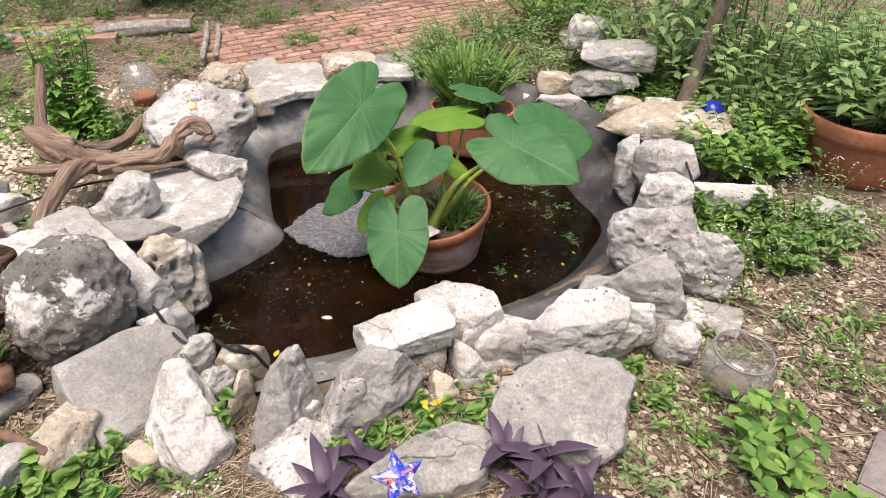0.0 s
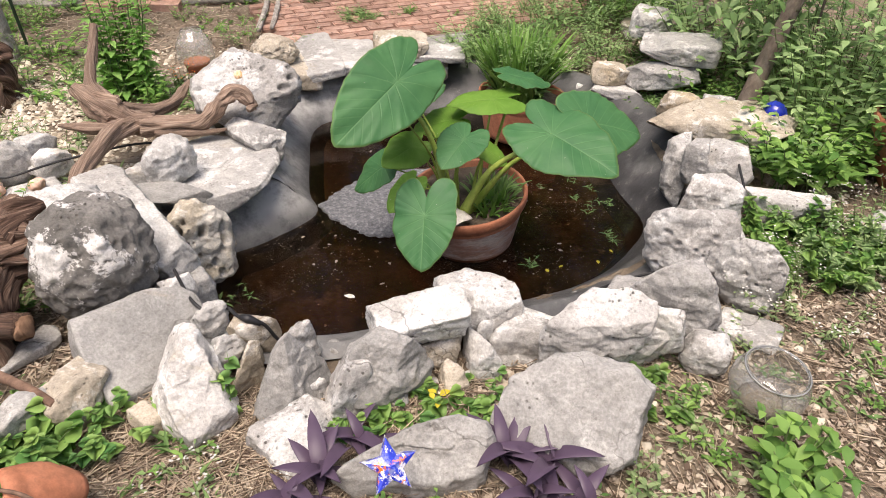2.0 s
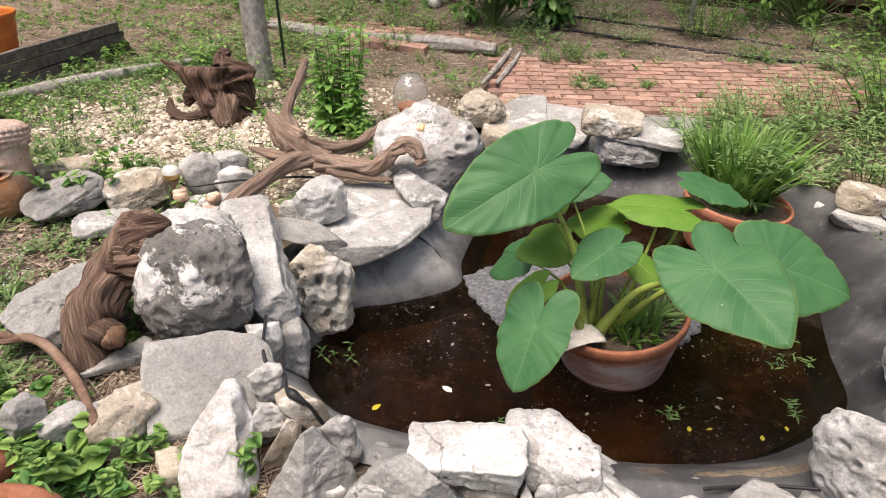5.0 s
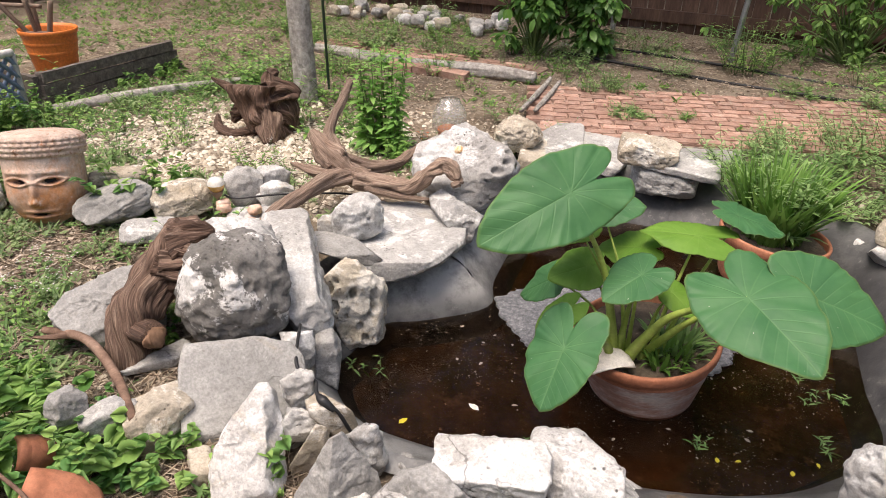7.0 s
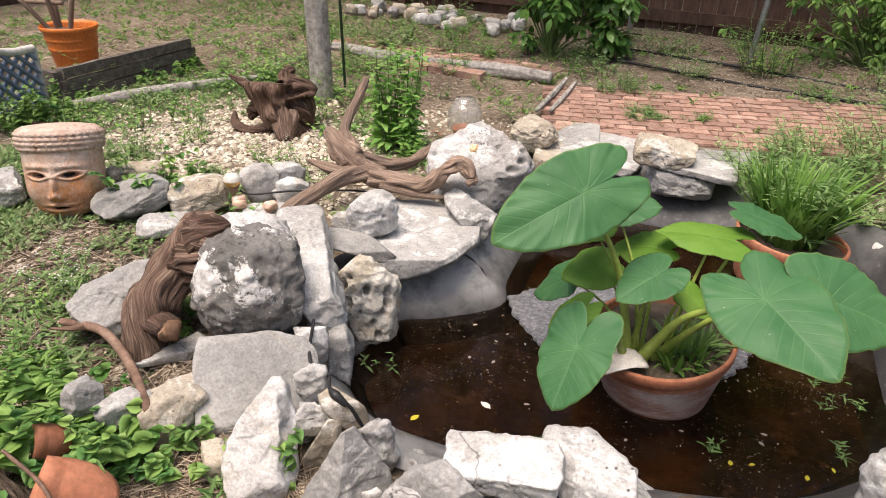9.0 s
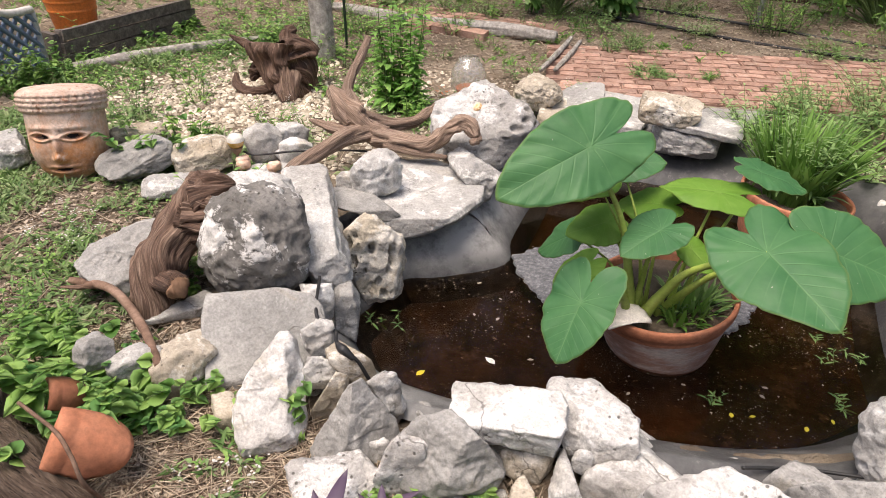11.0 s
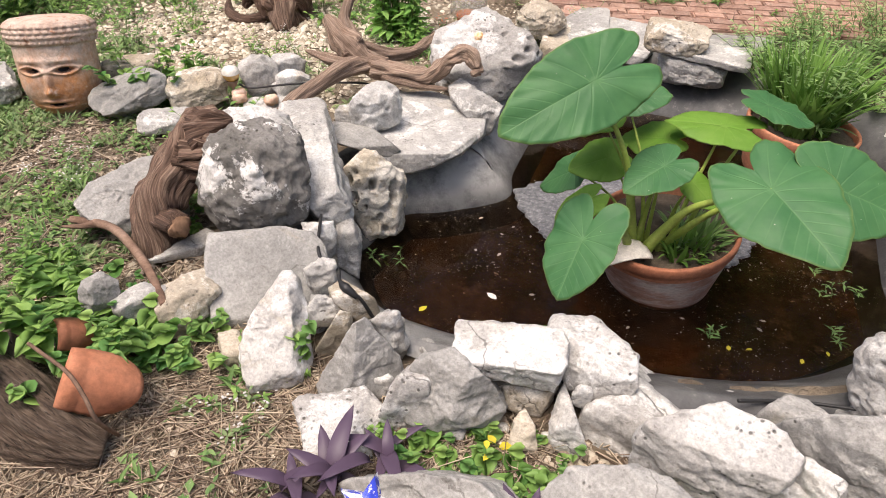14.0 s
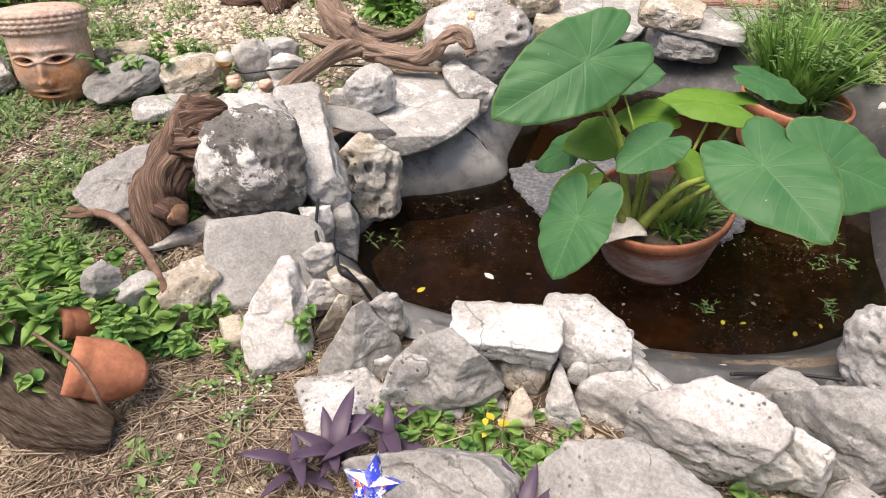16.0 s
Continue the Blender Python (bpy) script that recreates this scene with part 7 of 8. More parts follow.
for k in range(9):
    v, f = rock_data(0.05, 0.04, 0.035, "knob", 300 + k, 3)
    ob = mesh_object("pebble", v, f, peach if k % 3 else STONE["white"])
    ob.matrix_world = pose(-1.17 + rnd.uniform(-0.03, 0.17), -0.03 + rnd.uniform(-0.08, 0.12), 0.2 + 0.004 * k, 0, 0, rnd.uniform(0, 90))
    tagged(ob, "small peach-coloured shell or pebble among the edging stones", "pebble", "pebbles by the lamp")


def cable(label, pts, r=0.004):
    ob = thing("cable", label, "cable", pts[0])
    limb("cord", ob, pts, [r] * len(pts), rubber_and_hollow_shade, 8, 0.0)


cable("black electric cable lying over the stones", [(-1.2, -0.02, 0.25), (-1.13, -0.03, 0.255), (-1.0, 0.07, 0.26), (-0.82, 0.2, 0.25), (-0.7, 0.24, 0.24)])
cable("black pump cable draped into the pond", [(-0.42, -0.6, 0.27), (-0.345, -0.72, 0.262), (-0.29, -0.76, 0.25), (-0.235, -0.79, 0.29), (-0.198, -0.835, 0.303), (-0.168, -0.85, 0.303), (-0.135, -0.845, 0.28), (-0.11, -0.82, 0.2), (-0.07, -0.74, 0.1), (0.0, -0.72, 0.085), (0.1, -0.735, 0.09)], 0.0045)
cable("black pump cable lying on the liner edge", [(0.680, -0.687, 0.216), (0.736, -0.649, 0.206), (0.801, -0.619, 0.206), (0.874, -0.601, 0.212), (0.946, -0.586, 0.22), (1.02, -0.52, 0.2)], 0.004)
cable("black cable over the dark boulder", [(-0.8, -0.55, 0.4), (-0.75, -0.575, 0.39), (-0.7, -0.6, 0.36), (-0.62, -0.66, 0.3)], 0.005)
cable("black cable climbing between the bank stones", [(1.25, -0.3, 0.2), (1.24, -0.32, 0.3), (1.26, -0.22, 0.33), (1.3, -0.1, 0.33)], 0.004)
plug = thing("cable_connector", "black plastic cable connector on a tan stone", "connector", (-0.168, -0.85, 0.303))
limb("shell", plug, [(-0.192, -0.841, 0.305), (-0.17, -0.851, 0.306), (-0.142, -0.85, 0.288)], [0.005, 0.012, 0.006], rubber_and_hollow_shade, 8, 0.1, 2)

# ---- broken pot on a log, front corner ----
log = thing("log", "thick dark bark-covered log on the ground", "log", (-0.65, -1.42, 0.14))
limb("trunk", log, [(-1.016, -1.348, 0.240), (-0.805, -1.355, 0.220), (-0.660, -1.373, 0.210), (-0.534, -1.383, 0.200), (-0.461, -1.373, 0.175), (-0.436, -1.360, 0.155)], [0.1, 0.09, 0.078, 0.072, 0.062, 0.035], rough_bark, 28, 0.3, 61)
shard = thing("pot_shard", "broken curved piece of terracotta pot leaning on a log", "pot shard", (-0.517, -1.32, 0.295))
along, over = Vector((-0.016, 0.063, 0.05)).normalized(), Vector((0.099, 0.04, -0.085)).normalized()
face = over.cross(along).normalized()
over = along.cross(face)
v, f = [], []
for j in range(15):
    for k in range(19):
        t, u = j / 14, 2 * k / 18 - 1
        half = 0.052 * (1 + 0.25 * t - 0.55 * t ** 3)
        chip = (0.01 * noise.noise(Vector((t * 9, 2.0, 1.0))) + 0.004 * noise.noise(Vector((t * 30, 2.0, 1.0)))) * max(0.0, -u)
        reach = 0.14 * t * (1 - 0.16 * u * u)
        lip = 0.006 if 0.03 < t < 0.15 else 0.0
        v.append(along * (u * half + chip) + over * reach + face * (0.034 * (1 - u * u) - 0.03 * t * t + lip))
for j in range(14):
    for k in range(18):
        i = j * 19 + k
        f.append((i, i + 1, i + 20, i + 19))
so = mesh_object("clay", v, f, terracotta, shard)
so.modifiers.new("thickness", "SOLIDIFY").thickness = 0.011
shard_b = thing("pot_shard", "small curved terracotta rim fragment under the vines", "pot shard", (-0.625, -1.252, 0.300), turn=(0, 0, 30))
so = mesh_object("clay", [p * 0.5 for p in v], f, terracotta, shard_b)
so.modifiers.new("thickness", "SOLIDIFY").thickness = 0.012
sprig = thing("branch", "thin bare grey twig leaning over the broken pot", "branch", (-0.55, -1.33, 0.3))
limb("limb", sprig, [(-0.620, -1.308, 0.330), (-0.561, -1.318, 0.340), (-0.470, -1.332, 0.345), (-0.421, -1.346, 0.320), (-0.398, -1.354, 0.270), (-0.430, -1.315, 0.160)], [0.004, 0.004, 0.004, 0.004, 0.0045, 0.004], twig_mat, 8, 0.1, 5)

# ---- glass star on the front rock ----
star = thing("glass_star", "blue and orange speckled glass star on a grey rock", "ornament", (0.175, -1.30, 0.335), turn=(42, 0, 12))
bm = bmesh.new()
ring = []
for k in range(10):
    a = math.pi / 2 + k * math.pi / 5
    r = 0.056 if k % 2 == 0 else 0.026
    ring.append((bm.verts.new((r * math.cos(a), r * math.sin(a), 0.0)), bm.verts.new((r * math.cos(a) * 0.9, r * math.sin(a) * 0.9, 0.012))))
ct, cb = bm.verts.new((0, 0, 0.02)), bm.verts.new((0, 0, -0.004))
for k in range(10):
    (a0, a1), (b0, b1) = ring[k], ring[(k + 1) % 10]
    bm.faces.new((a0, b0, b1, a1))
    bm.faces.new((a1, b1, ct))
    bm.faces.new((b0, a0, cb))
star_mat = material("star_glass", [(0.02, 0.04, 0.5), (0.03, 0.06, 0.6), (0.5, 0.55, 0.75)], 38, 0.15, 0.1, 40, coat=0.8,
                    spots=[(34, 0.5, 0.54, (0.85, 0.86, 0.9)), (48, 0.57, 0.6, (0.85, 0.2, 0.03)), (60, 0.58, 0.61, (0.02, 0.04, 0.5))])
part("body", bm, star_mat, star, smooth=False)

# ---- far pot ----
potted("plant_pot", "round terracotta pot at the far side of the pond", (0.70, 0.755), 0.195, 0.15, 0.2, 0.0, terracotta, terracotta, 0.03, turn=(-2, 4, 0))
reed = herb("grass_plant", "dense bushy green grass plant filling a terracotta pot", (0.70, 0.765, 0.18), 0.3, 46, 14, 0.07, weed_mat, 12, 0.11, 0.3, "plant", 0.2, 0.002)
tagged(blades(reed, (0.70, 0.765, 0.18), 480, 0.1, 0.2, grass_mat, 11, 0.01, 1.5, name="blade", droop=0.5), kind="stuff")

# ---- flat plates between the patio and the water ----
for k, (x, y, w, d, a, st) in enumerate(((-0.26, 1.22, 0.26, 0.3, 20, "grey"), (-0.08, 1.37, 0.3, 0.24, 15, "pale"), (0.16, 1.44, 0.26, 0.16, 22, "grey"), (0.4, 1.5, 0.3, 0.16, 18, "greyd"), (-0.42, 1.3, 0.2, 0.16, 30, "pale"))):
    rock("flat_stone", "thin pale grey stone plate edging the brick patio", x, y, 0.135 + 0.004 * k, w, d, 0.05, a, 0, "slabw", st, 1200 + k)

# ---- right bank ----
potted("plant_pot", "large plain terracotta pot on the ground beside the pond", (1.99, -0.12), 0.228, 0.145, 0.425, 0.17, terracotta, terracotta, 0.04, lip=0.055)
tree("sapling", "young leaning sapling with fresh green leaves on the bank", (1.475, 0.311, 0.18), (1.977, 0.779, 1.183), 0.034, 0.026, 1.2, 0.5, 1900, 0.06, pale_leaf, 15, trunk_mat=sapling_bark, crown_at=(1.877, 0.829, 0.85), squash=0.9)
GREEN = "shrubs on the bank"
herb("shrub", "leafy green shrub growing out of the large pot", (1.97, -0.12, 0.38), 0.36, 90, 13, 0.08, pale_leaf, 31, 0.15, 0.55, "shrub", 0.55, 0.003, GREEN)
herb("shrub", "sprawling vine with bright leaves in front of the pot", (1.58, -0.03, 0.2), 0.24, 56, 13, 0.062, bush_mat, 32, 0.17, 0.7, "shrub", 0.62, 0.003, GREEN)
herb("shrub", "sprawling vine with yellow-green leaves by the rocks", (1.57, 0.02, 0.2), 0.2, 51, 10, 0.050, pale_leaf, 33, 0.15, 0.8, "shrub", 0.62, 0.003, GREEN)
herb("shrub", "tall leafy thicket behind the blue ornament", (1.85, 0.28, 0.18), 0.5, 66, 14, 0.078, pale_leaf, 34, 0.25, 0.6, "shrub", 0.5, 0.003, GREEN)
herb("shrub", "tall grassy green thicket in the back corner", (2.15, 0.75, 0.18), 0.6, 81, 16, 0.090, pale_leaf, 35, 0.35, 0.5, "shrub", 0.3, 0.003, GREEN)
herb("shrub", "pale green thicket at the yard side", (2.6, 0.2, 0.18), 0.6, 81, 16, 0.084, pale_leaf, 36, 0.4, 0.5, "shrub", 0.35, 0.003, GREEN)
herb("shrub", "green thicket of tall weeds further back", (1.75, 1.15, 0.18), 0.45, 51, 14, 0.078, pale_leaf, 37, 0.3, 0.6, "shrub", 0.45, 0.003, GREEN)
herb("shrub", "low bush with small leaves between rear rocks", (1.5, 0.72, 0.18), 0.18, 27, 10, 0.045, bush_mat, 38, 0.16, 0.8, "shrub", 0.55, 0.002, GREEN)
herb("shrub", "feathery green bush spilling over the rear stones", (1.22, 1.25, 0.2), 0.2, 39, 12, 0.045, pale_leaf, 39, 0.14, 0.9, "shrub", 0.35, 0.002, GREEN)
herb("shrub", "feathery green bush at the corner of the brick patio", (1.15, 1.72, 0.18), 0.34, 60, 16, 0.050, pale_leaf, 40, 0.24, 0.8, "shrub", 0.35, 0.002, GREEN)
herb("shrub", "leafy bush at the end of the brick patio", (1.5, 1.9, 0.18), 0.55, 90, 18, 0.062, bush_mat, 41, 0.28, 0.7, "shrub", 0.45, 0.003, GREEN)
herb("shrub", "feathery pale green weeds behind the far pot", (0.58, 1.24, 0.17), 0.26, 69, 16, 0.056, pale_leaf, 49, 0.13, 0.7, "shrub", 0.28, 0.002, GREEN)
herb("shrub", "feathery green weeds at the patio edge", (0.8, 1.45, 0.17), 0.28, 69, 16, 0.054, weed_mat, 51, 0.17, 0.7, "shrub", 0.3, 0.002, GREEN)
herb("shrub", "low pale weeds beside the far pot", (0.95, 1.15, 0.18), 0.13, 45, 10, 0.045, pale_leaf, 52, 0.14, 0.8, "shrub", 0.35, 0.002, GREEN)
herb("shrub", "mound of broad-leaved ground vine beside the rocks", (1.33, -0.5, 0.18), 0.15, 50, 9, 0.04, bush_mat, 42, 0.17, 0.9, "vine", 0.8, 0.002, GREEN, pointed=False)
herb("shrub", "mound of bright ground vine beside the rocks", (1.5, -0.52, 0.18), 0.13, 44, 9, 0.038, pale_leaf, 43, 0.15, 0.9, "vine", 0.8, 0.002, GREEN, pointed=False)
herb("shrub", "fine weeds with tiny white flowers by the stones", (1.25, -0.72, 0.18), 0.13, 46, 9, 0.022, dry_green, 44, 0.15, 0.8, "weed", 0.5, 0.0015, GREEN, flower=white_paint)
herb("shrub", "fine weeds with tiny white flowers at the pot foot", (1.66, -0.42, 0.18), 0.18, 40, 9, 0.025, dry_green, 45, 0.13, 0.8, "weed", 0.5, 0.0015, GREEN, flower=white_paint)
herb("leafy_plant", "bright green broad-leaved plant beside the glass bowl", (0.97, -1.25, 0.17), 0.17, 15, 8, 0.06, bush_mat, 47, 0.08, 0.6, "plant", 0.6, 0.003)
herb("leafy_plant", "bright green broad-leaved plant near the paving", (0.99, -1.40, 0.17), 0.13, 12, 8, 0.055, bush_mat, 48, 0.07, 0.6, "plant", 0.6, 0.003)

bowl = thing("glass_bowl", "dusty clear round glass bowl sunk in the soil", "bowl", (0.99, -1.062, 0.195), turn=(6, 4, 0))
v, f = lathe([(r * 0.82, z * 0.82) for r, z in [(0.001, 0.004), (0.055, 0.0), (0.085, 0.025), (0.102, 0.065), (0.1, 0.1), (0.085, 0.13), (0.078, 0.136), (0.08, 0.14), (0.077, 0.142), (0.075, 0.138)]], 56)
bo = mesh_object("glass", v, f, dusty_glass, bowl)
bo.visible_shadow = False
ring = [(0.068 * math.cos(a), 0.068 * math.sin(a), 0.114) for a in (2 * math.pi * k / 24 for k in range(25))]
v, f = tube_data(ring, [0.002] * 25, 8, steps=2)
mesh_object("rim", v, f, material("glass_rim", [(0.16, 0.165, 0.16), (0.3, 0.305, 0.3)], 30, 0.12, 0.05, 40, coat=0.8), bowl)
v, f = lathe([(0.001, 0.018), (0.034, 0.016), (0.05, 0.013), (0.046, 0.01), (0.025, 0.006)], 32, 0.06, 3)
mesh_object("soil", v, f, ground_mat, bowl)

ball = thing("glass_ornament", "cobalt blue glass ornament between rock and shrub", "ornament", (1.53, 0.16, 0.315), turn=(15, 10, 30))
v, f = lathe([(r * 0.6, z * 0.6) for r, z in [(0.001, 0.0), (0.036, 0.005), (0.066, 0.03), (0.075, 0.06), (0.066, 0.09), (0.04, 0.115), (0.02, 0.122), (0.001, 0.124)]], 32)
blue_gloss = material("cobalt_glaze", [(0.01, 0.02, 0.3), (0.015, 0.04, 0.5)], 12, 0.12, 0.05, 30, coat=0.6)
mesh_object("body", v, f, blue_gloss, ball)

paver_mat = material("paver", [(0.2, 0.165, 0.16), (0.27, 0.235, 0.225), (0.34, 0.3, 0.29)], 12, 0.9, 0.4, 70)
for k, (x, y, a) in enumerate(((1.09, -1.50, 40), (1.235, -1.38, 40), (1.22, -1.63, 40), (1.365, -1.5, 41))):
    pv = thing("paving_stone", "flat grey-purple concrete paver set in the soil", "paving stone", (x, y, 0.15), "pavers", turn=(1, -1, a))
    bm = bmesh.new()
    bmesh.ops.create_cube(bm, size=1.0, matrix=Matrix.Translation((0, 0, 0.02)) @ Matrix.Diagonal((0.185, 0.185, 0.06, 1)))
    bmesh.ops.bevel(bm, geom=list(bm.edges), offset=0.004, segments=2, affect="EDGES")
    part("block", bm, paver_mat, pv, smooth=False)

# ---- plants round the pond ----
herb("leafy_plant", "tall upright bright green herb behind the driftwood", (-1.03, 0.86, 0.14), 0.5, 24, 34, 0.075, fresh_mat, 61, 0.09, 0.12, "plant", 0.48, 0.004, leaf_from=0.1)
herb("leafy_plant", "fresh green herb shoots beside the tall herb", (-0.93, 0.78, 0.14), 0.2, 9, 14, 0.05, bush_mat, 62, 0.06, 0.4, "plant", 0.45, 0.003)
clump_bush("glossy dark green broad-leaved bush against the fence", (-1.1, 3.3, 0.13), (-1.05, 3.25, 0.68), (0.36, 0.24, 0.42), 1700, 0.085, fence_leaf, 63)
clump_bush("small glossy bush beside the larger one", (-0.72, 3.45, 0.13), (-0.7, 3.4, 0.4), (0.2, 0.16, 0.28), 260, 0.1, fence_leaf, 67)
clump_bush("overgrown green bush against the fence", (1.1, 4.2, 0.13), (1.1, 4.2, 0.6), (0.6, 0.25, 0.45), 1500, 0.06, bush_mat, 64)
herb("bush", "sparse green weeds along the fence", (2.0, 3.8, 0.13), 0.9, 70, 22, 0.13, bush_mat, 65, 0.6, 0.5, "bush", 0.4, 0.006)
herb("bush", "green weeds at the pole foot", (0.45, 3.55, 0.14), 0.42, 40, 14, 0.05, bush_mat, 66, 0.2, 0.6, "bush", 0.4, 0.003)


def purple(at, n, ln, seed):
    rnd = random.Random(seed)
    ob = thing("purple_plant", "purple heart plant with long pointed leaves", "plant", at, "purple plants")
    for k in range(n):
        a = 2.4 * k + rnd.uniform(-0.3, 0.3)
        d = Vector((math.cos(a), math.sin(a), rnd.uniform(1.3, 3.2))).normalized()
        v, f = [], []
        s = Vector((-math.sin(a), math.cos(a), 0))
        L = ln * rnd.uniform(0.65, 1.15)
        p = Vector((rnd.gauss(0, 0.012), rnd.gauss(0, 0.012), 0.055 * k / n))
        nrm = s.cross(d)
        for i in range(9):
            t = i / 8
            w = 0.0215 * math.sin(math.pi * min(1, 0.12 + 0.88 * t)) ** 0.7 * (L / 0.14)
            c = p + d * (L * t) + Vector((math.cos(a), math.sin(a), -0.75)) * (0.55 * L * t * t)
            v += [c, c + s * w + nrm * (-0.6 * w), c - s * w + nrm * (-0.6 * w)]
        for i in range(8):
            q = 3 * i
            f += [(q, q + 1, q + 4, q + 3), (q + 2, q, q + 3, q + 5)]
        lo = mesh_object("leaf", v, f, purple_mat, ob)
        lo.modifiers.new("thickness", "SOLIDIFY").thickness = 0.0012


purple((0.41, -1.19, 0.17), 8, 0.125, 1)
purple((0.49, -1.21, 0.17), 8, 0.12, 2)
purple((0.55, -1.3, 0.16), 7, 0.095, 3)
purple((0.45, -1.29, 0.16), 6, 0.09, 6)
purple((0.02, -1.2, 0.16), 8, 0.105, 4)
purple((0.09, -1.13, 0.16), 8, 0.095, 5)
purple((-0.03, -1.27, 0.16), 6, 0.085, 7)

VINE = "trailing vines"
for k, (x, y, z, n, h, s) in enumerate(((-0.87, -1.14, 0.17, 26, 0.13, 0.045), (-0.75, -1.1, 0.17, 22, 0.12, 0.045), (-0.64, -1.14, 0.18, 22, 0.12, 0.045), (-0.55, -1.07, 0.16, 16, 0.11, 0.045),
                                        (-0.47, -1.9, 0.145, 20, 0.1, 0.04), (-0.44, -1.03, 0.17, 10, 0.1, 0.04), (-0.95, -1.02, 0.16, 18, 0.1, 0.035), (-0.58, -1.28, 0.27, 10, 0.09, 0.05),
                                        (-0.7, -1.36, 0.3, 8, 0.09, 0.05), (0.16, -1.08, 0.165, 26, 0.09, 0.042), (0.24, -1.06, 0.165, 26, 0.09, 0.042), (0.33, -1.03, 0.165, 22, 0.08, 0.038),
                                        (0.73, -1.02, 0.17, 10, 0.08, 0.035), (-0.68, -1.02, 0.16, 14, 0.09, 0.03), (-0.86, -0.66, 0.16, 20, 0.14, 0.022))):
    herb("vine", "trailing ground vine with heart-shaped green leaves", (x, y, z), h * 0.8, int(n * 0.8), 5, s * (0.85 if k % 2 else 1.15), ivy_mat if k % 2 else bush_mat, 100 + k, 0.1, 0.85, "vine", 0.85, 0.0018, VINE, pointed=False)
herb("vine", "short vine with round leaves on a white stone", (-0.2, -1.02, 0.16), 0.17, 3, 7, 0.04, ivy_mat, 131, 0.015, 0.25, "vine", 0.85, 0.002, VINE, pointed=False)
herb("vine", "small yellow-leaved vine shoot between stones", (0.3, -1.0, 0.17), 0.07, 2, 3, 0.028, yellow_leaf, 132, 0.03, 0.6, "vine", 0.8, 0.002, VINE)

WEED = "weeds in the yard"
rnd = random.Random(44)
spots = [(-2.03, 0.2, 0.16, 26), (-1.98, 0.5, 0.14, 22), (-1.16, 0.36, 0.17, 22), (-0.72, 1.62, 0.2, 10), (-0.13, 1.99, 0.07, 16), (-0.35, 2.43, 0.12, 12), (0.176, 2.08, 0.04, 8), (-0.3, 1.46, 0.08, 7),
         (-0.15, 2.4, 0.1, 10), (-1.37, -0.43, 0.1, 22), (-1.2, -0.3, 0.1, 20), (-1.74, -0.58, 0.12, 20), (-1.4, -0.66, 0.1, 22), (-1.3, -0.85, 0.1, 18), (-2.6, 0.8, 0.18, 18), (-2.5, 1.3, 0.16, 20),
         (-2.75, 0.45, 0.2, 22), (-2.3, 1.7, 0.18, 20), (-2.0, 2.1, 0.2, 18), (-1.4, 1.2, 0.14, 16), (-1.3, 1.75, 0.12, 12), (-2.9, 0.05, 0.26, 24), (-1.45, 0.45, 0.14, 16), (-1.0, -0.75, 0.09, 18),
         (0.84, -0.95, 0.08, 14), (0.85, -1.1, 0.09, 18), (0.75, -1.26, 0.09, 16), (1.32, -1.12, 0.08, 14), (1.33, -1.03, 0.07, 10), (0.9, -1.16, 0.1, 12), (0.6, -1.34, 0.07, 10), (0.22, -1.3, 0.06, 8),
         (-0.25, -1.2, 0.06, 9), (-0.12, -1.28, 0.06, 7), (-0.33, -1.1, 0.08, 9), (1.1, -0.85, 0.08, 12), (1.15, -0.98, 0.08, 12), (-0.8, 3.0, 0.2, 14), (0.0, 3.1, 0.2, 14), (0.75, 3.05, 0.16, 12),
         (-2.2, 3.1, 0.22, 14), (-1.6, 2.95, 0.16, 10), (-1.55, -0.95, 0.1, 16), (-1.1, -1.05, 0.1, 16), (-2.2, -0.3, 0.16, 20), (-1.05, 0.55, 0.16, 14), (1.4, -0.9, 0.07, 8)]
for k, (x, y, h, n) in enumerate(spots):
    mat = (weed_mat, bush_mat, dry_green)[k % 3] if not -0.5 < x < 0.3 or y < 1 else weed_mat
    herb("weed", "small green weed growing in the soil", (x, y, max(gz(x, y), 0.19 if y > 1.3 and x > -0.45 and y < 2.5 else 0)), h, n, 7, 0.028 if h < 0.15 else 0.035, mat, 200 + k, 0.09, 0.7,
         "weed", 0.45, 0.0015, WEED, flower=white_paint if k % 5 == 2 else None)

for k, (x, y, h, n, w) in enumerate(((-0.1, 1.94, 0.06, 34, 0.085), (-0.02, 1.97, 0.05, 20, 0.06), (-0.4, 2.33, 0.1, 22, 0.05), (-0.28, 2.38, 0.13, 18, 0.04), (-0.33, 2.56, 0.13, 20, 0.05), (0.19, 2.06, 0.04, 12, 0.03), (-0.33, 1.5, 0.07, 10, 0.02),
                                      (0.6, 1.75, 0.12, 16, 0.05), (0.75, 1.85, 0.14, 20, 0.07), (0.95, 2.0, 0.16, 24, 0.08))):
    herb("weed", "green weed tuft growing between the patio bricks", (x, y, 0.19), h, n, 6, 0.03, weed_mat, 260 + k, w, 0.6, "weed", 0.4, 0.0015, WEED)
rnd = random.Random(71)
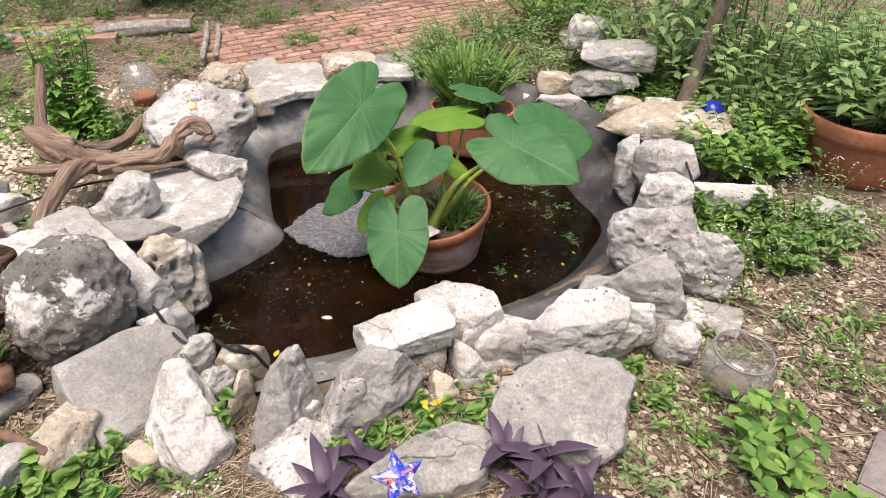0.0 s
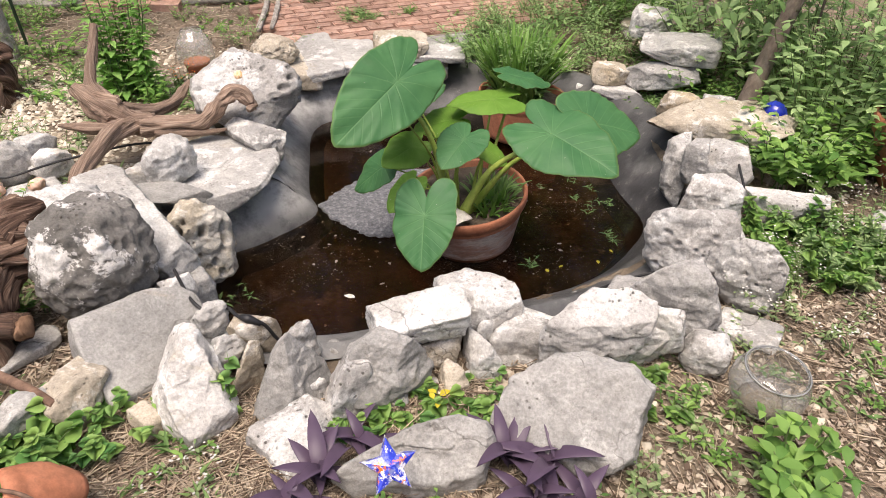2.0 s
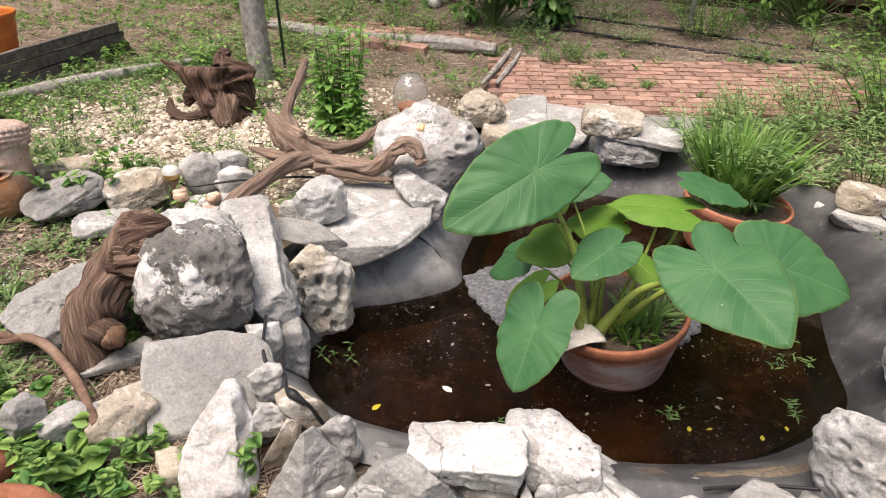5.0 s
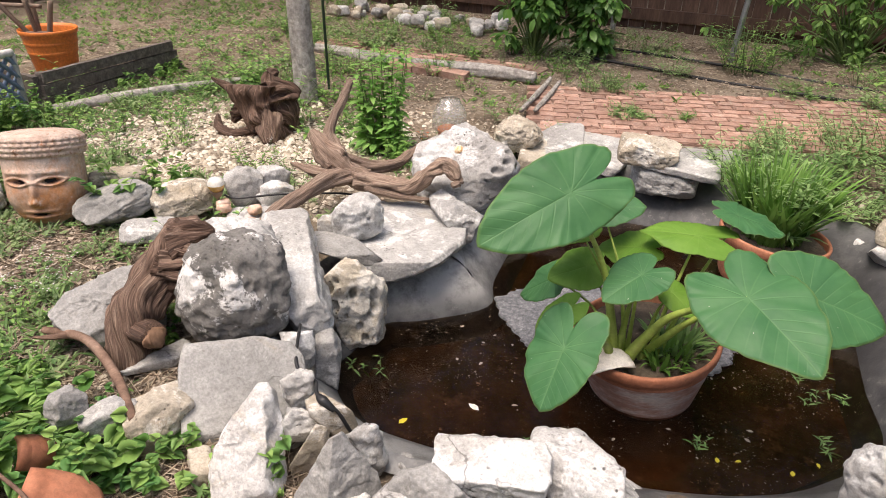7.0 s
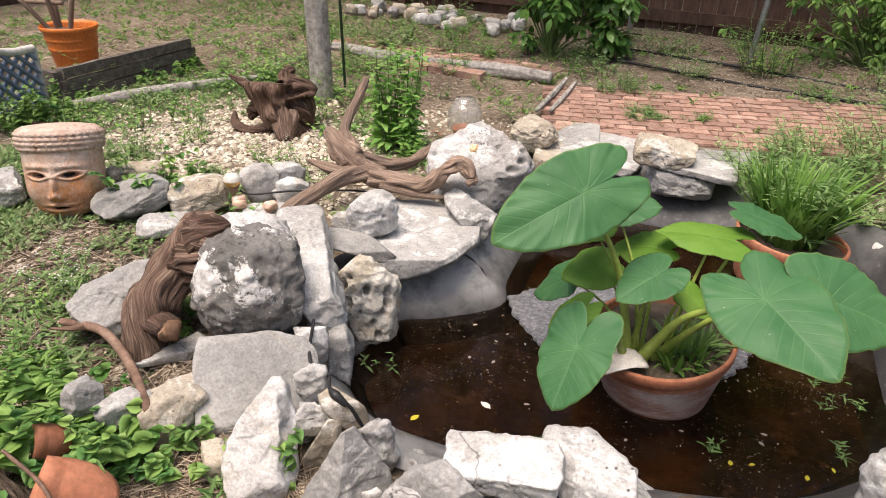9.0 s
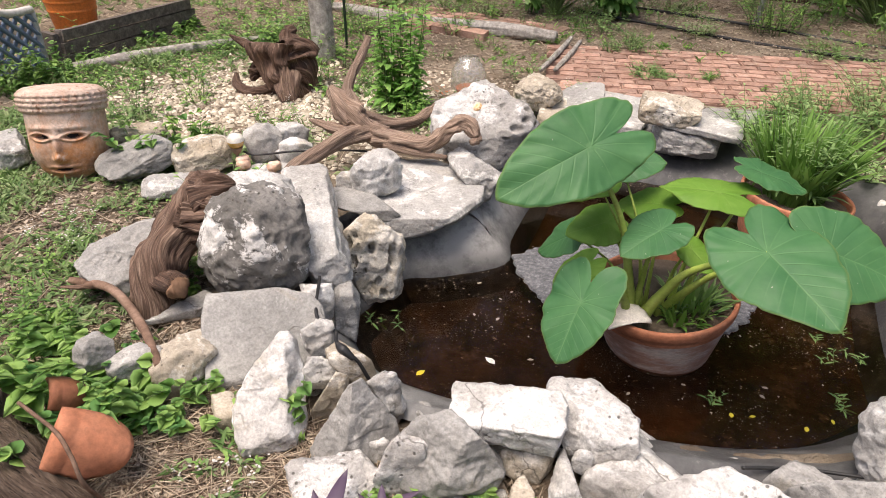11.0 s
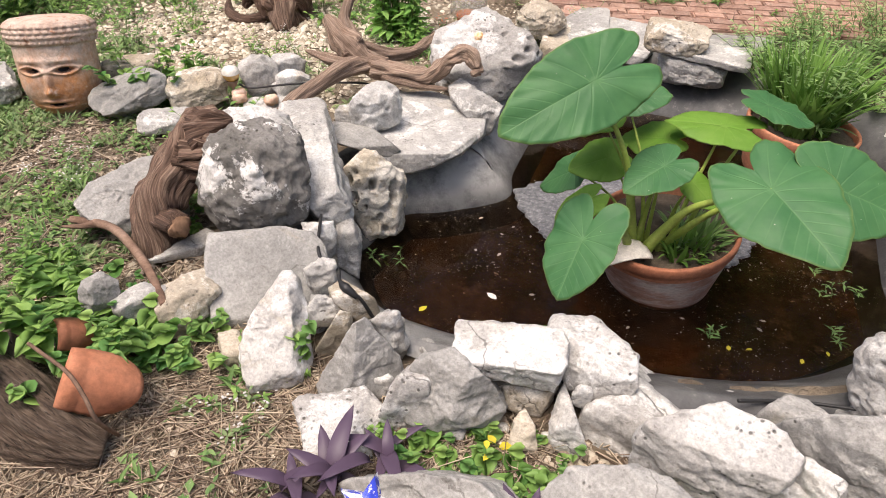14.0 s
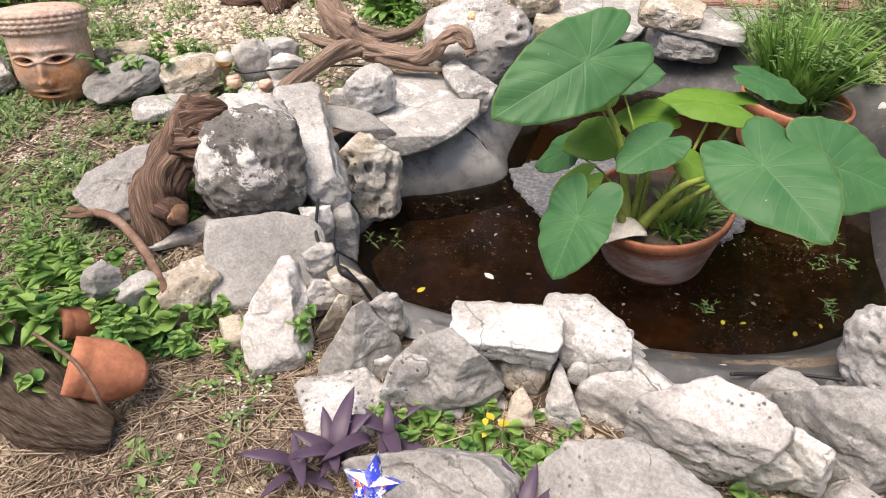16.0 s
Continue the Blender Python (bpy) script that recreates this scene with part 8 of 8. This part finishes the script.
for k in range(120):
    x, y = rnd.uniform(-3.6, 1.9), rnd.uniform(2.5, 4.5)
    if k % 2:
        x, y = rnd.uniform(-3.4, -1.0), rnd.uniform(-0.6, 3.4)
        if math.hypot(x + 1.7, y - 0.45) < 0.5 or math.hypot(x + 1.76, y + 0.35) < 0.3 or (-3.2 < x < -2.7 and 0.5 < y < 1.7):
            continue
    h = rnd.uniform(0.08, 0.24)
    herb("weed", "leafy green weed in the litter of the yard", (x, y, gz(x, y)), h, rnd.randint(8, 20), 6, rnd.uniform(0.03, 0.06), (weed_mat, bush_mat, dry_green, ivy_mat)[k % 4], 2000 + k, 0.1, 0.8,
         "weed", rnd.uniform(0.35, 0.7), 0.002, WEED)
for k, (x, y, h) in enumerate(((-2.98, 0.7, 0.08), (-3.0, 1.2, 0.13), (-3.0, 1.45, 0.12), (-2.9, 0.4, 0.2), (-2.85, 0.15, 0.24), (-1.54, -0.12, 0.26), (-1.5, -0.06, 0.22))):
    herb("vine", "climbing green vine with small leaves", (x, y, gz(x, y)), h, 14, 8, 0.045, ivy_mat if k % 2 else bush_mat, 2100 + k, 0.1, 0.4, "vine", 0.85, 0.002, VINE, pointed=False)

# water weeds
pond_weed = leafy("pond_weed", (0.045, 0.1, 0.03), (0.16, 0.27, 0.085), 0.5, 0.25)
for k, (x, y) in enumerate(((-0.31, -0.38), (-0.36, -0.42), (0.84, 0.16), (0.9, 0.05), (0.9, -0.12), (0.585, -0.265), (0.74, 0.24), (0.93, -0.13), (0.86, 0.3), (0.95, 0.12),
                            (0.8, 0.4), (0.2, -0.52), (0.93, 0.22), (0.16, -0.5))):
    herb("water_weed", "small water weed rising from the pond", (x, y, 0.0), 0.045, 2 + k % 2, 5, 0.03, pond_weed, 400 + k, 0.022, 0.7, "water plant", 0.27, 0.001, "water weeds")


def fallen(label, x, y, z, mat, size, seed):
    rnd = random.Random(seed)
    v, f = [], []
    leaf_into(v, f, Vector((-size / 2, 0, 0)), Vector((1, 0, 0)), Vector((0, 0, 1)), size, size * 0.6, 0.12, 0.05)
    ob = mesh_object("fallen_leaf", v, f, mat)
    ob.matrix_world = pose(x, y, z, rnd.uniform(-6, 6), rnd.uniform(-6, 6), rnd.uniform(0, 360))
    tagged(ob, label, "leaf", "fallen leaves")


for k, (x, y, z) in enumerate(((0.71, -0.28, 0.004), (0.84, -0.26, 0.004), (0.60, -0.47, 0.006), (-0.14, -0.545, 0.004), (0.9, -0.2, 0.004), (0.66, -0.3, 0.004), (0.95, -0.42, 0.19))):
    fallen("yellow fallen leaf floating on the pond", x, y, z, yellow_leaf, 0.018 + 0.005 * (k % 4), 500 + k)
for k in range(110):
    a = rnd.uniform(0, 6.28)
    r = rnd.uniform(0.1, 0.9)
    x, y = 0.3 + 0.68 * r * math.cos(a), 0.1 + 0.62 * r * math.sin(a)
    if float(shore_distance(np.array([x]), np.array([y]))[0]) < -0.05:
        fallen("dry brown leaf flake floating on the pond", x, y, 0.003, litter_mat, rnd.uniform(0.006, 0.02), 520 + k)
fallen("pale curled leaf floating on the pond", 0.012, -0.405, 0.004, shell_mat, 0.04, 600)

# ---- loose cover of the ground ----
def scatter(name, label, category, count, area, make, mat, seed, keep=None):
    rnd = random.Random(seed)
    xs = np.array([rnd.uniform(area[0], area[1]) for _ in range(count)])
    ys = np.array([rnd.uniform(area[2], area[3]) for _ in range(count)])
    d = shore_distance(xs, ys)
    zs = ground_height(xs, ys)
    verts, faces = [], []
    for x, y, z, dd in zip(xs, ys, zs, d):
        if dd < (0.34 if make in (straw, flake) or (make is pebble and x > -0.6) else 0.17) or (keep and not keep(x, y, rnd)):
            continue
        q = PATIO.inverted() @ Vector((x, y, 0))
        if 0 < q.x < 1.9 and -0.05 < q.y < 0.95:
            if rnd.random() > 0.05:
                continue
            z = 0.192
        make(verts, faces, Vector((x, y, z)), rnd)
    ob = mesh_object(name, verts, faces, mat)
    return tagged(ob, label, category, kind="stuff")


def flake(verts, faces, p, rnd):
    a = rnd.uniform(0, 6.28)
    s = 0.007 + 0.019 * rnd.random() ** 1.8
    sliver_into(verts, faces, p + Vector((0, 0, rnd.uniform(0.004, 0.01))), Vector((math.cos(a), math.sin(a), rnd.uniform(-0.25, 0.4))), Vector((rnd.gauss(0, 0.35), rnd.gauss(0, 0.35), 1)), s, s * rnd.uniform(0.35, 0.8), rnd.uniform(-0.2, 0.3))


def straw(verts, faces, p, rnd):
    a = rnd.uniform(0, 6.28)
    ln, w = rnd.uniform(0.03, 0.14), rnd.uniform(0.0008, 0.002)
    d = Vector((math.cos(a), math.sin(a), rnd.gauss(0, 0.08)))
    s = Vector((-d.y, d.x, 0)) * w
    p = p + Vector((0, 0, rnd.uniform(0.006, 0.016)))
    b = len(verts)
    verts.extend([p - s, p + s, p + Vector((0, 0, w * 2)), p + d * ln - s * 0.5, p + d * ln + s * 0.5, p + d * ln + Vector((0, 0, w))])
    faces.extend([(b, b + 1, b + 4, b + 3), (b + 1, b + 2, b + 5, b + 4), (b + 2, b, b + 3, b + 5)])


def pebble(verts, faces, p, rnd):
    s = rnd.uniform(0.006, 0.013) + 0.008 * rnd.random() ** 3
    b = len(verts)
    for dx, dy, dz in ((1, 0, 0), (0.3, 0.9, 0), (-0.8, 0.6, 0), (-0.8, -0.6, 0), (0.3, -0.9, 0)):
        verts.append(p + Vector((dx * s * rnd.uniform(0.7, 1.1), dy * s * rnd.uniform(0.7, 1.1), 0.002)))
    for dx, dy in ((0.5, 0.2), (-0.35, 0.4), (-0.3, -0.4), (0.3, -0.4)):
        verts.append(p + Vector((dx * s, dy * s, s * rnd.uniform(0.5, 0.9))))
    faces.extend([(b, b + 1, b + 5), (b + 1, b + 2, b + 6, b + 5), (b + 2, b + 3, b + 7, b + 6), (b + 3, b + 4, b + 8, b + 7), (b + 4, b, b + 5, b + 8), (b + 5, b + 6, b + 7, b + 8)])


def blade_tuft(verts, faces, p, rnd):
    wide = rnd.random() < 0.5
    for _ in range(rnd.randint(4, 9)):
        a = rnd.uniform(0, 6.28)
        ln = rnd.uniform(0.012, 0.032) if wide else rnd.uniform(0.02, 0.055)
        sliver_into(verts, faces, p + Vector((rnd.gauss(0, 0.01), rnd.gauss(0, 0.01), rnd.uniform(0, 0.02))), Vector((math.cos(a), math.sin(a), rnd.uniform(0.2, 1.2) if wide else rnd.uniform(0.6, 2.2))), Vector((0, 0, 1)), ln, ln * (0.65 if wide else 0.2), 0.3)


def gravel_zone(x, y, rnd):
    return math.exp(-((x + 1.75) / 0.75) ** 2 - ((y - 0.55) / 0.62) ** 2) > rnd.uniform(0.1, 0.75)


def green_zone(x, y, rnd):
    n = noise.noise(Vector((x * 1.7, y * 1.7, 8)))
    g = n + (0.12 if x < -0.9 and y < 0.2 else 0) + (0.25 if x < -1.8 else 0) + (-0.42 if y < -0.6 and x > -0.8 else 0) - (0.5 if gravel_zone(x, y, rnd) else 0)
    if -2.7 < x < -0.85 and 2.5 < y < 3.05:
        g -= 0.45
    return g > rnd.uniform(-0.05, 0.25)


scatter("gravel", "pale yellowish gravel covering part of the yard", "gravel", 20000, (-3.2, -0.9, -0.5, 2.0), pebble, gravel_mat, 1, gravel_zone)
scatter("leaf_litter", "dry brown leaf litter scattered on the ground", "leaf litter", 66000, (-2.4, 1.9, -1.9, -0.3), flake, litter_mat, 2)
scatter("leaf_litter", "dry leaf litter and chips in the back yard", "leaf litter", 56000, (-5.6, 2.2, -0.5, 4.7), flake, litter_mat, 3)
scatter("leaf_litter", "dark brown bark mulch in the back beds", "mulch", 34000, (-4.5, 2.6, 1.4, 4.7), flake, mulch_mat, 31)
scatter("straw_litter", "dry straw and twigs strewn on the ground", "straw", 10000, (-2.3, 1.9, -1.9, -0.3), straw, straw_mat, 4)
scatter("straw_litter", "matted dry straw in front of the stones", "straw", 9000, (-1.1, 0.35, -1.75, -0.95), straw, straw_mat, 63)
scatter("straw_litter", "dry stalks strewn over the yard", "straw", 6000, (-4.6, 1.8, -0.5, 4.4), straw, straw_mat, 5)
scatter("grass", "patchy low green grass and seedlings", "grass", 11000, (-3.2, 1.9, -1.9, 1.6), blade_tuft, weed_mat, 6, green_zone)
scatter("grass", "patchy green seedlings in the back yard", "grass", 2800, (-5.6, 2.6, 1.2, 4.6), blade_tuft, bush_mat, 7, green_zone)
scatter("grass", "low green weeds covering the yard edge", "grass", 2600, (-2.6, -0.85, -1.2, 0.25), blade_tuft, dry_green, 9, lambda x, y, r: noise.noise(Vector((x * 3, y * 3, 2))) > r.uniform(-0.25, 0.3))
def outer(x, y, rnd):
    near = -2.4 < x < 1.9 and -1.9 < y < 4.6
    return not near and noise.noise(Vector((x * 1.1, y * 1.1, 5))) > rnd.uniform(-0.5, 0.4)


scatter("grass", "patchy weeds over the outer yard", "grass", 14000, (-6.2, 5.1, -4.6, 4.6), blade_tuft, weed_mat, 61, outer)
scatter("leaf_litter", "dry litter over the outer yard", "leaf litter", 16000, (-6.2, 5.1, -4.6, 4.6), flake, litter_mat, 62, outer)
scatter("gravel", "small limestone chips between the bank stones", "gravel", 5000, (-1.3, 1.7, -1.6, 1.5), pebble, gravel_mat, 8)

def speck(verts, faces, p, rnd):
    a, s = rnd.uniform(0, 6.28), rnd.uniform(0.0007, 0.0014) + 0.0026 * rnd.random() ** 8
    b = len(verts)
    for k in range(5):
        verts.append(Vector((p.x + s * math.cos(a + 1.257 * k) * rnd.uniform(0.5, 1.2), p.y + s * math.sin(a + 1.257 * k) * rnd.uniform(0.5, 1.2), 0.0018)))
    faces.append(tuple(range(b, b + 5)))


def water_specks():
    rnd = random.Random(18)
    verts, faces = [], []
    xs, ys = np.array([rnd.uniform(-0.45, 1.05) for _ in range(30000)]), np.array([rnd.uniform(-0.6, 1.0) for _ in range(30000)])
    for x, y, d in zip(xs, ys, shore_distance(xs, ys)):
        if d < -0.01 and noise.noise(Vector((x * 3.5, y * 3.5, 4))) > rnd.uniform(-0.25, 0.75):
            speck(verts, faces, Vector((x, y, 0)), rnd)
    tagged(mesh_object("floating_specks", verts, faces, leafy("specks", (0.08, 0.05, 0.03), (0.36, 0.29, 0.21), 0.8, 0.0), smooth=False), "pale specks of pollen and petals floating on the water", "debris", kind="stuff")


water_specks()

# rubble heap by the fence
rnd = random.Random(12)
for k in range(44):
    x, y = -3.2 + rnd.random() * 1.6, 3.65 + rnd.random() * 0.6
    s = rnd.uniform(0.07, 0.15)
    v, f = rock_data(s, s * 0.8, s * 0.7, "boulder", 700 + k, 4)
    lo = min(p.z for p in v)
    ob = mesh_object("stone", [p - Vector((0, 0, lo)) for p in v], f, STONE[("white", "tan", "grey")[k % 3]])
    ob.matrix_world = pose(x, y, 0.14 + 0.05 * rnd.random(), 0, 0, rnd.uniform(0, 180))
    tagged(ob, "pale rubble stone heaped near the fence", "rock", "rubble by the fence")

# small filler stones packed between the bank stones
for k in range(70):
    a = 2 * math.pi * rnd.random()
    i = rnd.randrange(len(EDGE))
    t = (EDGE[(i + 1) % len(EDGE)] - EDGE[i - 1]).normalized()
    q = EDGE[i] + Vector((t.y, -t.x)) * rnd.uniform(0.16, 0.42)
    if -0.3 < q.x < 0.9 and q.y > 0.9:
        continue
    s = rnd.uniform(0.03, 0.06)
    if q.x < -0.55 and q.y < -0.4:
        continue
    v, f = rock_data(s, s * 0.8, s * 0.65, "boulder", 800 + k, 3)
    lo = min(p.z for p in v)
    ob = mesh_object("stone", [p - Vector((0, 0, lo)) for p in v], f, STONE[("white", "tan", "grey", "greyd")[k % 4]])
    ob.matrix_world = pose(q.x, q.y, gz(q.x, q.y) - 0.01, 0, 0, rnd.uniform(0, 180))
    tagged(ob, "small limestone piece wedged between larger stones", "stone", "filler stones")

# ---- trees beyond the fence ----
for k, (x, y, h, r) in enumerate(((-4.6, 7.2, 5.4, 2.2), (-1.9, 7.8, 5.6, 2.2), (0.9, 7.3, 7.4, 2.4), (3.6, 7.6, 8.4, 2.7), (6.6, 6.9, 7.6, 2.5), (-7.2, 5.2, 6.0, 2.4))):
    tree("tree", "leafy green tree standing behind the fence", (x, y, 0.13), (x + 0.2, y, h * 0.55), 0.14, 0.09, h * 0.7, r, (2600, 2600, 1800, 420, 1800, 2600)[k], 0.34, far_leaf, 900 + k, crown_at=(x + 0.2, y, h * 0.62), squash=0.95)

# ---- bricks of the paving ----
brick_me = brick_mesh()
rnd = random.Random(3)


def lay_bricks(owner, m, cols, rows, top, drop=0.0):
    inv = owner.matrix_world.inverted()
    for j in range(rows):
        for i in range(-1 if j % 2 else 0, cols):
            x = 0.08 + i * 0.16 + (0.08 if j % 2 else 0)
            if x < -0.02 or rnd.random() < drop:
                continue
            ob = new("brick", brick_me)
            ob.parent = owner
            ob.matrix_basis = inv @ m @ pose(x + rnd.gauss(0, 0.002), 0.042 + j * 0.0795 + rnd.gauss(0, 0.0015), top - 0.025 + rnd.gauss(0, 0.0018), rnd.gauss(0, 0.7), rnd.gauss(0, 0.5), rnd.gauss(0, 0.5))


lay_bricks(patio, PATIO, 12, 12, 0.192)
lay_bricks(path, path.matrix_world @ Matrix.Translation((0, 0, -0.158)), 10, 5, 0.175, 0.12)
